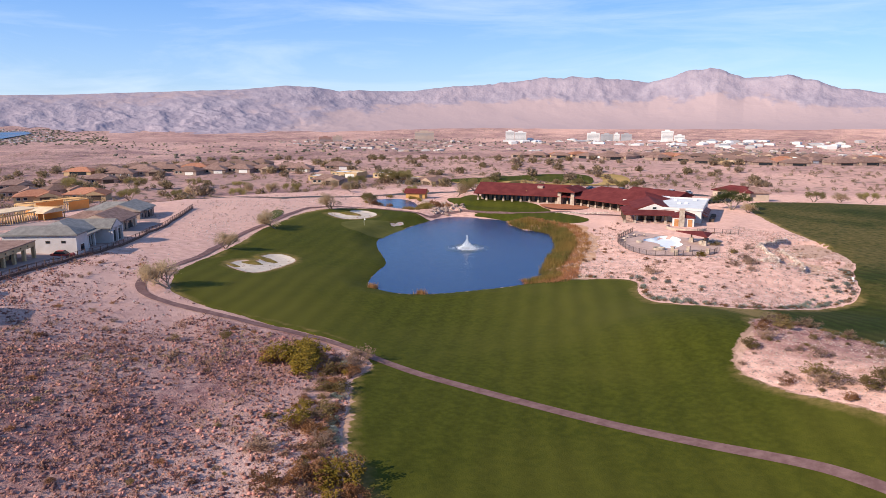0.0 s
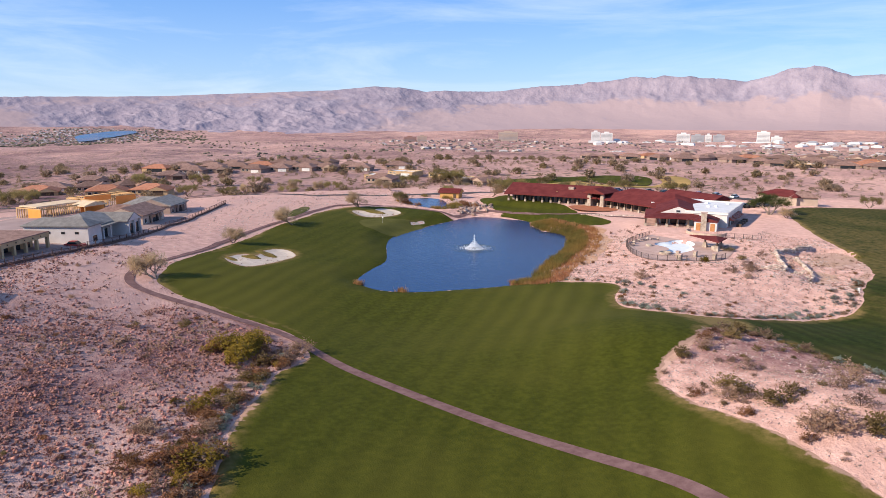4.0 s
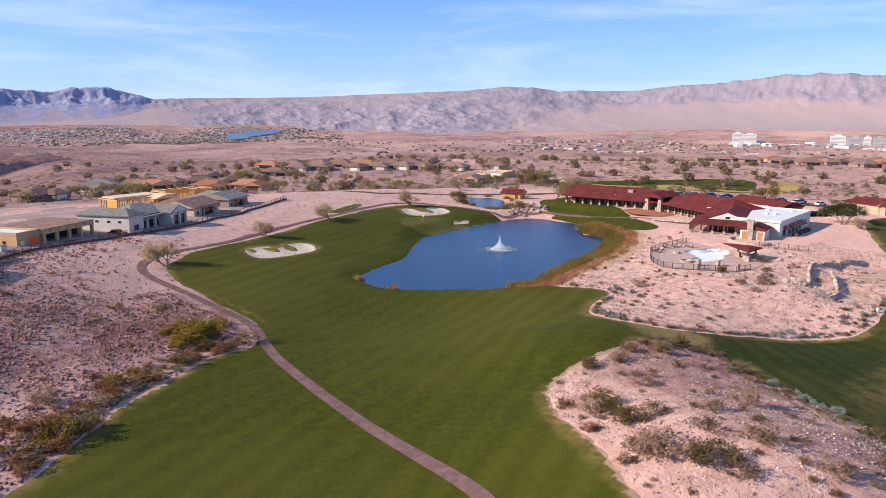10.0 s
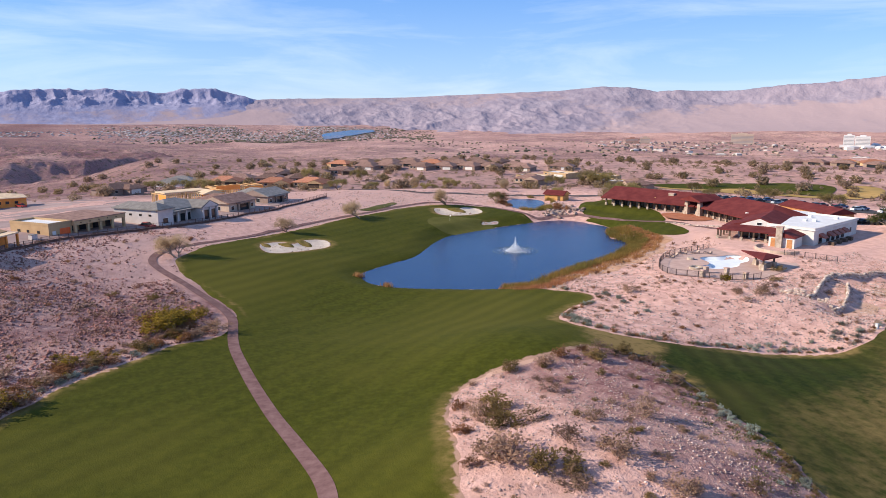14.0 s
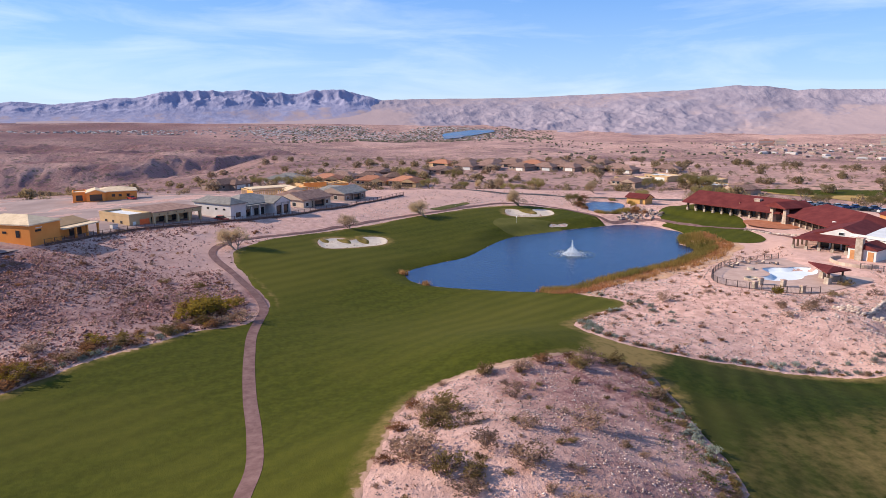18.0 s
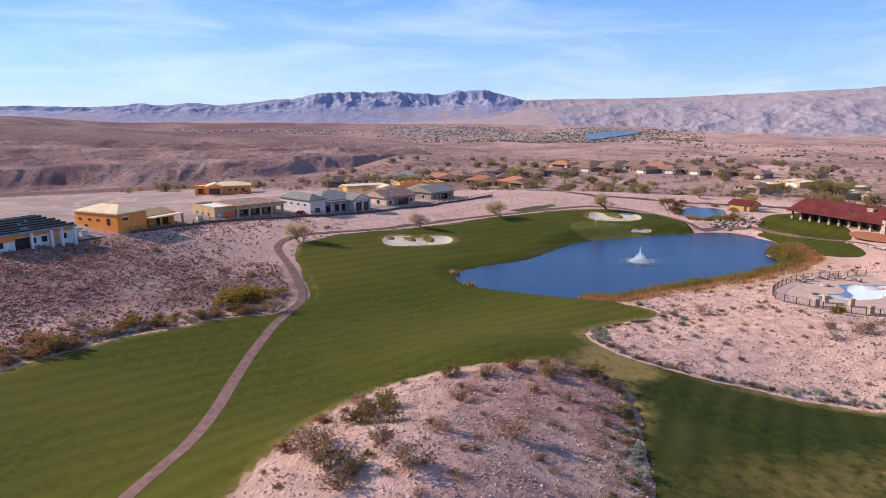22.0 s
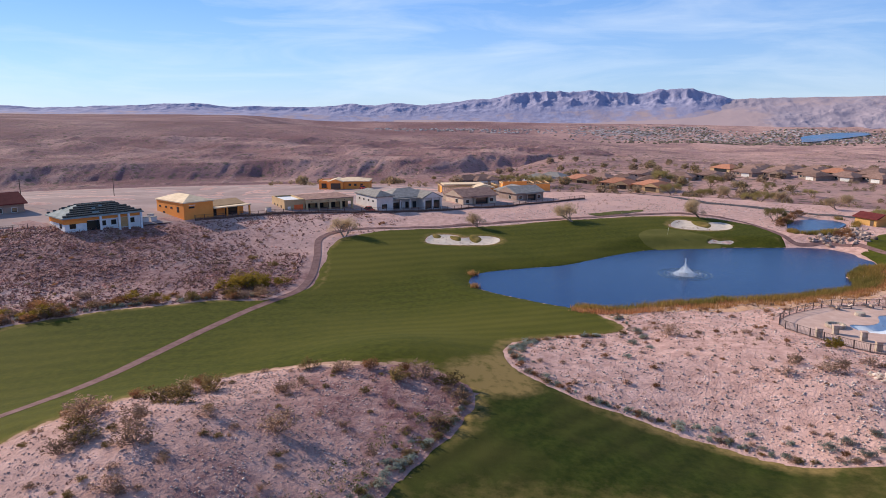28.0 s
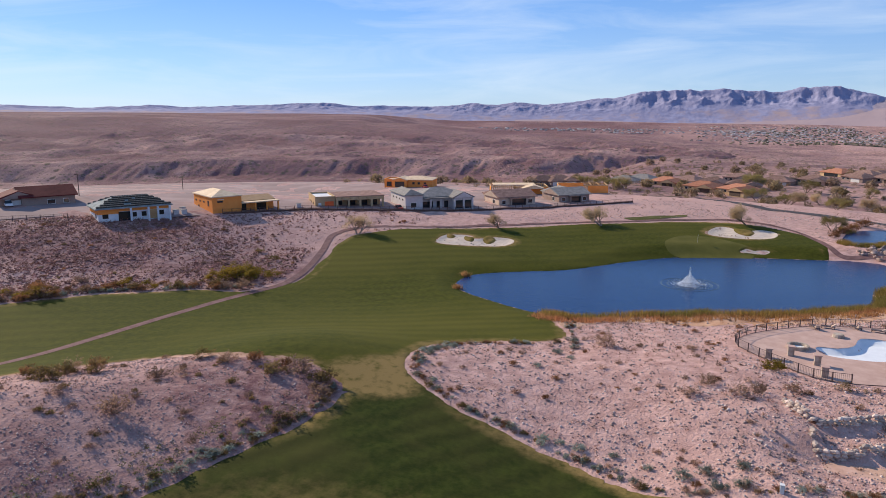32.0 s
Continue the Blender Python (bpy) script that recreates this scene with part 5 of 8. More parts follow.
def wing(origin, angle, length, depth, eave, rise, gable):
    """One arm of the clubhouse: an arcade in front, rooms behind, one big roof over both."""
    m = pose(origin[0], origin[1], 0, 0, 0, angle)

    def put(name, bm, material, label=""):
        bm.transform(m)
        return part(name, bm, material, club, label)
    # wall behind the arcade coloured darker to paint in the arcade's deep shadow
    put("wall", boxed(0.6, 3.4, -1.5, length - 0.4, depth - 0.6, eave), stucco_mauve)
    put("roof", roof_mesh(gable, 0, 0, length, depth, eave - 0.15, rise * 1.25, 1.1, 0.25), tile_red)
    put("arcade_floor", boxed(0, -0.4, -1.2, length, 3.4, 0.06), concrete)
    k = 0.4
    while k < length:
        put("pillar", boxed(k - 0.24, 0.05, 0, k + 0.24, 0.53, eave), dark_wood)
        put("pillar_base", boxed(k - 0.36, -0.07, -0.6, k + 0.36, 0.65, 1.0), stonework)
        k += 3.3
    k = 1.6
    while k + 2.2 < length - 0.6:
        bm = bmesh.new()
        box(bm, k, 3.33, 0.1, k + 2.2, 3.5, 2.4)
        w = put("window", bm, dark_wood)
        bm = bmesh.new()
        box(bm, k + 0.1, 3.3, 0.2, k + 2.1, 3.42, 2.3)
        bm.transform(m)
        part("pane", bm, window_glass, w)
        k += 3.3
    # standing seams of the roof
    return m, put


mw, put_w = wing((-151.5, 217.8), 17, 33, 15.5, 2.75, 2.7, "gable_x")
me_, put_e = wing((-119.5, 228.6), -15.5, 36, 17, 2.75, 3.0, "hip")


def club_piece(name, origin, angle, bm, material, label=""):
    bm.transform(pose(origin[0], origin[1], 0, 0, 0, angle))
    return part(name, bm, material, club, label)


def chimney(x, y, angle, w, d, z0, z1):
    c = club_piece("chimney", (x, y), angle, boxed(-w / 2, -d / 2, z0, w / 2, d / 2, z1), stonework, "ledge stone chimney")
    bm = boxed(-w / 2 - 0.12, -d / 2 - 0.12, z1, w / 2 + 0.12, d / 2 + 0.12, z1 + 0.16)
    bm.transform(pose(x, y, 0, 0, 0, angle))
    part("cap", bm, concrete, c)


chimney(-130.8, 229.2, 17, 1.9, 1.3, 3.0, 5.6)
chimney(-109.7, 233.4, -15.5, 1.9, 1.3, 3.0, 5.6)
# little dormer gables on the arcade roofs
for x, y, a in ((-134.5, 225.5, 17), (-126, 228.4, 17), (-113.6, 232.0, -15.5), (-103.5, 229.2, -15.5)):
    bm = bmesh.new()
    solid(bm, [(-1.1, -0.3, 3.5), (1.1, -0.3, 3.5), (1.1, 2.4, 3.5), (-1.1, 2.4, 3.5)], [(-0.06, -0.3, 4.35), (0.06, -0.3, 4.35), (0.06, 2.4, 4.35), (-0.06, 2.4, 4.35)])
    d = club_piece("dormer", (x, y), a, bm, tile_red)
    bm = bmesh.new()
    solid(bm, [(-0.9, -0.36, 3.55), (0.9, -0.36, 3.55), (0.9, -0.28, 3.55), (-0.9, -0.28, 3.55)], [(-0.05, -0.36, 4.22), (0.05, -0.36, 4.22), (0.05, -0.28, 4.22), (-0.05, -0.28, 4.22)])
    bm.transform(pose(x, y, 0, 0, 0, a))
    part("gable_face", bm, stud, d, "pale timber gable face")
# entrance: two battered stone piers and a timber gable
E0, EA = (-118.6, 226.6), 1
for k in (-2.6, 2.6):
    bm = bmesh.new()
    solid(bm, [(k - 0.85, -0.7, -0.6), (k + 0.85, -0.7, -0.6), (k + 0.85, 0.7, -0.6), (k - 0.85, 0.7, -0.6)], [(k - 0.55, -0.5, 4.7), (k + 0.55, -0.5, 4.7), (k + 0.55, 0.5, 4.7), (k - 0.55, 0.5, 4.7)])
    club_piece("stone_pier", E0, EA, bm, stonework)
club_piece("entrance_roof", E0, EA, roof_mesh("gable_y", -3.9, -1.6, 3.9, 9, 4.7, 1.5, 0.3, 0.2), tile_red)
bm = bmesh.new()
for a, b in (((-3.5, -1.0, 3.65), (3.5, -1.0, 3.65)), ((-3.6, -1.0, 3.75), (0, -1.0, 5.0)), ((3.6, -1.0, 3.75), (0, -1.0, 5.0)), ((0, -1.0, 3.65), (0, -1.0, 4.9)), ((-1.7, -1, 3.65), (0, -1, 4.5)), ((1.7, -1, 3.65), (0, -1, 4.5))):
    tube(bm, (a[0], a[1] - 0.4, a[2] + 1.0), (b[0], b[1] - 0.4, b[2] + 1.0), 0.16, 0.16, 4)
club_piece("timber_truss", E0, EA, bm, stud)
# east wing: gable with porch, small chimney block
CE, CA = (-84.2, 207.2), 28
club_piece("wall", CE, CA, boxed(0, 0, -1.5, 10.5, 20, 3.4), club_white)
club_piece("roof", CE, CA, roof_mesh("gable_y", -0.6, 0.3, 11.2, 22, 3.3, 2.0, 0.5, 0.22), tile_red)
bm = bmesh.new()
solid(bm, [(0, -0.3, 3.3), (10.5, -0.3, 3.3), (10.5, 0.4, 3.3), (0, 0.4, 3.3)], [(5.15, -0.3, 5.25), (5.45, -0.3, 5.25), (5.45, 0.4, 5.25), (5.15, 0.4, 5.25)])
club_piece("gable_wall", CE, CA, bm, club_white)
w = club_piece("window", CE, CA, boxed(4.6, -0.38, 3.6, 5.9, 0.1, 4.4), trim_white)
bm = boxed(4.7, -0.42, 3.7, 5.8, 0.0, 4.3)
bm.transform(pose(*CE, 0, 0, 0, CA))
part("pane", bm, window_glass, w)
bm = bmesh.new()   # skirt roof of the porch
low = [(-4.2, -5.6, 2.4), (11.0, -5.6, 2.4), (11.0, 0.2, 2.4), (-4.2, 0.2, 2.4)]
solid(bm, [(x, y, z) for x, y, z in low], [(-4.2, -5.6, 2.6), (11.0, -5.6, 2.6), (11.0, 0.1, 3.5), (-1.0, 0.1, 3.5)])
club_piece("porch_roof", CE, CA, bm, tile_red)
club_piece("porch_roof", CE, CA, (lambda b: (solid(b, [(-4.2, 0.2, 2.4), (0, 0.2, 2.4), (0, 12, 2.4), (-4.2, 12, 2.4)], [(-4.2, 0.1, 2.6), (0.1, 0.1, 3.5), (0.1, 12, 3.5), (-4.2, 12, 2.6)]), b)[1])(bmesh.new()), tile_red)
club_piece("porch_floor", CE, CA, boxed(-4.3, -5.7, -1.4, 11, 0, 0.05), concrete)
for k in range(6):
    club_piece("pillar", CE, CA, boxed(-4.0 + k * 2.95, -5.4, 0, -3.6 + k * 2.95, -5.0, 2.45), dark_wood)
    club_piece("pillar_base", CE, CA, boxed(-4.15 + k * 2.95, -5.55, -1.0, -3.45 + k * 2.95, -4.85, 0.9), stonework)
for k in range(4):
    club_piece("pillar", CE, CA, boxed(-4.0, -2.4 + k * 3.2, 0, -3.6, -2.0 + k * 3.2, 2.45), dark_wood)
for k in range(4):
    w = club_piece("window", CE, CA, boxed(0.6 + k * 2.5, -0.07, 0.1, 2.7 + k * 2.5, 0.1, 2.2), dark_wood)
    bm = boxed(0.7 + k * 2.5, -0.11, 0.2, 2.6 + k * 2.5, 0.0, 2.1)
    bm.transform(pose(*CE, 0, 0, 0, CA))
    part("pane", bm, window_glass, w)
# chimney block with orange doors
KE = (-71.5, 203.4)
club_piece("wall", KE, CA - 8, boxed(0, 0, -1.5, 6.0, 6, 2.7), club_white)
club_piece("roof", KE, CA - 8, roof_mesh("gable_y", 0, 0, 6.0, 7, 2.6, 1.1, 0.35, 0.15), tile_red)
for a in (0.5, 4.3):
    club_piece("door", KE, CA - 8, boxed(a, -0.08, 0.0, a + 1.2, 0.1, 2.1), orange_door)
chimney(-69.0, 204.0, CA - 8, 1.5, 1.2, -1.0, 5.1)
# round terrace wall
ring = [(-66.5 + 5.4 * math.cos(a), 200.6 + 4.6 * math.sin(a)) for a in np.radians(np.arange(165, 371, 8.0))]
for (x0, y0), (x1, y1) in zip(ring[:-1], ring[1:]):
    n = Vector((y1 - y0, x0 - x1, 0)).normalized() * 0.15
    bm = bmesh.new()
    solid(bm, [(x0 + n.x, y0 + n.y, -1.6), (x1 + n.x, y1 + n.y, -1.6), (x1 - n.x, y1 - n.y, -1.6), (x0 - n.x, y0 - n.y, -1.6)],
          [(x0 + n.x, y0 + n.y, 0.7), (x1 + n.x, y1 + n.y, 0.7), (x1 - n.x, y1 - n.y, 0.7), (x0 - n.x, y0 - n.y, 0.7)])
    part("terrace_wall", bm, stucco_cream, club, "curved cream terrace wall")
# white-roofed rear block with awnings
WB, WA = (-79.4, 206.6), 13.5
rect = (0, 2.5, 14.2, 31)
club_piece("wall", WB, WA, boxed(1.5, 3.5, -1.5, 14.2, 31, 3.75), club_white)
club_piece("roof", WB, WA, boxed(1.2, 3.2, 3.75, 14.5, 31.2, 4.05), roof_white, "white membrane flat roof")
club_piece("roof", WB, WA, boxed(-12, 20, 3.7, 1.3, 36, 4.0), roof_white)
club_piece("wall", WB, WA, boxed(-11.7, 20.2, -1.5, 1.5, 35.8, 3.7), club_white)
for b in ((1.2, 3.2, 14.5, 3.6), (14.1, 3.6, 14.5, 31.2), (1.2, 30.8, 14.1, 31.2)):
    club_piece("parapet", WB, WA, boxed(b[0], b[1], 4.05, b[2], b[3], 4.4), club_white)
for x, y in ((6, 16), (8, 17.2), (4, 24), (10, 26)):
    club_piece("roof_vent", WB, WA, boxed(x, y, 4.05, x + 0.9, y + 0.9, 4.6), roof_white)
for k in range(5):
    y = 6.4 + k * 3.1 + (1.6 if k else 0)
    bm = bmesh.new()
    solid(bm, [(14.25, y, 1.85), (15.9, y, 1.7), (15.9, y + 2.3, 1.7), (14.25, y + 2.3, 1.85)], [(14.25, y, 2.75), (15.9, y, 1.82), (15.9, y + 2.3, 1.82), (14.25, y + 2.3, 2.75)])
    club_piece("awning", WB, WA, bm, awning_mat)
    w = club_piece("window", WB, WA, boxed(14.1, y + 0.2, 0.1, 14.27, y + 2.1, 1.7), dark_wood)
    bm = boxed(14.1, y + 0.3, 0.2, 14.3, y + 2.0, 1.6)
    bm.transform(pose(*WB, 0, 0, 0, WA))
    part("pane", bm, window_glass, w)
for k in range(2):
    w = club_piece("window", WB, WA, boxed(14.1, 23.8 + k * 2.4, 1.2, 14.27, 24.7 + k * 2.4, 2.2), dark_wood)
# dark benches and racks along the wall
for k in range(4):
    club_piece("storage_box", WB, WA, boxed(16.2, 7.5 + k * 3.6, 0, 17.6, 9.0 + k * 3.6, 0.9), dark_wood)
# rear roof strip with an orange gable
club_piece("wall", (-107, 252.5), -16, boxed(0, 0, -1.5, 23, 8, 3.3), orange_door)
club_piece("roof", (-107, 252.5), -16, roof_mesh("gable_x", 0.3, 0, 23, 8, 3.2, 1.5, 0.4, 0.2), tile_red)
# terrace in front of the entrance
terr = [(-126, 220.5), (-121, 216.2), (-116, 215), (-111, 216.6), (-108, 221), (-109.5, 226), (-117, 227.5), (-124, 225)]
ts = smooth(terr)
tagged(sheet("terrace_paving", lambda x, y: inside(ts, x, y), (-128, 213, -106, 229), 1.0, 0.10, red_earth, flat(CLUB_Z)), "red-brown paved terrace before the entrance", "terrace", kind="structure")


def wall_of_stones(name, label, line, rise, courses, size, seed, lean=0.12):
    """A dry-stone wall: every stone a rough block of its own."""
    r = random.Random(seed)
    shapes = []
    for k in range(6):
        bm = bmesh.new()
        bmesh.ops.create_icosphere(bm, subdivisions=1, radius=0.5)
        for v in bm.verts:
            v.co *= r.uniform(0.82, 1.16)
            v.co.x *= 1.25
        me = bpy.data.meshes.new("stone")
        bm.to_mesh(me)
        bm.free()
        me.materials.append(wall_stone)
        shapes.append(me)
    pts = smooth(line, False, 8)
    cum = np.concatenate([[0], np.cumsum(np.hypot(*np.diff(pts, axis=0).T))])
    ob = thing(name, pose(0, 0, 0), label, "stone wall")
    for c in range(courses):
        s = r.uniform(0, size)
        while s < cum[-1]:
            x, y = np.interp(s, cum, pts[:, 0]), np.interp(s, cum, pts[:, 1])
            ahead = np.interp(s + 0.3, cum, pts[:, 0]) - x, np.interp(s + 0.3, cum, pts[:, 1]) - y
            k = size * r.uniform(0.75, 1.35)
            top = np.interp(s / cum[-1], [0, 0.12, 0.9, 1], [0.35, 1, 1, 0.5])
            z = (c + 0.35) * rise / courses
            base = min(height(x + a, y + b) for a, b in ((0, 0), (1, 0), (0.7, -0.7), (0.7, 0.7)))
            if z < rise * top:
                o = new("stone", r.choice(shapes))
                o.parent = ob
                o.matrix_local = pose(x + r.uniform(-0.1, 0.1), y + r.uniform(-0.1, 0.1) + 0, base + z - 0.15, r.uniform(-15, 15), r.uniform(-15, 15), math.degrees(math.atan2(ahead[1], ahead[0])) + r.uniform(-20, 20)) @ Matrix.Diagonal((k, k * 0.95, k * 0.8, 1))
            s += k * 1.02
    return ob


wall_stone = surf("boulder_stone", (0.42, 0.325, 0.275), (0.60, 0.49, 0.42), 0.9, 0.9, 0.4, 4.0, jitter=0.3)
wall_of_stones("stone_retaining_wall", "tall curved retaining wall of piled tan boulders", [(-38.6, 165.5), (-36.4, 166.6), (-34.6, 168.6), (-35.8, 172), (-39.6, 179), (-43.2, 186.4)], 1.6, 4, 0.62, 5)
wall_of_stones("stone_retaining_wall", "long retaining wall of pale boulders behind the sandy bay", [(-43.6, 186.2), (-42.6, 191), (-41.5, 197), (-40, 204)], 2.0, 5, 0.62, 6)
wall_of_stones("stone_retaining_wall", "lower retaining wall of boulders beside the sandy bay", [(-33.6, 168.2), (-31, 167.8), (-29.3, 168.6), (-30.2, 172), (-34.5, 179.5), (-38.6, 185.2)], 1.6, 4, 0.6, 8)
wall_of_stones("stone_edging", "row of pale boulders along the clubhouse terrace", [(-114, 210.5), (-109, 212), (-103, 214.5), (-97, 216)], 0.6, 2, 0.6, 9)

# ---- pool ----
pool_white = surf("white_pool_plaster", (0.72, 0.74, 0.76), (0.80, 0.82, 0.83), 0.5, 0.6, 0.05)
tagged(sheet("pool_deck", lambda x, y: np.minimum(inside(S_DECK, x, y), -inside(S_POOL, x, y)), (-80, 159, -48, 199), 0.8, 0.09, concrete, flat(DECK_Z)), "pinkish concrete pool deck", "pool deck", kind="structure")
tagged(sheet("swimming_pool", lambda x, y: inside(S_POOL, x, y) + 0.15, (-73, 170, -58, 192), 0.5, 0.0, pool_white, lambda x, y: DECK_Z + 0.05 - 0.75 * fade(0.0, 0.7, inside(S_POOL, x, y))), "empty white plaster swimming pool with a curved edge", "swimming pool", kind="structure")
fence_run("pool_fence", "dark iron picket fence round the pool deck", DECK[-1:] + DECK[:10], 1.35, rust, iron, 2.2, 0.0, 10)
fence_run("pool_fence", "dark iron fence beside the clubhouse lane", [(-62, 197), (-57, 199.5), (-51, 203.5)], 1.3, rust, iron, 2.2, 0.0, 8)
pav = thing("pool_pavilion", pose(-57.3, 184, DECK_Z), "small pool pavilion with a pointed maroon roof on stone pillars", "pavilion")
bm = bmesh.new()
tri_low = [(-6.6, 0.8, 2.4), (3.2, -4.1, 2.4), (2.2, 3.1, 2.4)]
solid(bm, tri_low, [(-6.6, 0.8, 2.65), (3.2, -4.1, 2.6), (2.2, 3.1, 2.6)])
tp = [bm.verts.new(p) for p in ((-6.6, 0.8, 2.66), (3.2, -4.1, 2.61), (2.2, 3.1, 2.61), (0.6, 0.1, 3.3))]
for f in ((0, 1, 3), (1, 2, 3), (2, 0, 3)):
    bm.faces.new([tp[i] for i in f])
part("roof", bm, tile_red, pav)
for x, y in ((2.2, -2.6), (1.3, 1.9), (-2.2, 0.4)):
    bm = bmesh.new()
    solid(bm, [(x - 0.7, y - 0.6, -0.4), (x + 0.7, y - 0.6, -0.4), (x + 0.7, y + 0.6, -0.4), (x - 0.7, y + 0.6, -0.4)], [(x - 0.4, y - 0.35, 1.3), (x + 0.4, y - 0.35, 1.3), (x + 0.4, y + 0.35, 1.3), (x - 0.4, y + 0.35, 1.3)])
    part("pillar_base", bm, stonework, pav)
    part("post", boxed(x - 0.15, y - 0.15, 1.3, x + 0.15, y + 0.15, 2.4), dark_wood, pav)
part("counter", boxed(0.4, -1.8, 0.05, 1.2, 2.2, 1.0), stonework, pav)
spa = thing("spa_tub", pose(-62.5, 169.5, DECK_Z + 0.09), "raised round spa tub beside the empty pool", "hot tub")
bm = bmesh.new()
for k in range(16):
    a, b = 2 * math.pi * k / 16, 2 * math.pi * (k + 1) / 16
    solid(bm, [(1.5 * math.cos(a), 1.5 * math.sin(a), 0), (1.5 * math.cos(b), 1.5 * math.sin(b), 0), (1.15 * math.cos(b), 1.15 * math.sin(b), 0), (1.15 * math.cos(a), 1.15 * math.sin(a), 0)],
          [(1.5 * math.cos(a), 1.5 * math.sin(a), .5), (1.5 * math.cos(b), 1.5 * math.sin(b), .5), (1.15 * math.cos(b), 1.15 * math.sin(b), .5), (1.15 * math.cos(a), 1.15 * math.sin(a), .5)])
part("rim", bm, stonework, spa)
part("floor", boxed(-1.05, -1.05, 0.0, 1.05, 1.05, 0.08), pool_white, spa)
fire = thing("fire_pit", pose(-70.2, 175.8, DECK_Z + 0.09), "low round fire pit on the pool deck", "fire pit")
bm = bmesh.new()
bmesh.ops.create_cone(bm, cap_ends=True, segments=14, radius1=0.9, radius2=0.75, depth=0.5, matrix=pose(0, 0, 0.25))
part("bowl", bm, stonework, fire)
for x, y in ((-58.6, 168.2), (-55.8, 171.2), (-56.6, 165.2), (-51.2, 171.5)):
    g = thing("gate_pillar", pose(x, y, DECK_Z), "square stone gate pillar by the pool fence", "pillar", "pool gate pillars")
    part("shaft", boxed(-0.4, -0.4, -0.5, 0.4, 0.4, 1.4), stonework, g)
    part("cap", boxed(-0.5, -0.5, 1.4, 0.5, 0.5, 1.52), concrete, g)
lounger = thing("sun_lounger", pose(-73.8, 173, DECK_Z + 0.09, 0, 0, 20), "folded dark sun loungers piled on the pool deck", "lounger", "stacked sun loungers")
part("frame", boxed(-1.0, -0.35, 0.3, 1.0, 0.35, 0.4), iron, lounger)
posts(lounger, [(-0.9, -0.3), (0.9, -0.3), (0.9, 0.3), (-0.9, 0.3)], 0, 0.3, 0.04, iron, "leg")
bm = bmesh.new()
solid(bm, [(0.4, -0.33, 0.41), (1.0, -0.33, 0.41), (1.0, 0.33, 0.41), (0.4, 0.33, 0.41)], [(0.95, -0.33, 0.8), (1.05, -0.33, 0.8), (1.05, 0.33, 0.8), (0.95, 0.33, 0.8)])
part("backrest", bm, stucco_cream, lounger)
for x, y, a in ((-74.6, 175, 80), (-75.8, 179, 30), (-74.8, 182, 70), (-73.2, 184.5, 10), (-55.5, 186.5, 50)):
    copy_thing(lounger, pose(x, y, DECK_Z + 0.09, 0, 0, a))

# pump house by the upper pond
hut = house("pump_house", "small ochre pump house with a maroon roof above the waterfall rocks", (-184.2, 214.6), 28, -1.7,
            [((0, 0, 7.8, 5.4), 2.6, "gable_x", 1.4, surf("ochre_stucco", (0.50, 0.28, 0.10), (0.58, 0.34, 0.13), 0.5, 0.9, 0.1), tile_red, 0.6)])
door(hut, "s", (0, 0, 7.8, 5.4), 5.6, 6.8, 0, 2.1, dark_wood)
annex = house("cart_barn", "low cream cart barn with a maroon hip roof", (-84, 282), -12, 0.3, [((0, 0, 15, 9), 2.8, "hip", 1.8, stucco_cream, tile_red, 0.6)])
annex2 = house("starter_house", "small white building with a brown roof by the range", (-71.5, 279), 30, 0.2, [((0, 0, 9, 7), 2.8, "hip", 1.8, stucco_cream, tile_brown, 0.6)])
window(annex2, "s", (0, 0, 9, 7), 1, 3, 0.8, 2)
door(annex, "s", (0, 0, 15, 9), 2, 5, 0, 2.3, window_glass, "opening")

# ---- plants and stones ----
def thin(m, share=0.5):
    """Lets light through thin leaves and twigs."""
    t = m.node_tree
    b = t.nodes["Principled BSDF"]
    glow = t.nodes.new("ShaderNodeBsdfTranslucent")
    t.links.new(b.inputs["Base Color"].links[0].from_socket, glow.inputs["Color"])
    mix = node(t, "ShaderNodeMixShader", Fac=share)
    t.links.new(b.outputs["BSDF"], mix.inputs[1])
    t.links.new(glow.outputs["BSDF"], mix.inputs[2])
    t.links.new(mix.outputs["Shader"], t.nodes["Material Output"].inputs["Surface"])
    return m


def leafy(name, leaf, bark):
    return [thin(surf(name, leaf[0], leaf[1], 0.7, 0.9, 0.0, jitter=0.3)), surf(name + "_bark", bark[0], bark[1], 1.0, 0.9, 0.0, jitter=0.2)]


TWIG = ((0.20, 0.135, 0.10), (0.31, 0.22, 0.16))
SHRUBS = {
    "creosote_bush": (leafy("olive_creosote_leaf", ((0.17, 0.118, 0.046), (0.28, 0.195, 0.085)), TWIG), "olive-green creosote bush growing on gravel", 1.15),
    "bare_shrub": (leafy("grey_brown_twig", ((0.25, 0.155, 0.105), (0.38, 0.25, 0.175)), TWIG), "leafless grey-brown desert shrub on stony ground", 0.7),
    "saltbush": (leafy("grey_green_leaf", ((0.22, 0.25, 0.205), (0.36, 0.39, 0.335)), TWIG), "pale grey-green saltbush at the edge of the grass", 1.3),
    "rusty_shrub": (leafy("rusty_seed_head", ((0.22, 0.105, 0.052), (0.35, 0.175, 0.085)), TWIG), "rusty brown dry shrub beside the fairway", 1.2),
    "golden_bush": (leafy("golden_green_leaf", ((0.22, 0.15, 0.024), (0.34, 0.235, 0.045)), TWIG), "golden-green rounded desert bush beside the cart path", 1.4),
}
shrub_meshes = {}


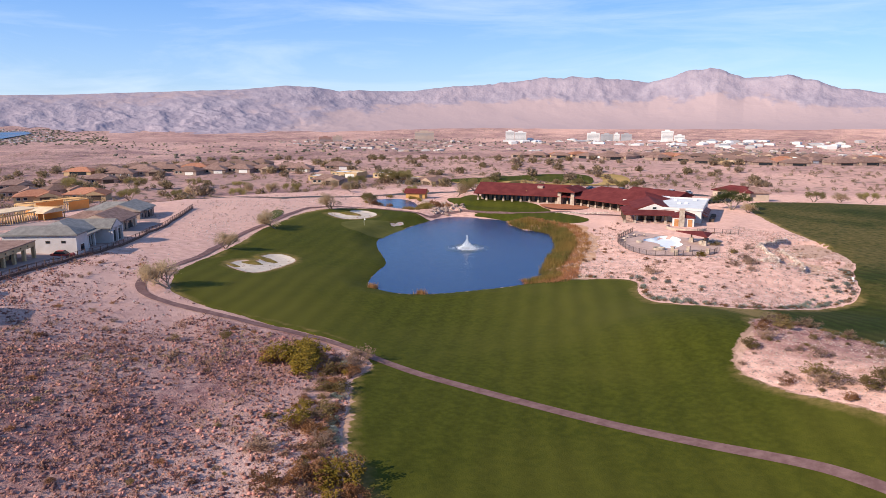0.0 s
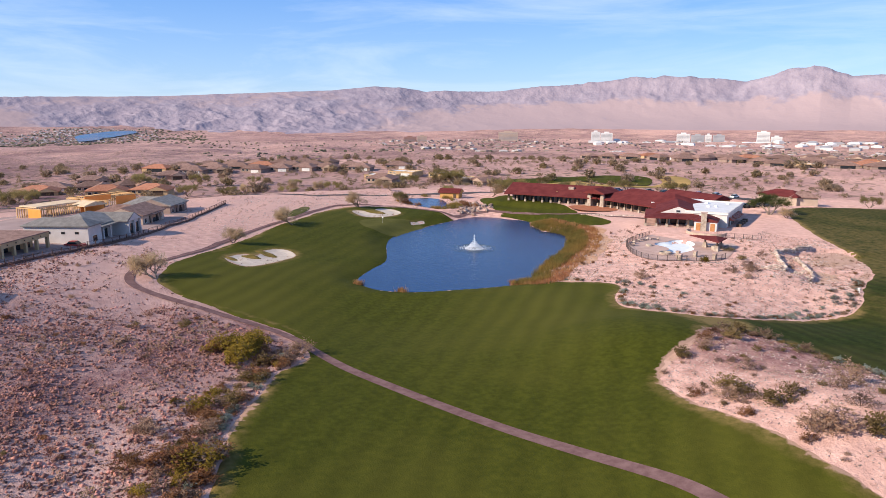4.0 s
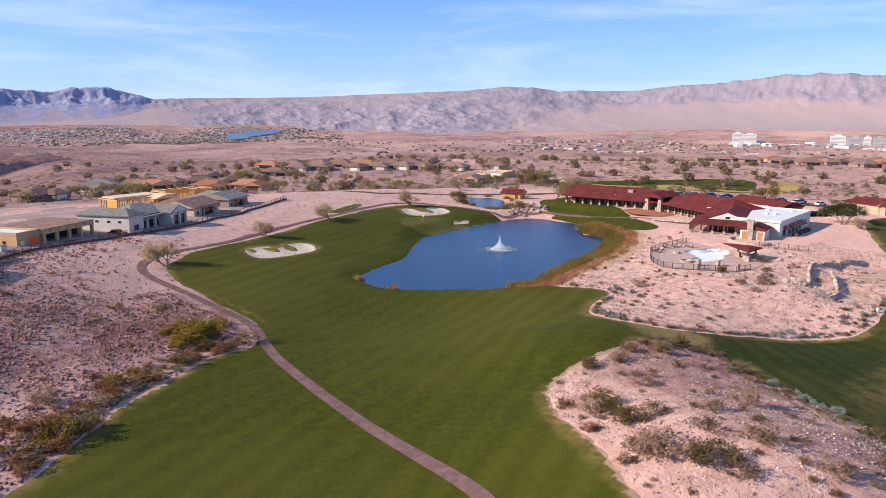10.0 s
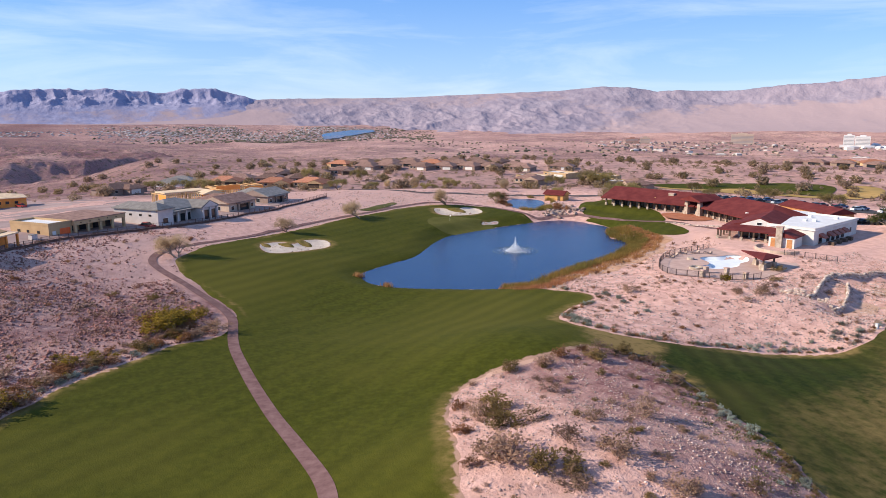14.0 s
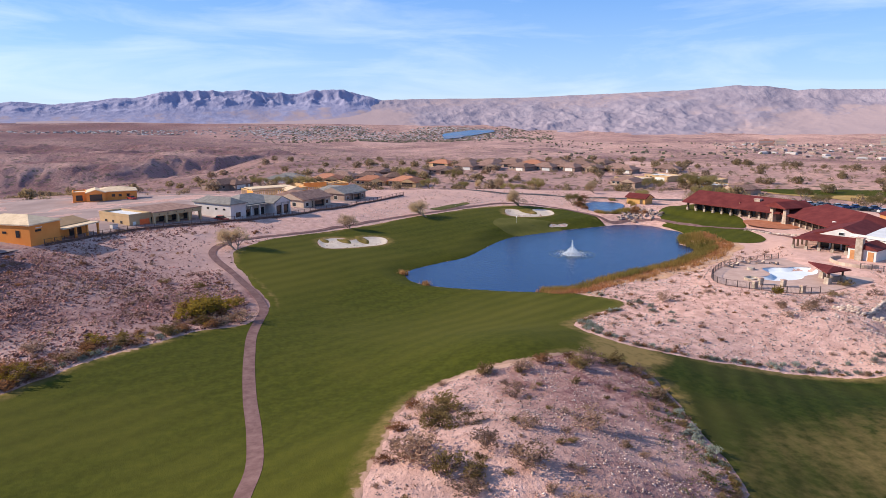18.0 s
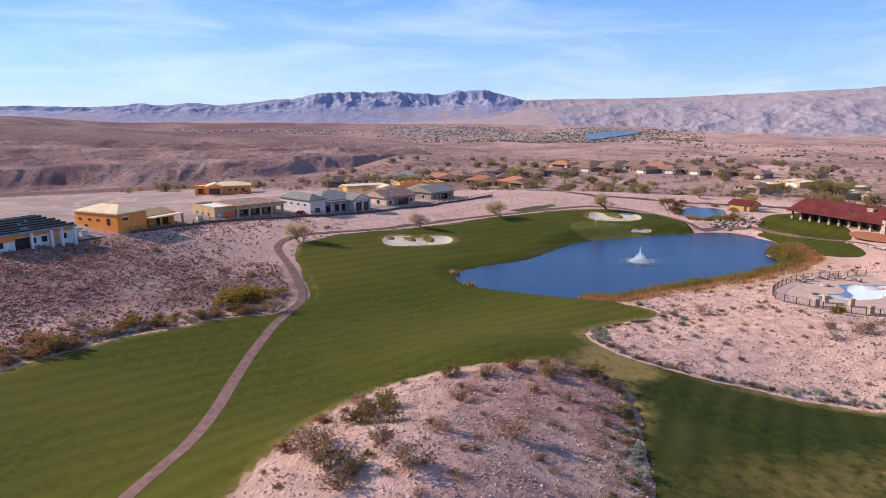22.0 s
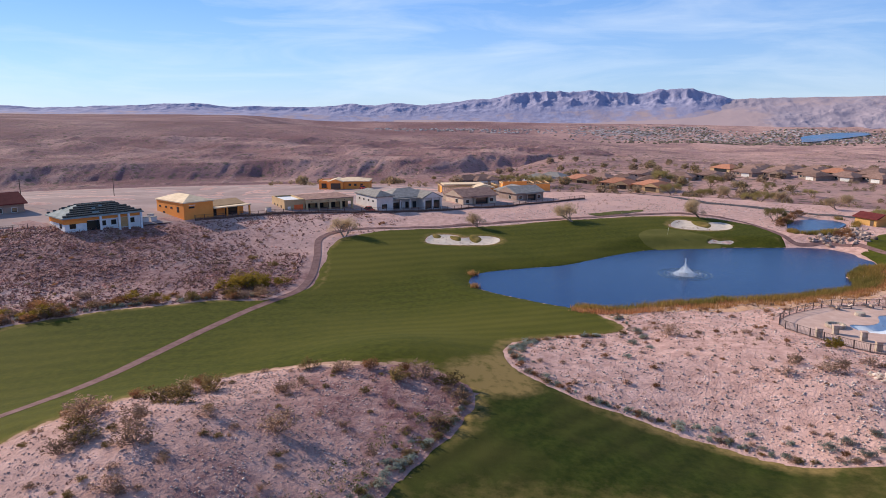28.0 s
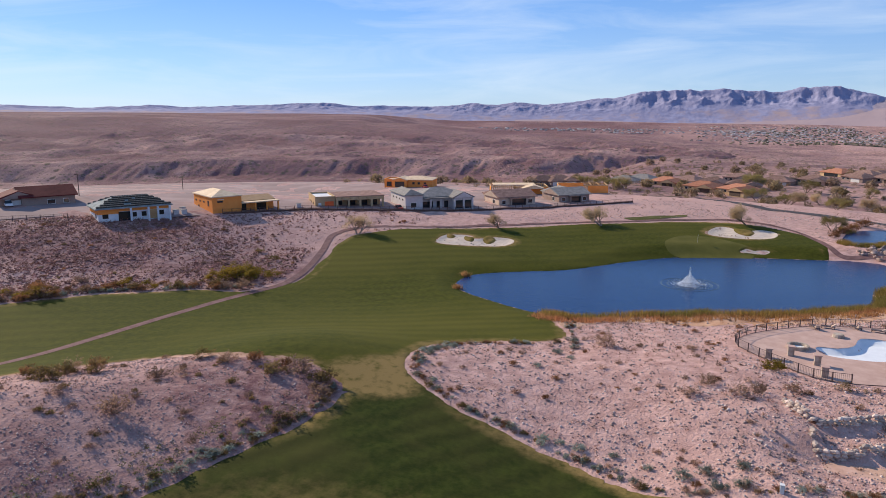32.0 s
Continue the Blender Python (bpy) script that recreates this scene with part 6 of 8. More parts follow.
def shrub_mesh(kind, seed, leaves):
    """A bush 1 m high and about 1.5 m wide: stems fanning from the root, and many small leaf blades with gaps between the clumps."""
    r = random.Random(seed)
    verts, faces, mats = [], [], []

    def blade(c, way, side, long, wide, slot):
        a = len(verts)
        verts.extend([c - side * wide, c + side * wide, c + way * long])
        faces.append((a, a + 1, a + 2))
        mats.append(slot)
    tips = []
    for k in range(26):
        a, lean = r.uniform(0, 2 * math.pi), r.uniform(0.1, 1.15)
        long = r.uniform(0.55, 1.0) * (1.0 if lean < 0.7 else 0.9)
        way = Vector((math.cos(a) * math.sin(lean), math.sin(a) * math.sin(lean), math.cos(lean)))
        side = way.orthogonal().normalized()
        blade(Vector((way.x * 0.05, way.y * 0.05, -0.05)), way, side, long * 1.05, 0.018, 1)
        for j in range(3):
            p = way * long * r.uniform(0.35, 0.9)
            w2 = (way + Vector((r.uniform(-.7, .7), r.uniform(-.7, .7), r.uniform(-.2, .5)))).normalized()
            l2 = r.uniform(0.2, 0.42)
            blade(p, w2, w2.orthogonal().normalized(), l2, 0.011, 1)
            tips.append(p + w2 * l2 * 0.7)
    for k in range(leaves):
        c = r.choice(tips) + Vector((r.gauss(0, .07), r.gauss(0, .07), r.gauss(0, .06)))
        if c.z < 0.03:
            continue
        w = Vector((r.uniform(-1, 1), r.uniform(-1, 1), r.uniform(-0.3, 1))).normalized()
        blade(c, w, w.orthogonal().normalized(), r.uniform(0.07, 0.15), r.uniform(0.02, 0.045), 0)
    me = bpy.data.meshes.new(kind)
    me.from_pydata(verts, [], faces)
    me.polygons.foreach_set("material_index", mats)
    for m in SHRUBS[kind][0]:
        me.materials.append(m)
    return me


for kind, (mats_, label_, fill) in SHRUBS.items():
    shrub_meshes[kind] = [shrub_mesh(kind, 40 + k, int(620 * fill)) for k in range(3)]


def shrub(kind, x, y, size, r):
    ob = new(kind, r.choice(shrub_meshes[kind]))
    ob.matrix_world = pose(x, y, height(x, y) - 0.04, 0, 0, r.uniform(0, 360)) @ Matrix.Diagonal((size * r.uniform(0.95, 1.35), size * r.uniform(0.95, 1.35), size * r.uniform(0.7, 0.95), 1))
    return tagged(ob, SHRUBS[kind][1], "bush", kind.replace("_", " ") + "s")


def off_grass(x, y):
    """Moves a spot that lies on mown grass out on to the gravel."""
    for k in range(10):
        here, dx, dy = (float(green(np.array([x + a]), np.array([y + b]))[0]) for a, b in ((0, 0), (0.5, 0), (0, 0.5)))
        if here < -0.6:
            break
        gx, gy = dx - here, dy - here
        n = math.hypot(gx, gy) + 1e-6
        x, y = x - 0.7 * gx / n, y - 0.7 * gy / n
    return x, y


pr = random.Random(11)
BUSHY = {"golden_bush": 1.45, "creosote_bush": 1.4, "bare_shrub": 1.3, "saltbush": 1.15, "rusty_shrub": 1.3}
# bushes that can be told apart: kind, x, y, height
for kind, spots in (
        ("golden_bush", [(-76.5, 61.5, 2.2), (-74, 63.5, 2.4), (-72, 62, 2.3), (-78.5, 64.5, 1.8), (-75, 66, 2.0), (-70.5, 60, 1.8), (-79, 68, 1.5), (-57.8, 48.7, 1.5), (-44.5, 41.5, 2.0), (-50.9, 165.5, 1.5)]),
        ("creosote_bush", [(-67.6, 63.2, 1.5), (-63, 57.5, 1.3), (-56.8, 51.8, 1.3), (-61.4, 58.3, 1.4), (-12.9, 88.9, 1.7), (-7.3, 86.4, 1.6), (-6.5, 89.1, 1.4), (-22.4, 96.7, 1.2), (-20.8, 108.2, 1.3), (4, 86, 1.4), (-22.2, 114, 1.5), (10.4, 100.1, 1.1), (2.6, 84.1, 1.6), (-10, 87, 1.4), (-53, 183.5, 1.2), (-45.5, 173, 1.1), (-89.7, 61.8, 1.2), (-93.2, 55.4, 1.1)]),
        ("bare_shrub", [(-68.6, 69.2, 2.3), (-66.5, 66, 1.8), (-0.3, 82.8, 2.6), (-2, 81.5, 2.0), (-11.8, 86.4, 1.5), (0.1, 88.3, 1.6), (-3.1, 93.9, 1.3), (-3.8, 100.6, 2.0), (-13.9, 96.8, 1.2), (3.6, 90.6, 1.7), (9.8, 92.5, 1.7), (5.8, 84.9, 1.5), (-21.5, 101, 1.5), (-23, 111, 1.7), (-19, 116, 1.7), (-13, 114.5, 1.3), (-54.5, 143.3, 1.8), (-41, 157.3, 1.3), (-38.6, 161, 1.6), (-37, 155.2, 1.2), (-40, 163, 1.5), (-42, 167, 1.3), (-54.5, 40.3, 1.5), (-51, 46, 1.4), (-43, 44, 1.8), (-44.5, 182, 1.2), (-36, 176, 1.1)]),
        ("rusty_shrub", [(-186, 196, 2.2), (-181, 193, 1.8), (-176, 190.5, 1.6), (-192, 200, 2.6), (-157, 201, 1.7), (-160, 203.5, 1.8), (-154, 203, 1.5), (-170, 189, 1.4), (-163, 205, 1.5)]),
        ("saltbush", [(-25.8, 131.5, 0.7), (-25.2, 135, 0.7), (-24.6, 137.2, 0.8), (-24.1, 140.6, 0.8), (-24.1, 142.5, 0.7), (-23.9, 144.6, 0.8), (-20.6, 155.5, 0.9), (-21.6, 157.5, 1.0), (-23, 161, 0.8), (-19, 158.5, 0.9), (-20, 161, 0.8), (-22, 152, 0.7), (0.2, 114, 0.9), (-9, 114.3, 0.7), (-4, 112.5, 0.8), (-48.5, 137, 0.8), (-46.5, 139.3, 0.7), (-41.3, 136, 0.7), (-52, 139, 0.9), (-55, 138.5, 0.9), (-43.5, 121.8, 0.8), (-41, 121.3, 0.9), (-38.7, 121.5, 0.8), (-36, 121.5, 0.7), (-51.2, 51, 0.9), (-53.5, 52.5, 0.8), (-49, 49.5, 0.8), (-58.5, 57.8, 0.8), (-60.5, 60.5, 0.9), (-46, 45.5, 1.0)]),
        ("rusty_shrub", [(-46.3, 38.5, 1.7), (-48, 36.5, 1.6), (-73, 66, 1.4), (-77, 60, 1.2), (-80, 62, 1.2), (-46.1, 40.6, 1.9), (-45.5, 43.5, 1.6), (-63, 60, 1.2), (-57, 53.5, 1.1), (-52, 47, 1.2), (-41, 40.5, 1.3), (-54.3, 47.8, 1.2), (-41.6, 41.5, 1.2), (-36.5, 38.5, 1.2), (-9, 80.5, 1.0), (-16.5, 84, 1.0), (-24.2, 104, 1.2), (-24.8, 108, 1.0), (-3, 78, 1.1), (-65, 64.5, 1.2)])):
    for x, y, s in spots:
        x, y = off_grass(x, y)
        shrub(kind, x, y, s * BUSHY[kind], pr)


def scatter(count, test, bounds, seed):
    """Places where test(x, y) gives a high chance."""
    g = np.random.RandomState(seed)
    x = g.uniform(bounds[0], bounds[2], count)
    y = g.uniform(bounds[1], bounds[3], count)
    keep = g.rand(count) < test(x, y)
    return x[keep], y[keep]


HILL_BOX, SLOPE_BOX = (-120, 118, -15, 215), (-150, -25, -30, 80)


def bare(x, y):
    """1 on open gravel, 0 on grass, water, paths and paving."""
    clear = np.maximum(green(x, y), np.maximum(inside(S_POND, x, y) + 1, inside(S_DECK, x, y) + 0.8))
    clear = np.maximum(clear, inside(S_CLUB, x, y) + 0.5)
    for s in S_LAWNS:
        clear = np.maximum(clear, inside(s, x, y) + 0.5)
    for s in S_PATHS:
        clear = np.maximum(clear, 2.0 - along(s, x, y))
    clear = np.maximum(clear, inside(LOTS, x, y))
    return (clear < -0.3) * 1.0


def small_shrubs():
    r = random.Random(23)
    total = {"bare_shrub": 0, "creosote_bush": 0, "rusty_shrub": 0, "saltbush": 0}
    x1, y1 = scatter(900, lambda x, y: bare(x, y) * 0.35, (-90, 118, -15, 200), 2)
    x2, y2 = scatter(260, lambda x, y: bare(x, y) * (inside(S_KNOLL, x, y) > 0) * 0.6, (-25, 72, 30, 118), 3)
    x3, y3 = scatter(800, lambda x, y: bare(x, y) * 0.3, SLOPE_BOX, 4)
    for xs, ys, kinds, lo, hi in ((x1, y1, ("bare_shrub", "bare_shrub", "bare_shrub", "rusty_shrub"), 0.35, 0.85), (x2, y2, ("bare_shrub", "bare_shrub", "creosote_bush"), 0.35, 0.9), (x3, y3, ("bare_shrub", "rusty_shrub", "rusty_shrub", "creosote_bush"), 0.35, 0.9)):
        for x, y in zip(xs, ys):
            kind = r.choice(kinds)
            if total[kind] < 230:
                total[kind] += 1
                shrub(kind, x, y, r.uniform(lo, hi), r)


small_shrubs()


def edge_shrubs():
    """The thick belt of mixed bushes where the stony slope meets the fairway."""
    r = random.Random(29)
    line = smooth([(-30, 34), (-39, 40), (-50, 48), (-57, 55), (-63.5, 62.5), (-68, 69)], False, 8)
    for k in range(95):
        x, y = line[r.randrange(len(line))]
        d = abs(r.gauss(0, 3.2)) + 0.7
        x, y = off_grass(x - 0.62 * d + r.uniform(-1, 1), y + 0.35 * d + r.uniform(-1, 1) - d)
        kind = r.choice(("rusty_shrub", "rusty_shrub", "bare_shrub", "bare_shrub", "creosote_bush", "golden_bush")) if d > 1.8 else r.choice(("saltbush", "saltbush", "bare_shrub", "rusty_shrub"))
        shrub(kind, x, y, r.uniform(0.6, 1.5) if kind != "saltbush" else r.uniform(0.6, 1.0), r)


edge_shrubs()


def knoll_foot():
    """Low green and grey weeds along the knoll's foot beside the range."""
    r = random.Random(37)
    line = smooth([(-23, 117), (-15, 117.4), (-8, 115), (-2, 113.5), (5, 111), (10, 108), (20, 103)], False, 8)
    for k in range(150):
        x, y = line[r.randrange(len(line))]
        x, y = off_grass(x + r.uniform(-1, 1), y - abs(r.gauss(0, 1.6)))
        shrub(r.choice(("saltbush", "creosote_bush", "creosote_bush", "bare_shrub")), x, y, r.uniform(0.3, 0.75), r)


knoll_foot()


def hill_foot():
    """Grey-green and brown tufts along the foot of the clubhouse hill."""
    r = random.Random(41)
    line = smooth([(-74, 133), (-60, 136), (-52, 131), (-48, 124), (-42, 120.5), (-36, 120), (-30, 122.5), (-26, 128), (-24, 133), (-22, 140), (-20, 147), (-17, 154), (-18, 162), (-20, 170), (-21, 176)], False, 8)
    for k in range(190):
        x, y = line[r.randrange(len(line))]
        d = abs(r.gauss(0, 1.1))
        x, y = off_grass(x - 0.7 * d + r.uniform(-0.8, 0.8), y + 0.7 * d + r.uniform(-0.8, 0.8))
        kind = r.choice(("saltbush", "saltbush", "bare_shrub", "rusty_shrub", "creosote_bush"))
        shrub(kind, x, y, r.uniform(0.3, 0.85), r)


hill_foot()


def rubble(name, label, x, y, lo, hi, seed, material, power=2.2):
    """Loose stones: rough eight-faced lumps, all in one mesh."""
    g = np.random.RandomState(seed)
    n = len(x)
    z = land(x, y)
    size = lo + (hi - lo) * g.rand(n) ** power
    unit = np.array([(1, 0, 0), (0, 1, 0), (-1, 0, 0), (0, -1, 0), (0.1, 0.1, 0.8), (0, 0, -0.5)], float)
    turn = g.uniform(0, 2 * math.pi, n)
    shape = unit[None] * g.uniform(0.6, 1.35, (n, 6, 1)) + g.uniform(-0.22, 0.22, (n, 6, 3))
    c, s = np.cos(turn)[:, None], np.sin(turn)[:, None]
    vx = (shape[:, :, 0] * c - shape[:, :, 1] * s) * size[:, None] + x[:, None]
    vy = (shape[:, :, 0] * s + shape[:, :, 1] * c) * size[:, None] + y[:, None]
    vz = shape[:, :, 2] * size[:, None] * 0.95 + (z + 0.15 * size)[:, None]
    verts = np.stack([vx, vy, vz], 2).reshape(-1, 3)
    tri = np.array([(0, 1, 4), (1, 2, 4), (2, 3, 4), (3, 0, 4), (1, 0, 5), (2, 1, 5), (3, 2, 5), (0, 3, 5)])
    faces = (tri[None] + (np.arange(n) * 6)[:, None, None]).reshape(-1, 3)
    me = bpy.data.meshes.new(name)
    me.vertices.add(len(verts))
    me.vertices.foreach_set("co", verts.ravel())
    me.loops.add(faces.size)
    me.loops.foreach_set("vertex_index", faces.ravel())
    me.polygons.add(len(faces))
    me.polygons.foreach_set("loop_start", np.arange(0, faces.size, 3))
    me.update(calc_edges=True)
    me.materials.append(material)
    return tagged(new(name, me), label, "stones", kind="stuff")


pale_stone = surf("pale_gravel_stone", (0.30, 0.22, 0.195), (0.56, 0.46, 0.42), 0.5, 0.9, 0.2, 3.0, jitter=0.45, island=True)
dark_stone = surf("varnished_stone", (0.15, 0.056, 0.045), (0.46, 0.212, 0.172), 0.35, 0.8, 0.2, 3.0, jitter=0.5, island=True)


def slope_chance(x, y):
    clumps = np.clip(0.72 + 1.2 * grain(x, y, 9, 3) + 0.6 * grain(x, y, 30, 2), 0, 1)
    return bare(x, y) * clumps * (near_land(x, y) > -2.6) * (1 - 0.6 * fade(-90, -108, x))


sx, sy = scatter(95000, lambda x, y: slope_chance(x, y), (-150, -20, -32, 80), 5)
rubble("slope_rubble", "dark varnished rocks strewn over the slope below the houses", sx, sy, 0.05, 0.36, 6, dark_stone, 3.0)
sx, sy = scatter(60000, lambda x, y: bare(x, y) * np.clip(0.5 + 1.2 * grain(x, y, 12, 3), 0.1, 1), (-90, 118, -15, 215), 7)
rubble("hill_gravel", "pale loose stones scattered over the clubhouse hill", sx, sy, 0.045, 0.24, 8, pale_stone, 3.4)
sx, sy = scatter(62000, lambda x, y: bare(x, y) * (inside(S_KNOLL, x, y) > -1) * np.clip(0.45 + 1.0 * grain(x, y, 10, 3), 0.1, 1), (-26, 70, 30, 119), 9)
rubble("knoll_gravel", "grey and pale stones scattered over the desert knoll", sx, sy, 0.025, 0.17, 10, surf("grey_knoll_stone", (0.33, 0.235, 0.205), (0.56, 0.42, 0.375), 0.5, 0.9, 0.2, 3.0, jitter=0.4, island=True), 4.0)
sx, sy = scatter(36000, lambda x, y: bare(x, y) * np.clip(0.35 + 1.2 * grain(x, y, 14, 3), 0.05, 1), (-215, 60, -105, 215), 12)
rubble("verge_gravel", "scattered stones on the sandy verge beside the fairway", sx, sy, 0.05, 0.26, 13, pale_stone, 3.0)


# trees
def limb(bm, p, way, long, r, depth, rnd, tips):
    q = p + way * long
    tube(bm, p, q, r, r * 0.62, 5)
    if depth == 0:
        tips.append((q, way))
        return
    for k in range(3 if depth > 1 else 4):
        w = (way + Vector((rnd.uniform(-0.85, 0.85), rnd.uniform(-0.85, 0.85), rnd.uniform(-0.15, 0.45)))).normalized()
        limb(bm, p.lerp(q, rnd.uniform(0.65, 1.0)), w, long * rnd.uniform(0.55, 0.8), r * 0.55, depth - 1, rnd, tips)


bark = surf("mesquite_bark", (0.22, 0.16, 0.12), (0.33, 0.25, 0.195), 1.5, 0.9, 0.3)


def tree_model(name, label, seed, leaf_mat, leaves, spread, tall, group):
    """Tapered trunk, forking limbs, and a crown of fine twigs and small leaf blades about 5 m high."""
    rnd = random.Random(seed)
    ob = thing(name, pose(0, 0, 0), label, "tree", group)
    bm, tips = bmesh.new(), []
    for k in range(3):
        a = rnd.uniform(0, 6.28)
        limb(bm, Vector((0, 0, -0.3)), Vector((math.cos(a) * spread, math.sin(a) * spread, 1)).normalized(), tall * rnd.uniform(0.36, 0.45), 0.16, 3, rnd, tips)
    part("trunk", bm, bark, ob)
    verts, faces, mats = [], [], []
    for q, w in tips:
        for j in range(leaves):
            c = q + Vector((rnd.gauss(0, .34), rnd.gauss(0, .34), rnd.gauss(0.05, .28)))
            d = (w + Vector((rnd.uniform(-1, 1), rnd.uniform(-1, 1), rnd.uniform(-0.6, 0.8)))).normalized()
            s = d.orthogonal().normalized() * rnd.uniform(0.025, 0.06)
            a = len(verts)
            verts.extend([c - s, c + s, c + d * rnd.uniform(0.16, 0.4)])
            faces.append((a, a + 1, a + 2))
    mesh_object("crown", verts, faces, leaf_mat, ob)
    return ob


leaf_bare = thin(surf("bare_twigs", (0.44, 0.32, 0.19), (0.58, 0.43, 0.27), 0.7, 0.9, 0.0, jitter=0.2))
leaf_olive = thin(surf("olive_tree_leaf", (0.22, 0.18, 0.07), (0.34, 0.27, 0.115), 0.5, 0.9, 0.0, jitter=0.3))
leaf_green = thin(surf("dark_tree_leaf", (0.075, 0.085, 0.03), (0.14, 0.145, 0.05), 0.5, 0.9, 0.0, jitter=0.3))
models = {
    "bare": tree_model("mesquite_tree", "nearly leafless mesquite tree with thin brown twigs", 5, leaf_bare, 28, 1.25, 4.7, "mesquite trees"),
    "olive": tree_model("palo_verde_tree", "olive-green desert tree with a loose airy crown", 8, leaf_olive, 36, 0.9, 4.8, "palo verde trees"),
    "green": tree_model("dark_green_tree", "dense dark green rounded tree", 9, leaf_green, 60, 0.55, 5.0, "dark green trees"),
}
used_models = set()


def tree(kind, x, y, size, r):
    m = pose(x, y, height(x, y), 0, 0, r.uniform(0, 360)) @ Matrix.Diagonal((1, 1, 1, 1))
    if kind not in used_models:
        used_models.add(kind)
        ob = models[kind]
        ob.matrix_world = m
    else:
        ob = copy_thing(models[kind], m)
    size *= 1.35 if kind != "bare" else 1.5
    ob.scale = (size, size, size * r.uniform(0.85, 1.05))
    return ob


tr = random.Random(31)
for kind, x, y, s in (("bare", -117, 69.6, 1.0), ("bare", -144, 100.5, 0.75), ("bare", -158, 127.8, 1.05), ("bare", -177, 167.4, 1.05), ("olive", -181, 190, 0.8), ("olive", -190, 224, 1.0), ("bare", -172, 232, 1.0), ("olive", -166, 240, 1.3),
                     ("green", -67, 247.5, 1.3), ("olive", -51, 298, 0.8), ("bare", -44, 312, 0.8), ("olive", -35, 318, 0.8), ("bare", -61, 246, 0.7), ("olive", -20, 322, 0.8),
                     ("olive", -236, 199, 0.8), ("olive", -336, 248, 0.9), ("olive", -360, 232, 1.0), ("bare", -366, 220, 0.9), ("olive", -376, 205, 1.4), ("olive", -390, 179, 1.6), ("olive", -290, 318, 2.0), ("olive", -281, 324, 1.8), ("olive", -293, 297, 1.3), ("olive", -275, 318, 1.5),
                     ("bare", -250, 185, 0.9), ("bare", -265, 215, 0.9), ("olive", -282, 205, 0.9), ("olive", -300, 222, 0.8), ("bare", -245, 230, 0.9), ("olive", -310, 190, 1.1), ("bare", -318, 205, 0.9), ("olive", -330, 178, 1.2), ("bare", -222, 222, 0.8),
                     ("olive", -352, 108, 1.3), ("olive", -362, 98, 1.4), ("bare", -372, 110, 1.3), ("olive", -380, 88, 1.2), ("olive", -205, 330, 1.0), ("olive", -225, 338, 1.0), ("olive", -150, 300, 1.1), ("olive", -135, 322, 1.1)):
    tree(kind, x, y, s, tr)


# reeds round the pond's far bank
def reeds(name, label, x, y, tall, seed, material):
    g = np.random.RandomState(seed)
    z = land(x, y)
    n = len(x)
    k = 9
    lean = g.normal(0, 0.28, (n, k, 2))
    root = np.stack([np.repeat(x[:, None], k, 1) + g.normal(0, .3, (n, k)), np.repeat(y[:, None], k, 1) + g.normal(0, .3, (n, k)), np.repeat(z[:, None] - 0.05, k, 1)], 2)
    h = tall * g.uniform(0.55, 1.1, (n, k))
    tip = root + np.stack([lean[:, :, 0] * h, lean[:, :, 1] * h, h], 2)
    a = g.uniform(0, 2 * math.pi, (n, k))
    w = np.stack([np.cos(a), np.sin(a), np.zeros_like(a)], 2) * g.uniform(0.03, 0.075, (n, k, 1))
    verts = np.stack([root - w, root + w, tip], 2).reshape(-1, 3)
    ob = mesh_object(name, verts, np.arange(len(verts)).reshape(-1, 3).tolist(), material)
    return tagged(ob, label, "reeds", kind="stuff")


reed_green = thin(surf("green_reed", (0.15, 0.13, 0.035), (0.27, 0.21, 0.065), 0.5, 0.9, 0.0, None, (0.32, 0.20, 0.06), 0.12, jitter=0.3, island=True))
reed_tan = thin(surf("dry_orange_reed", (0.34, 0.17, 0.065), (0.52, 0.30, 0.13), 0.5, 0.9, 0.0, None, (0.46, 0.20, 0.10), 0.15, jitter=0.3, island=True))
BANK = smooth([(-75, 133), (-79.5, 142), (-84, 154), (-89, 167), (-95, 178), (-103, 187.5), (-112, 190.5), (-118, 194)], False, 5)


def bank_side(x, y, a, b):
    d = along(BANK, x, y)
    out = inside(S_POND, x, y) < 0.6
    return ((d > a) & (d < b) & out) * np.clip(0.75 + grain(x, y, 4, 2), 0, 1)


rx, ry = scatter(26000, lambda x, y: bank_side(x, y, 0.0, 4.2), (-125, 128, -68, 200), 14)
reeds("reed_bed", "olive and green reeds along the pond bank", rx, ry, 1.5, 15, reed_green)
rx, ry = scatter(22000, lambda x, y: bank_side(x, y, 2.8, 8.0) * 0.75, (-125, 128, -64, 200), 16)
reeds("dry_reeds", "dry orange and straw-coloured reeds behind the pond bank", rx, ry, 0.9, 17, reed_tan)
for x, y in ((-100, 105.4), (-88.6, 107.6), (-76.4, 132.2), (-74.6, 135), (-78, 130.6)):
    g = np.random.RandomState(int(abs(x * 10)))
    ob = reeds("reed_clump", "small tan reed clump standing at the pond's edge", x + g.normal(0, .45, 26), y + g.normal(0, .45, 26), 1.25, int(abs(y)), reed_tan)
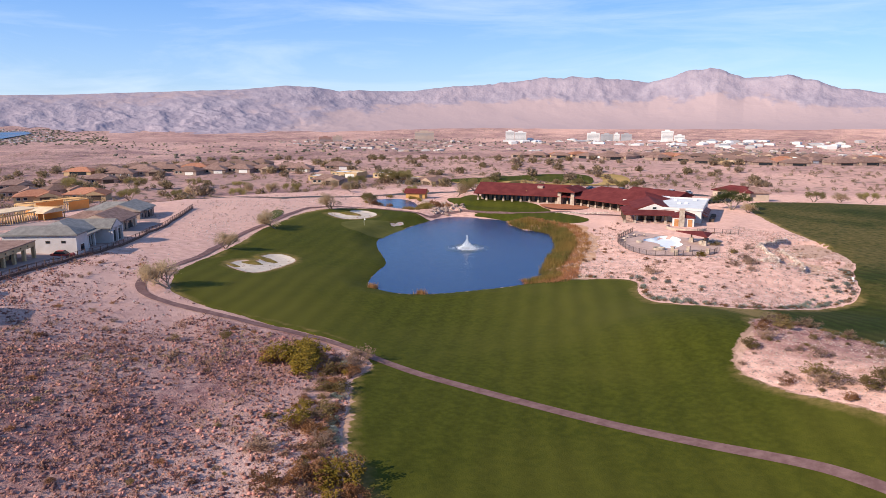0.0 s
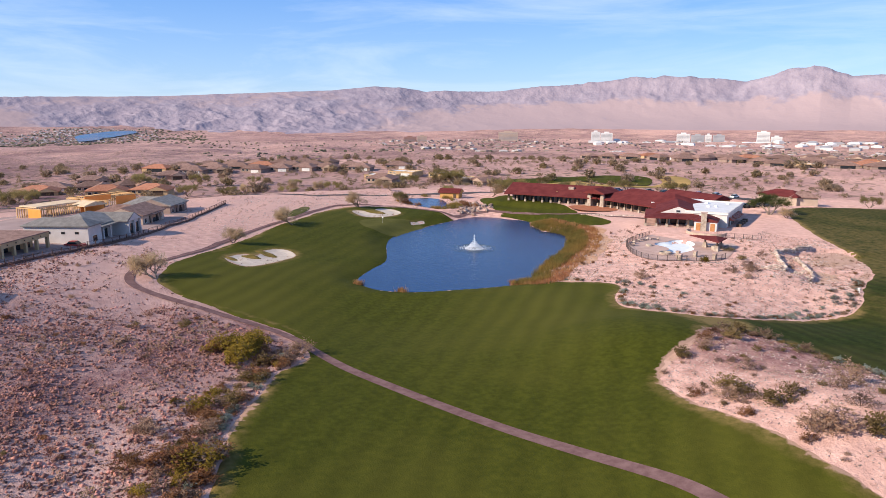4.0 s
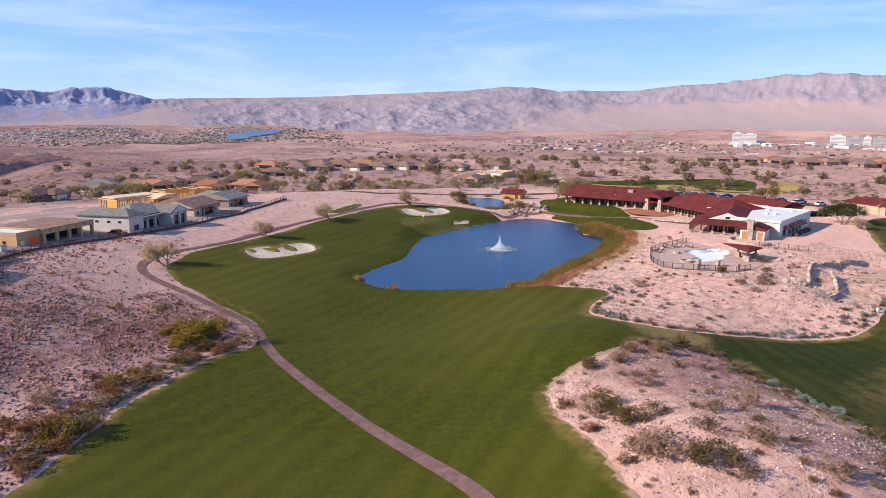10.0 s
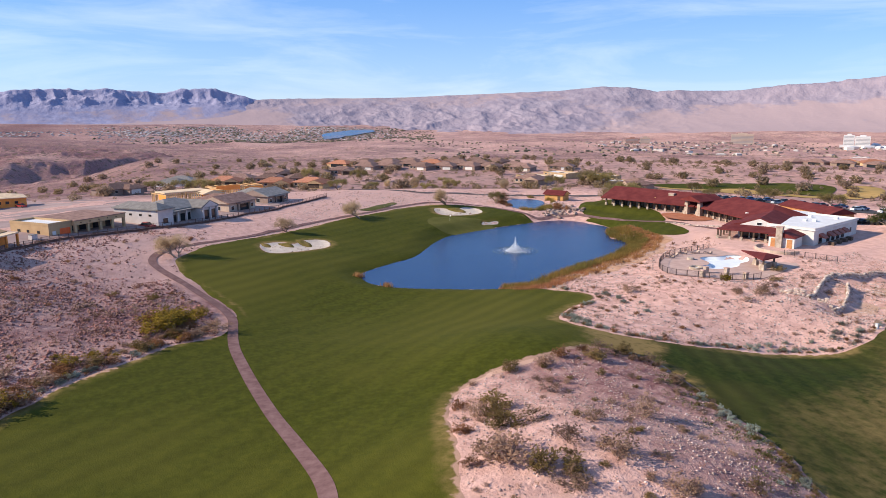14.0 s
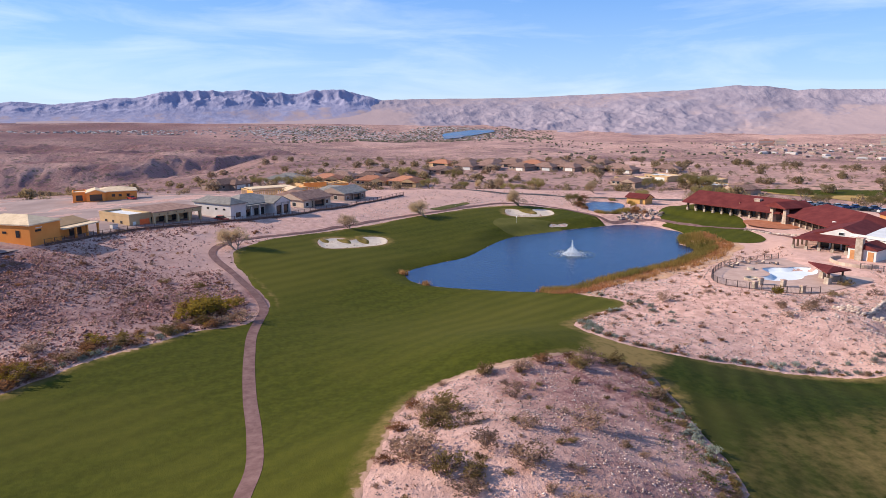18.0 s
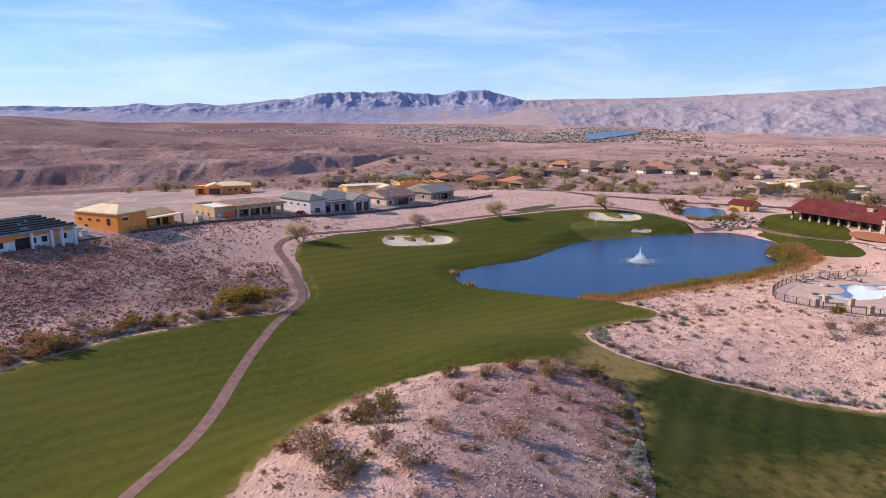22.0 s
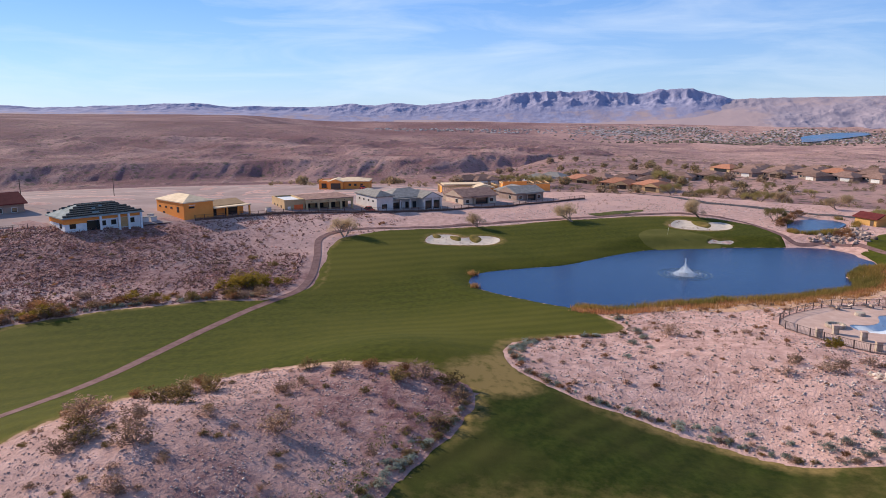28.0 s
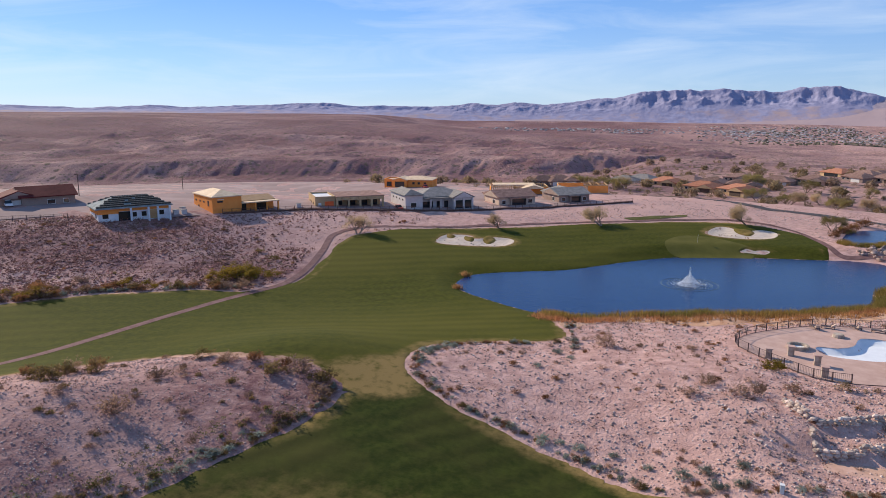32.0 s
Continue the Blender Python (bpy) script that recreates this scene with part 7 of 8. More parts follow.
# grass clumps round the upper pond and the rocks of the waterfall
rx, ry = scatter(6000, lambda x, y: ((inside(S_UPPER, x, y) < 0.3) & (inside(S_UPPER, x, y) > -4) & (grain(x, y, 9, 2) > 0.0)) * 1.0, (-196, 184, -154, 217), 18)
reeds("pond_margin_reeds", "dark olive reeds round the small upper pond", rx, ry, 1.3, 19, reed_green)
fall_stone = surf("waterfall_boulder", (0.27, 0.185, 0.15), (0.46, 0.34, 0.285), 0.8, 0.9, 0.4, 3.0, jitter=0.35)
boulder_mesh = []
br = random.Random(77)
for k in range(5):
    bm = bmesh.new()
    bmesh.ops.create_icosphere(bm, subdivisions=2, radius=0.5)
    for v in bm.verts:
        v.co += v.co.normalized() * 0.3 * noise.noise(v.co * 2.3 + Vector((k * 7, 0, 0)))
        v.co.z *= 0.75
    me = bpy.data.meshes.new("boulder")
    bm.to_mesh(me)
    bm.free()
    me.materials.append(fall_stone)
    boulder_mesh.append(me)
for k in range(150):
    if k < 95:
        u = br.random()
        x, y = -171 + 23 * u + br.gauss(0, 1.6), 209.5 - 6.5 * u + br.gauss(0, 2.0)
    else:
        x, y = -154 + br.gauss(0, 3.0), 197.5 + br.gauss(0, 2.6)
    if float(inside(S_POND, np.array([x]), np.array([y]))[0]) > 0.3 or float(inside(S_UPPER, np.array([x]), np.array([y]))[0]) > -0.3:
        continue
    ob = new("boulder", br.choice(boulder_mesh))
    s = br.uniform(0.5, 1.9)
    ob.matrix_world = pose(x, y, height(x, y) + 0.1 * s, br.uniform(-20, 20), br.uniform(-20, 20), br.uniform(0, 360)) @ Matrix.Diagonal((s, s * br.uniform(0.7, 1.1), s, 1))
    tagged(ob, "pinkish tan boulder of the waterfall between the ponds", "boulder", "waterfall boulders")

# bare orange soil behind the reeds
tagged(sheet("reed_bank_soil", lambda x, y: np.minimum(np.minimum(5.2 + 5 * grain(x, y, 9, 3) - np.abs(along(BANK, x, y) - 5.5), -inside(S_POND, x, y) - 1.0), np.minimum(-green(x, y) - 0.3, -inside(S_DECK, x, y) - 0.5)), (-128, 128, -60, 202), 1.0, 0.03, surf("orange_bank_soil", (0.46, 0.24, 0.13), (0.60, 0.37, 0.24), 0.4, 0.95, 0.4, 3.0, (0.52, 0.34, 0.25), 0.12)), "orange-tan soil between the reeds and the hill", "bank", kind="structure")

LOT = smooth([(-176, 262), (-140, 272), (-92, 276), (-88, 290), (-120, 300), (-182, 284)])
# ---- suburbs, towns and hotels ----
def home_variant(walls, roofing, kind, w, d, label):
    ob = house("suburban_house", label, (0, 0), 0, 0, [((0, 0, w, d), 2.6, "hip" if kind < 2 else "flat", 2.6, walls, roofing, 0.6), ((w * 0.55, -4.5, w + 1.5, d * 0.6), 2.5, ("gable_y", "hip", "flat")[kind], 2.0, walls, roofing, 0.6)], "suburban houses")
    door(ob, "s", (w * 0.55, -4.5, w + 1.5, d * 0.6), 1.2, w * 0.45 - 0.6, 0, 2.3, garage_white if kind else dark_wood, "garage_door")
    for a in (1.2, 4.2):
        window(ob, "s", (0, 0, w, d), a, a + 1.8, 0.8, 2.2)
    for a in (2, 6.5):
        window(ob, "e", (0, 0, w, d), a, a + 1.6, 0.8, 2.2)
    # dark panel on the rear wall paints in the patio's shade
    door(ob, "n", (0, 0, w, d), 3, w - 4, 0, 2.4, window_glass, "patio_shade_panel")
    return ob


homes = [home_variant(surf("brown_tan_stucco", (0.33, 0.235, 0.18), (0.42, 0.305, 0.24), 0.4, 0.9, 0.15, 8.0), tile_brown, 0, 17, 12, "brown-tan stucco house with a brown tiled roof"), home_variant(stucco_tan, tile_terra, 0, 19, 13, "tan house with a terracotta tiled roof"),
         home_variant(stucco_mauve, tile_brown, 1, 17, 12, "brown stucco house with a brown hip roof"), home_variant(stucco_white, tile_grey, 1, 18, 12, "white house with a grey tiled hip roof"), home_variant(stucco_tan, roof_white, 2, 20, 13, "flat-roofed tan desert house")]
placed = set()


def home(k, x, y, angle):
    m = pose(x, y, height(x, y) + 0.1, 0, 0, angle)
    if k not in placed:
        placed.add(k)
        homes[k].matrix_world = m
        return homes[k]
    return copy_thing(homes[k], m)


hr = random.Random(5)
for k, x, y, a in ((1, -372, 142, 60), (1, -360, 160, 45), (0, -388, 165, 80), (2, -345, 62, 120), (2, -376, 64, 110), (3, -470, 101, 60), (2, -430, 134, 70), (0, -450, 164, 70), (2, -427, 185, 60), (0, -432, 205, 60), (4, -338, 300, 20), (4, -345, 326, 25), (0, -322, 288, 30),
                   (4, -296, 326, 10), (4, -318, 338, 15), (2, -386, 359, 40), (0, -275, 331, 0), (2, -395, 330, 40), (1, -410, 120, 70), (0, -405, 148, 60), (3, -440, 92, 50)):
    home(k, x, y, a + hr.uniform(-10, 10))
for row in range(3):
    for k in range(7):
        home(hr.choice((0, 2, 2, 0, 1)), -462 + k * 9.5 - row * 34 + hr.uniform(-3, 3), 236 + k * 16 + row * 12 + hr.uniform(-3, 3), 40 + hr.uniform(-15, 15) + 180 * (row % 2))
for row in range(4):
    for k in range(14):
        x = -372 + k * 23 + row * 9 + hr.uniform(-6, 6)
        home(hr.choice((0, 2, 2, 0, 2, 1)), x, 616 + k * 5 + row * 42 - 26 * math.exp(-((k - 9) / 3.0) ** 2) + hr.uniform(-4, 4), -165 + hr.uniform(-45, 45) + (180 if row % 2 else 0))
for k in range(4):
    home(hr.choice((1, 4, 0, 2)), -180 + k * 22, 598 + k * 5 + hr.uniform(-4, 4), -160 + hr.uniform(-12, 12))

# empty graded lots
tagged(sheet("graded_lots", lambda x, y: inside(LOTS, x, y) + 2.5 * grain(x, y, 18, 2), (-330, -240, -40, 116), 2.5, 0.12, caliche, lambda x, y: land(x, y, False)), "pale graded building lots behind the houses", "lots", kind="structure")
# greens of another hole beyond the car park
FAR_GREEN = smooth([(-272, 350), (-268, 372), (-250, 404), (-236, 432), (-215, 437), (-198, 414), (-190, 390), (-205, 384), (-228, 388), (-246, 358)])
tagged(sheet("far_fairway", lambda x, y: inside(FAR_GREEN, x, y), (-275, 345, -185, 440), 2.5, 0.3, grass_mat), "distant green fairway beyond the car park", "fairway", kind="structure")
FAR_DRY = smooth([(-262, 348), (-250, 362), (-230, 384), (-205, 380), (-186, 386), (-192, 416), (-212, 444), (-196, 452), (-176, 420), (-172, 385), (-200, 366), (-236, 352)])
tagged(sheet("dry_rough", lambda x, y: np.minimum(inside(FAR_DRY, x, y), -inside(FAR_GREEN, x, y)), (-266, 345, -168, 456), 2.5, 0.25, straw), "straw-coloured rough round the distant fairway", "rough", kind="structure")

# hotels across the river: bearings of both ends, foot, top
hotel_white = surf("white_hotel_wall", (0.60, 0.58, 0.57), (0.70, 0.68, 0.67), 0.02, 0.8, 0.0)
hotel_band = surf("hotel_window_band", (0.22, 0.22, 0.24), (0.30, 0.30, 0.32), 0.05, 0.4, 0.0)
hotel_grey = surf("grey_hotel_wall", (0.30, 0.29, 0.31), (0.40, 0.39, 0.41), 0.02, 0.8, 0.0)
hotel_tan = surf("tan_hotel_wall", (0.42, 0.31, 0.25), (0.50, 0.38, 0.31), 0.02, 0.8, 0.0)
hotel_red = surf("red_hotel_wall", (0.32, 0.17, 0.13), (0.40, 0.22, 0.17), 0.02, 0.8, 0.0)
for b0, b1, foot, top, mat, word in ((48.87, 47.9, -112, -82, hotel_red, "red-brown"), (47.8, 47.03, -112, -78, hotel_tan, "tan"), (41.22, 39.65, -109, -61, hotel_tan, "tan"), (33.84, 33.16, -104, -58.8, hotel_white, "white"), (33.12, 32.19, -104, -63, hotel_white, "white"), (27.36, 26.37, -110, -64.5, hotel_white, "white"),
                                     (26.3, 25.33, -106, -70, hotel_grey, "grey"), (25.29, 24.83, -106, -67.5, hotel_white, "white"), (24.72, 23.89, -104, -69, hotel_grey, "grey"), (21.67, 20.77, -102, -54, hotel_white, "white"), (20.7, 19.93, -101, -72, hotel_white, "white")):
    mid, wide = (b0 + b1) / 2, math.radians(b0 - b1) * 3050
    ob = thing("hotel_tower", pose(HOME[0] - 3050 * math.sin(radians(mid)), HOME[1] + 3050 * math.cos(radians(mid)), foot, 0, 0, mid), "tall " + word + " hotel block across the river valley", "hotel", "riverside hotels")
    tall = top - foot
    part("tower", boxed(-wide / 2, -9, -15, wide / 2, 9, tall), mat, ob)
    part("roof_house", boxed(-wide * 0.2, -5, tall, wide * 0.2, 5, tall + 5), mat, ob)
    part("podium", boxed(-wide * 0.8, -14, -15, wide * 0.8, 14, 8), hotel_tan if mat is hotel_red else hotel_white, ob)
    for f in range(2, int(tall / 5)):
        part("window_band", boxed(-wide / 2 + 2, -9.4, f * 5, wide / 2 - 2, -9.0, f * 5 + 1.6), hotel_band, ob)


# small far houses and trees, too many to count
def specks(name, label, x, y, lo, hi, tall, seed, material):
    g = np.random.RandomState(seed)
    n = len(x)
    z = land(x, y)
    w, d, h, a = g.uniform(lo, hi, n), g.uniform(lo, hi, n) * 0.8, tall * g.uniform(0.7, 1.4, n), g.uniform(0, 3.14, n)
    corners = np.array([(-.5, -.5, -.6), (.5, -.5, -.6), (.5, .5, -.6), (-.5, .5, -.6), (-.5, -.5, .7), (.5, -.5, .7), (.5, .5, .7), (-.5, .5, .7), (-.3, 0, 1.0), (.3, 0, 1.0)])
    lx, ly = corners[None, :, 0] * w[:, None], corners[None, :, 1] * d[:, None]
    c, s = np.cos(a)[:, None], np.sin(a)[:, None]
    verts = np.stack([lx * c - ly * s + x[:, None], lx * s + ly * c + y[:, None], corners[None, :, 2] * h[:, None] + z[:, None]], 2).reshape(-1, 3)
    shape = [(0, 1, 5, 4), (1, 2, 6, 5), (2, 3, 7, 6), (3, 0, 4, 7), (4, 5, 9, 8), (6, 7, 8, 9), (5, 6, 9), (7, 4, 8)]
    faces = [tuple(i * 10 + k for k in f) for i in range(n) for f in shape]
    return tagged(mesh_object(name, verts, faces, material), label, "town", kind="stuff")


def many_coloured(name, colours):
    m = bpy.data.materials.new(name)
    m.use_nodes = True
    t = m.node_tree
    b = t.nodes["Principled BSDF"]
    b.inputs["Roughness"].default_value = 0.9
    geo = t.nodes.new("ShaderNodeNewGeometry")
    r = t.nodes.new("ShaderNodeValToRGB")
    r.color_ramp.interpolation = 'CONSTANT'
    for k, c in enumerate(colours):
        e = r.color_ramp.elements[k] if k < 2 else r.color_ramp.elements.new(k / len(colours))
        e.position, e.color = k / len(colours), (*c, 1)
    t.links.new(geo.outputs["Random Per Island"], r.inputs["Fac"])
    t.links.new(r.outputs["Color"], b.inputs["Base Color"])
    return m


town_mat = many_coloured("town_house_paints", [(0.54, 0.51, 0.50), (0.30, 0.23, 0.21), (0.40, 0.32, 0.29), (0.46, 0.42, 0.41), (0.26, 0.19, 0.17), (0.24, 0.23, 0.24), (0.34, 0.26, 0.23), (0.44, 0.41, 0.41)])
plain_mat = many_coloured("plain_house_paints", [(0.30, 0.21, 0.18), (0.24, 0.16, 0.14), (0.40, 0.31, 0.28), (0.33, 0.24, 0.20), (0.20, 0.14, 0.12), (0.52, 0.47, 0.44), (0.28, 0.20, 0.17), (0.36, 0.27, 0.23)])
green_mat = many_coloured("town_tree_greens", [(0.09, 0.085, 0.05), (0.15, 0.125, 0.075), (0.13, 0.105, 0.08), (0.19, 0.15, 0.10)])


def polar(count, b0, b1, r0, r1, seed, clump):
    g = np.random.RandomState(seed)
    b, r = np.radians(g.uniform(b0, b1, count)), np.sqrt(g.uniform(r0 ** 2, r1 ** 2, count))
    x, y = HOME[0] - r * np.sin(b), HOME[1] + r * np.cos(b)
    keep = grain(x, y, clump, 3) > g.uniform(-0.35, 0.2, count)
    return x[keep], y[keep]


tx, ty = polar(4400, 66, 94, 3230, 3950, 40, 300)
keep = np.random.RandomState(39).rand(len(tx)) < fade(93, 76, bearing(tx, ty)[1]) * fade(66, 71, bearing(tx, ty)[1])
tx, ty = tx[keep], ty[keep]
specks("valley_town", "pale houses of a far town spread along the river", tx, ty, 6, 10, 2.8, 41, town_mat)
far_x, far_y = polar(900, 82, 109, 3500, 3720, 55, 260)
specks("valley_rim_town", "thin line of pale houses beyond the mesa", far_x, far_y, 7, 13, 3.2, 56, town_mat)
tx, ty = polar(2600, 64, 94, 3000, 3950, 42, 300)
keep = np.random.RandomState(38).rand(len(tx)) < fade(92, 76, bearing(tx, ty)[1])
tx, ty = tx[keep], ty[keep]
specks("valley_town_trees", "dark tree tops among the far town's houses", tx, ty, 6, 12, 3.5, 43, green_mat)
tx, ty = polar(1500, 2, 52, 1200, 3200, 44, 450)
specks("plain_town", "houses and sheds scattered over the far plain", tx, ty, 8, 17, 4, 45, plain_mat)
tx, ty = polar(1800, 0, 66, 1000, 3300, 46, 350)
specks("plain_trees", "dark shrubs and tree tops over the far plain", tx, ty, 3, 7, 2.6, 47, green_mat)
tx, ty = polar(200, 8, 34, 2600, 3150, 48, 5000)
specks("riverside_blocks", "white commercial blocks by the hotels", tx, ty, 18, 45, 9, 49, many_coloured("commercial_paints", [(0.72, 0.70, 0.70), (0.60, 0.58, 0.57), (0.40, 0.38, 0.38), (0.66, 0.62, 0.60)]))


def puffs(name, label, x, y, lo, hi, blades, seed, material):
    """Far bushes and tree tops: loose heaps of small leaf blades with gaps between them."""
    g = np.random.RandomState(seed)
    n = len(x)
    size = g.uniform(lo, hi, n)
    z = land(x, y)
    c = g.normal(0, 1, (n, blades, 3))
    c /= np.linalg.norm(c, axis=2, keepdims=True) + 1e-6
    c *= g.uniform(0.45, 1.0, (n, blades, 1)) * size[:, None, None] * np.array([0.62, 0.62, 0.42])
    c += np.stack([x, y, z + 0.36 * size], 1)[:, None, :]
    leaf = g.normal(0, 0.095, (n, blades, 3, 3)) * size[:, None, None, None]
    verts = (c[:, :, None, :] + leaf).reshape(-1, 3)
    return tagged(mesh_object(name, verts, np.arange(len(verts)).reshape(-1, 3).tolist(), material), label, "bushes", kind="stuff")


bush_mat = thin(surf("desert_bush_leaf", (0.22, 0.16, 0.085), (0.36, 0.265, 0.15), 0.05, 0.9, 0.0, None, (0.31, 0.22, 0.16), 0.02, jitter=0.35, island=True))
tx, ty = polar(1300, 20, 108, 320, 700, 50, 120)
puffs("suburb_garden_shrubs", "olive and tan garden shrubs between suburban houses", tx, ty, 1.3, 3.4, 80, 51, bush_mat)
tx, ty = polar(270, 20, 105, 340, 700, 60, 160)
puffs("suburb_trees", "loose olive and straw-coloured desert trees among the houses", tx, ty, 4.0, 7.0, 220, 61, bush_mat)
tx, ty = polar(900, -8, 62, 310, 560, 62, 60)
keep = (inside(FAR_GREEN, tx, ty) < -2) & (inside(FAR_DRY, tx, ty) < -1) & (inside(S_CLUB, tx, ty) < -4) & (inside(LOT, tx, ty) < -2)
puffs("slope_shrubs", "grey-brown shrubs dotting the desert slope behind the clubhouse", tx[keep], ty[keep], 1.2, 3.2, 60, 63, bush_mat)
brush_mat = surf("low_brush_twig", (0.21, 0.098, 0.072), (0.36, 0.185, 0.135), 0.4, 0.9, 0.0, None, (0.25, 0.17, 0.10), 0.1, jitter=0.3, island=True)
bx, by = scatter(13000, lambda x, y: slope_chance(x, y) * 0.75, (-150, -20, -34, 78), 70)
puffs("slope_brush", "low reddish-brown brush covering the stony slope", bx, by, 0.35, 1.15, 22, 71, brush_mat)
bx, by = scatter(4400, lambda x, y: bare(x, y) * np.clip(0.5 + 1.2 * grain(x, y, 14, 3), 0, 1), (-90, 118, -15, 215), 72)
puffs("hill_brush", "low grey-brown brush dotting the clubhouse hill", bx, by, 0.25, 0.8, 16, 73, brush_mat)
bx, by = scatter(900, lambda x, y: bare(x, y) * (inside(S_KNOLL, x, y) > 0), (-25, 72, 40, 118), 74)
puffs("knoll_brush", "low dry brush dotting the desert knoll", bx, by, 0.2, 0.7, 16, 75, brush_mat)
weed_mat = thin(surf("low_green_weed_leaf", (0.075, 0.090, 0.022), (0.15, 0.155, 0.05), 0.6, 0.9, 0.0, None, (0.19, 0.15, 0.07), 0.3, jitter=0.3, island=True))
FOOT = smooth([(-24, 113), (-22.5, 116), (-15, 116.4), (-8, 114), (-2, 112.5), (5, 110), (10, 107), (22, 101)], False, 6)
bx, by = scatter(5200, lambda x, y: bare(x, y) * fade(6.5, 0.5, along(FOOT, x, y)) * np.clip(0.35 + 1.4 * grain(x, y, 6, 3), 0, 1), (-27, 96, 24, 118), 78)
puffs("knoll_weeds", "low green weeds along the shaded foot of the knoll", bx, by, 0.2, 0.75, 18, 79, weed_mat)
bx, by = scatter(2600, lambda x, y: bare(x, y) * np.clip(0.35 + 1.3 * grain(x, y, 16, 3), 0, 1), (-225, 60, -105, 225), 76)
puffs("verge_brush", "low dry brush on the sandy ground below the terrace fence", bx, by, 0.3, 1.0, 18, 77, brush_mat)
tx, ty = polar(5200, 0, 100, 560, 1700, 64, 220)
puffs("valley_scrub", "dark scrub scattered over the falling desert", tx, ty, 1.2, 3.2, 16, 65, bush_mat)
RIVER = smooth([(-3070, 1030), (-3180, 1060), (-3330, 1100), (-3420, 1190), (-3520, 1370), (-3440, 1420), (-3340, 1330), (-3240, 1200), (-3130, 1130)])
tagged(sheet("river", lambda x, y: inside(RIVER, x, y), (-3560, 1000, -3040, 1460), 25, 5.0, river_water), "blue bend of the river in the valley", "river", kind="structure")

# ---- verges, green, fountain, cars and other small things ----
sandy = surf("sandy_edge_soil", (0.47, 0.285, 0.215), (0.62, 0.395, 0.315), 0.5, 0.95, 0.5, 3.0, (0.50, 0.315, 0.215), 0.1, detail=9.0)


def verge(x, y):
    g = green(x, y)
    w = -2.3 + 1.6 * grain(x, y, 14, 3) + 2.9 * fade(-12, -22, x) * fade(112, 100, y) * fade(70, 85, y) * (x > -30)
    return np.minimum(np.minimum(w + g, 0.5 - g), np.minimum(-inside(S_POND, x, y) - 0.2, -np.max([inside(s, x, y) + 0.5 for s in S_BUNKERS], 0)))


tagged(sheet("sandy_verge", verge, (-184, 30, 60, 215), 0.9, 0.018, sandy), "tan sandy soil along the edge of the grass", "verge", kind="structure")
GREEN = smooth([(-137.5, 152), (-141, 147), (-148, 146), (-155, 150), (-156, 157), (-152, 164), (-147, 168), (-140, 165), (-137, 158)])
tagged(sheet("putting_green", lambda x, y: np.minimum(inside(GREEN, x, y), -inside(S_BUNKERS[2], x, y) - 0.5), (-160, 140, -130, 175), 1.0, 0.10, surf("putting_green_turf", (0.085, 0.082, 0.018), (0.115, 0.105, 0.026), 0.2, 0.95, 0.2, 6.0)), "smooth olive putting green", "putting green", kind="structure")
flag = thing("flagstick", pose(-149, 154, height(-149, 154)), "thin flagstick with a small pale flag on the green", "flag")
bm = bmesh.new()
tube(bm, (0, 0, -0.1), (0, 0, 2.2), 0.03, 0.02, 6)
part("stick", bm, trim_white, flag)
part("pennant", boxed(0.02, -0.01, 1.75, 0.55, 0.01, 2.15), trim_white, flag)
# grassy tongues that break the bunkers' back edges
for pts in ([(-130.6, 95), (-129.8, 97.8), (-126.6, 98.2), (-127.4, 96)], [(-133.2, 100.2), (-131.6, 103.4), (-127.2, 102.8), (-129, 100.6)], [(-130, 90.4), (-129.6, 92.6), (-127.2, 92.4), (-127.6, 90.8)], [(-169.8, 163.4), (-168.6, 168.6), (-163, 167.4), (-164.4, 164.6)]):
    t = smooth(pts)
    tagged(sheet("grass_tongue", lambda x, y, t=t: inside(t, x, y), (t[:, 0].min() - 1, t[:, 1].min() - 1, t[:, 0].max() + 1, t[:, 1].max() + 1), 0.4, 0.03, dry_grass, lambda x, y, t=t: land(x, y) + 0.28 * fade(-0.1, 0.8, inside(t, x, y))), "golden dry grass tongue in a bunker", "grass", "bunker grass tongues", "structure")
SIDE = smooth([(-172, 132), (-176, 138), (-184, 148), (-182, 150), (-175, 144), (-170, 136)])
tagged(sheet("side_lawn", lambda x, y: inside(SIDE, x, y), (-188, 128, -166, 154), 1.0, 0.10, surf("olive_rough_turf", (0.07, 0.07, 0.02), (0.12, 0.11, 0.04), 0.4, 0.95, 0.3)), "small olive strip of grass beyond the path", "lawn", kind="structure")

# fountain
spray_mat = surf("white_water_spray", (0.78, 0.82, 0.86), (0.9, 0.92, 0.94), 1.0, 0.4, 0.0)
fountain = thing("fountain", pose(-109.8, 153.3, WATER), "white fountain spraying up from the middle of the pond", "fountain")
bm = bmesh.new()
bmesh.ops.create_cone(bm, cap_ends=True, segments=12, radius1=0.5, radius2=0.35, depth=0.4, matrix=pose(0, 0, 0.1))
part("float", bm, iron, fountain)
g = np.random.RandomState(60)


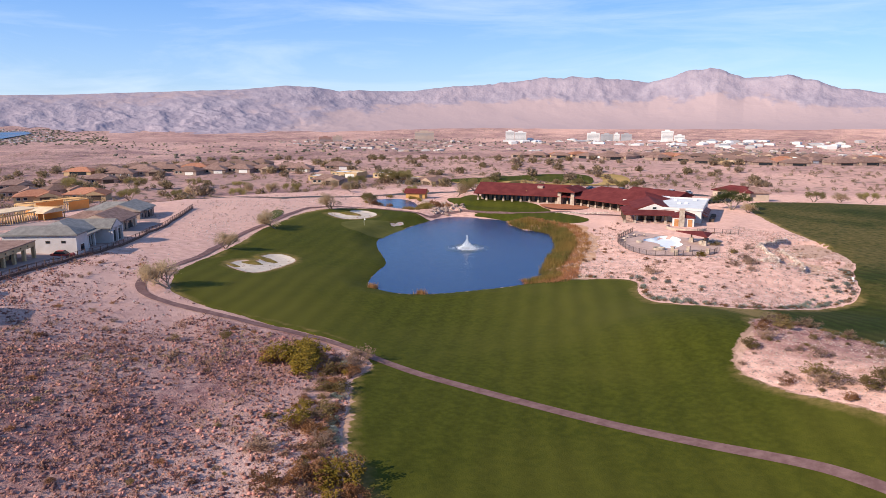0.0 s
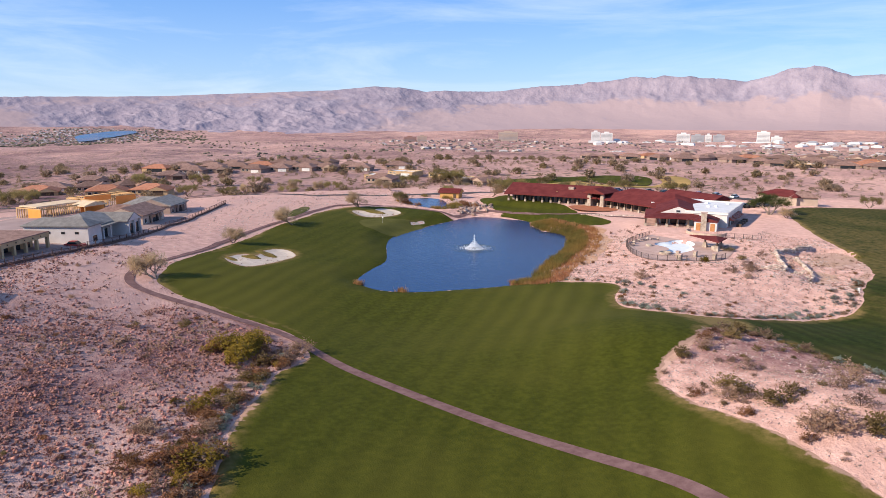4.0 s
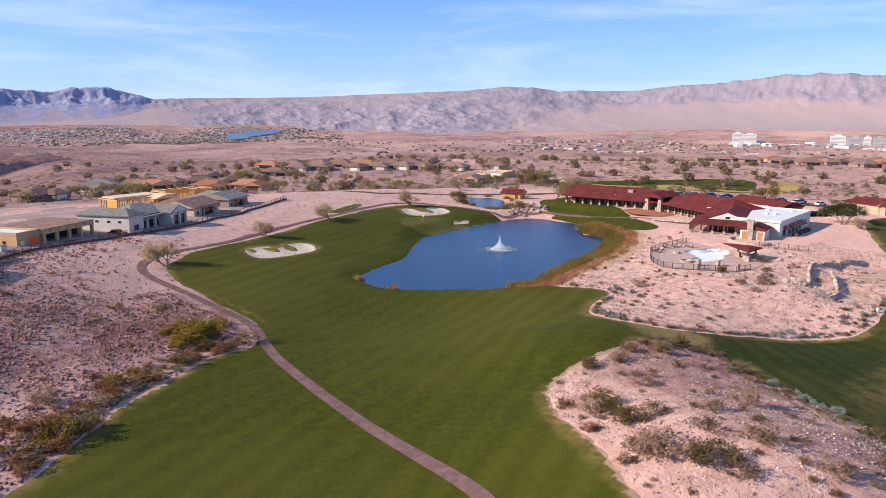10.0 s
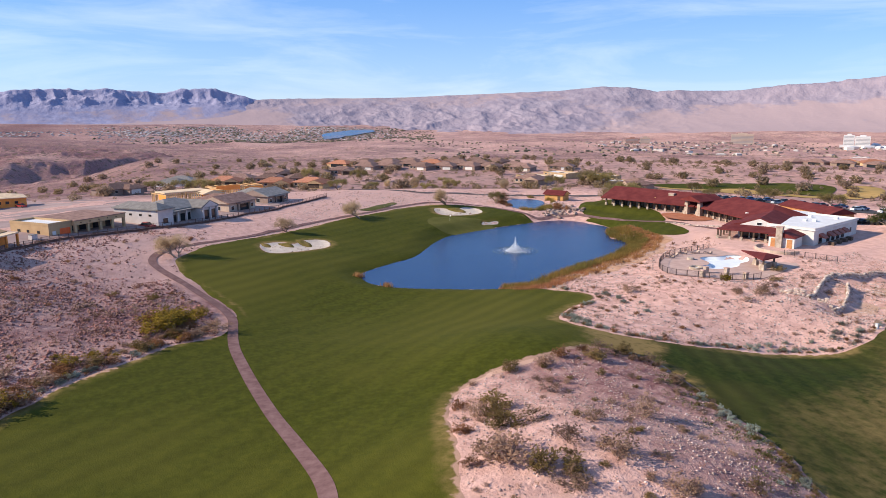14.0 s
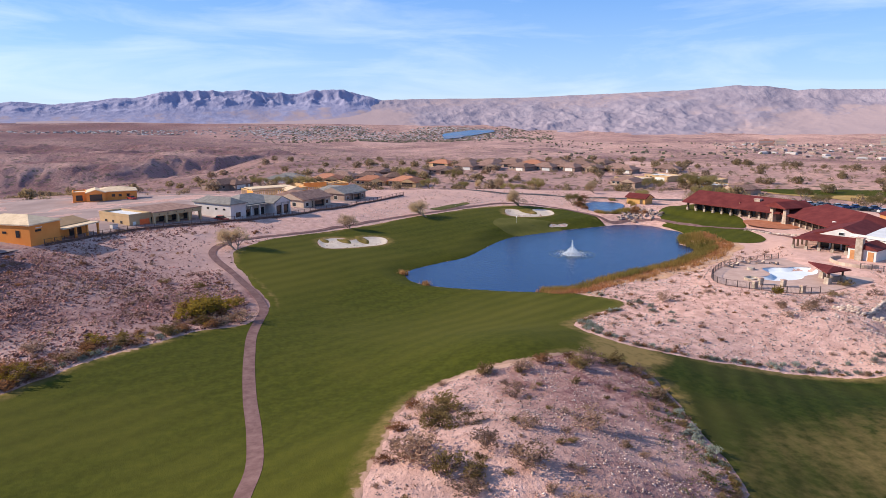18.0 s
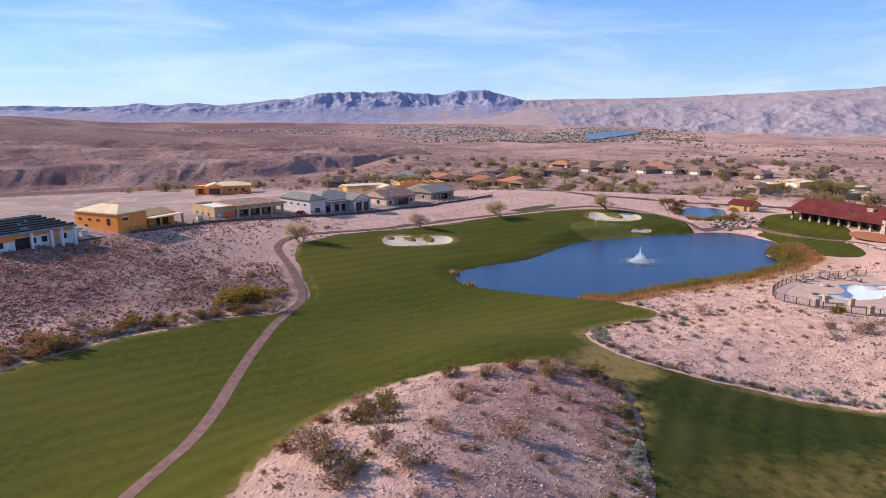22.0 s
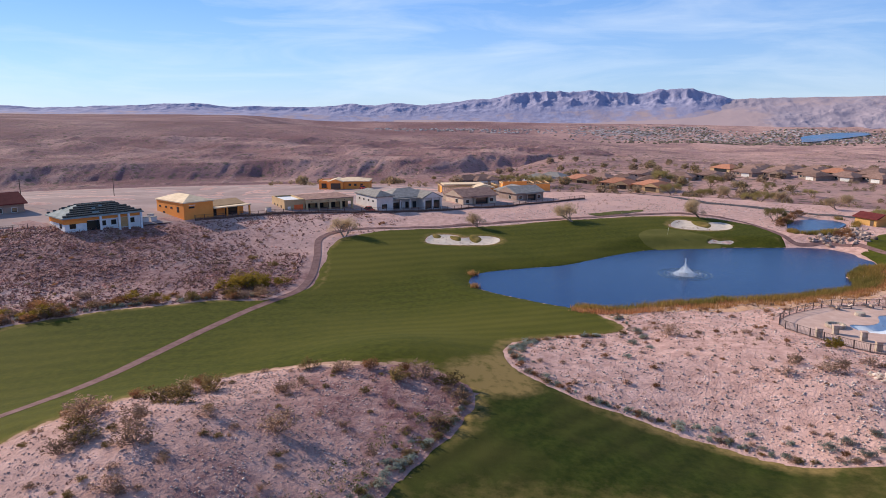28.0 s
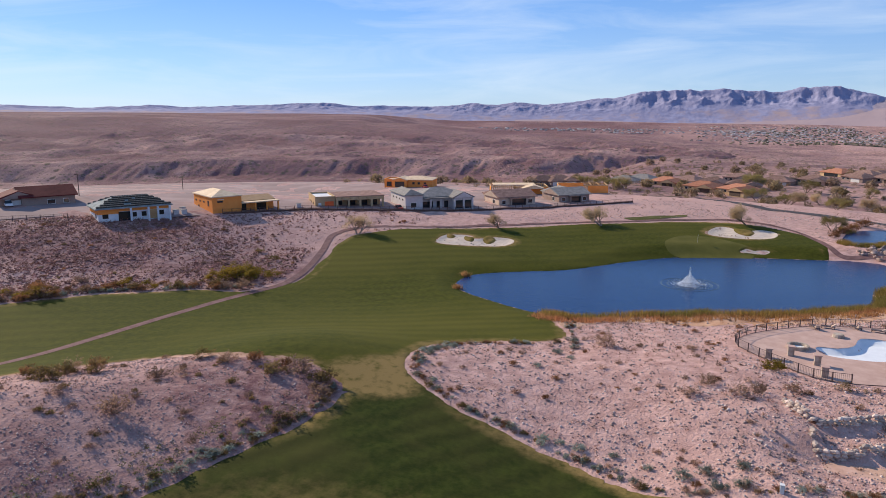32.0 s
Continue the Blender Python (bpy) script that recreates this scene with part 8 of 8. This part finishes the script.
def drops(name, n, ring):
    verts = []
    for k in range(n):
        a = g.uniform(0, 2 * math.pi)
        if ring == 0:    # central jet
            h = g.rand() ** 0.9 * 3.7
            r = abs(g.normal(0, 0.06 + 0.20 * (1 - h / 3.7)))
        elif ring == 1:  # falling cone
            u = g.rand() ** 0.7
            r, h = 0.1 + 2.5 * u, max(0.05, 2.7 * (1 - u) ** 1.4 * g.uniform(0.05, 1.0))
        else:            # splashes on the water
            r, h = abs(g.normal(2.9, 1.0)), 0.05 + abs(g.normal(0, 0.12))
        c = np.array([r * math.cos(a), r * math.sin(a), h])
        s = g.uniform(0.02, 0.055)
        verts += [c + g.normal(0, s, 3) for _ in range(3)]
    return mesh_object(name, verts, np.arange(len(verts)).reshape(-1, 3).tolist(), spray_mat, fountain)


drops("jet", 1600, 0)
drops("falling_spray", 10000, 1)
drops("splash", 2200, 2)
bm = bmesh.new()
for k in range(3):
    r0 = 3.6 + k * 1.3
    for j in range(40):
        a, b = 2 * math.pi * j / 40, 2 * math.pi * (j + 1) / 40
        solid(bm, [(r0 * math.cos(a), r0 * math.sin(a), -0.05), (r0 * math.cos(b), r0 * math.sin(b), -0.05), ((r0 - .6) * math.cos(b), (r0 - .6) * math.sin(b), -0.05), ((r0 - .6) * math.cos(a), (r0 - .6) * math.sin(a), -0.05)],
              [((r0 - .3) * math.cos(a), (r0 - .3) * math.sin(a), 0.06), ((r0 - .3) * math.cos(b), (r0 - .3) * math.sin(b), 0.06), ((r0 - .31) * math.cos(b), (r0 - .31) * math.sin(b), 0.06), ((r0 - .31) * math.cos(a), (r0 - .31) * math.sin(a), 0.06)])
part("ripples", bm, surf("rippled_pond_water", (0.05, 0.07, 0.075), (0.10, 0.12, 0.12), 1.0, 0.2, 0.2), fountain)

# cars
tyre_mat = surf("tyre_rubber", (0.02, 0.02, 0.02), (0.03, 0.03, 0.03), 3.0, 0.8, 0.0)


def car(paint, label, x, y, angle, z=None, pickup=False):
    ob = thing("pickup_truck" if pickup else "car", pose(x, y, height(x, y) if z is None else z, 0, 0, angle), label, "car", "parked cars")
    bm = bmesh.new()
    solid(bm, [(-2.2, -0.88, 0.35), (2.2, -0.88, 0.35), (2.2, 0.88, 0.35), (-2.2, 0.88, 0.35)], [(-2.15, -0.85, 0.95), (2.1, -0.82, 0.9), (2.1, 0.82, 0.9), (-2.15, 0.85, 0.95)])
    part("body", bm, paint, ob)
    bm = bmesh.new()
    if pickup:
        solid(bm, [(-0.3, -0.8, 0.93), (1.2, -0.8, 0.93), (1.2, 0.8, 0.93), (-0.3, 0.8, 0.93)], [(-0.2, -0.68, 1.7), (0.7, -0.68, 1.7), (0.7, 0.68, 1.7), (-0.2, 0.68, 1.7)])
    else:
        solid(bm, [(-1.6, -0.8, 0.93), (1.1, -0.8, 0.93), (1.1, 0.8, 0.93), (-1.6, 0.8, 0.93)], [(-1.1, -0.66, 1.5), (0.4, -0.66, 1.5), (0.4, 0.66, 1.5), (-1.1, 0.66, 1.5)])
    part("cabin_glass", bm, window_glass, ob)
    part("roof", boxed(-1.0, -0.62, 1.5, 0.35, 0.62, 1.56) if not pickup else boxed(-0.2, -0.64, 1.7, 0.65, 0.64, 1.76), paint, ob)
    for wx in (-1.35, 1.35):
        for wy in (-0.85, 0.85):
            bm = bmesh.new()
            tube(bm, (wx, wy - 0.1, 0.34), (wx, wy + 0.1, 0.34), 0.34, 0.34, 10)
            part("wheel", bm, tyre_mat, ob)
    return ob


paints = [(surf(w + "_car_paint", c, tuple(min(1, v * 1.1) for v in c), 1.0, 0.3, 0.0), w) for w, c in (("white", (0.7, 0.7, 0.7)), ("black", (0.02, 0.02, 0.022)), ("red", (0.35, 0.03, 0.025)), ("blue", (0.05, 0.09, 0.22)), ("silver", (0.42, 0.43, 0.45)), ("dark_grey", (0.09, 0.09, 0.1)))]
tagged(sheet("car_park", lambda x, y: inside(LOT, x, y), (-185, 258, -85, 303), 2.0, 0.09, asphalt), "asphalt car park behind the clubhouse", "car park", kind="structure")
cr = random.Random(9)
for k in range(22):
    p, w = cr.choice(paints)
    car(p, w.replace("_", " ") + " car parked behind the clubhouse", -168 + k * 3.4, 271 + k * 0.55 + (9 if k % 2 else 0), 80 + cr.uniform(-5, 5))
car(paints[0][0], "white pickup truck parked before a garage", -85.5, -17.5, 60, None, True)
car(paints[3][0], "blue car parked by an unfinished house", -268, 16, 20)
car(paints[2][0], "red car parked by an unfinished house", -262, 30, 40)
car(paints[2][0], "red car parked between two houses", -151.5, 66, 40, 3.4)
for k in range(9):
    car(paints[1][0], "black golf cart in a long row beside the clubhouse", -84 + 1.3 * k, 258 + 0.8 * k, 80)
# small white marker post, utility boxes and poles
marker = thing("marker_post", pose(-19.3, 164, height(-19.3, 164)), "small white marker post on the gravel", "post")
part("post", boxed(-0.18, -0.18, -0.2, 0.18, 0.18, 0.8), trim_white, marker)
part("cap", boxed(-0.22, -0.22, 0.8, 0.22, 0.22, 0.88), trim_white, marker)
for x, y in ((-109, -18.3), (-178, -40)):
    pole = thing("utility_pole", pose(x, y, height(x, y)), "thin dark utility pole on the empty lots", "pole", "utility poles")
    bm = bmesh.new()
    tube(bm, (0, 0, -0.5), (0, 0, 7.0), 0.13, 0.09, 8)
    part("shaft", bm, dark_wood, pole)
    part("crossarm", boxed(-0.9, -0.06, 6.4, 0.9, 0.06, 6.55), dark_wood, pole)
for x, y, a in ((-104.5, 21, 150), (-106.2, 22.2, 145), (-107.6, 20.6, 150), (-134, 41, 130)):
    u = thing("utility_box", pose(x, y, height(x, y), 0, 0, a), "grey metal utility box beside a building site", "box", "site utility boxes")
    part("cabinet", boxed(-0.7, -0.6, -0.2, 0.7, 0.6, 1.3), stucco_grey, u)
    part("lid", boxed(-0.76, -0.66, 1.3, 0.76, 0.66, 1.4), tile_grey, u)
SAND_SCAR = smooth([(-5.9, 136.9), (-4, 137.4), (-2.2, 137.7), (-2.1, 136.2), (-4.1, 135.7)])
tagged(sheet("bare_patch", lambda x, y: inside(SAND_SCAR, x, y) + 0.5 * grain(x, y, 1.2, 3), (-8, 133, 0, 140), 0.3, 0.06, surf("reddish_worn_soil", (0.20, 0.12, 0.07), (0.32, 0.20, 0.13), 1.5, 0.95, 0.5, 6.0)), "small bare sandy patch in the range grass", "patch", kind="structure")

tagged(sheet("sandy_bay", lambda x, y: inside(S_BAY, x, y) - 0.6 + 0.5 * grain(x, y, 3, 2), (-45, 166, -22, 208), 0.9, 0.06, sandy, lambda x, y: land(x, y, False)), "smooth sandy bay below the boulder walls", "sand", kind="structure")
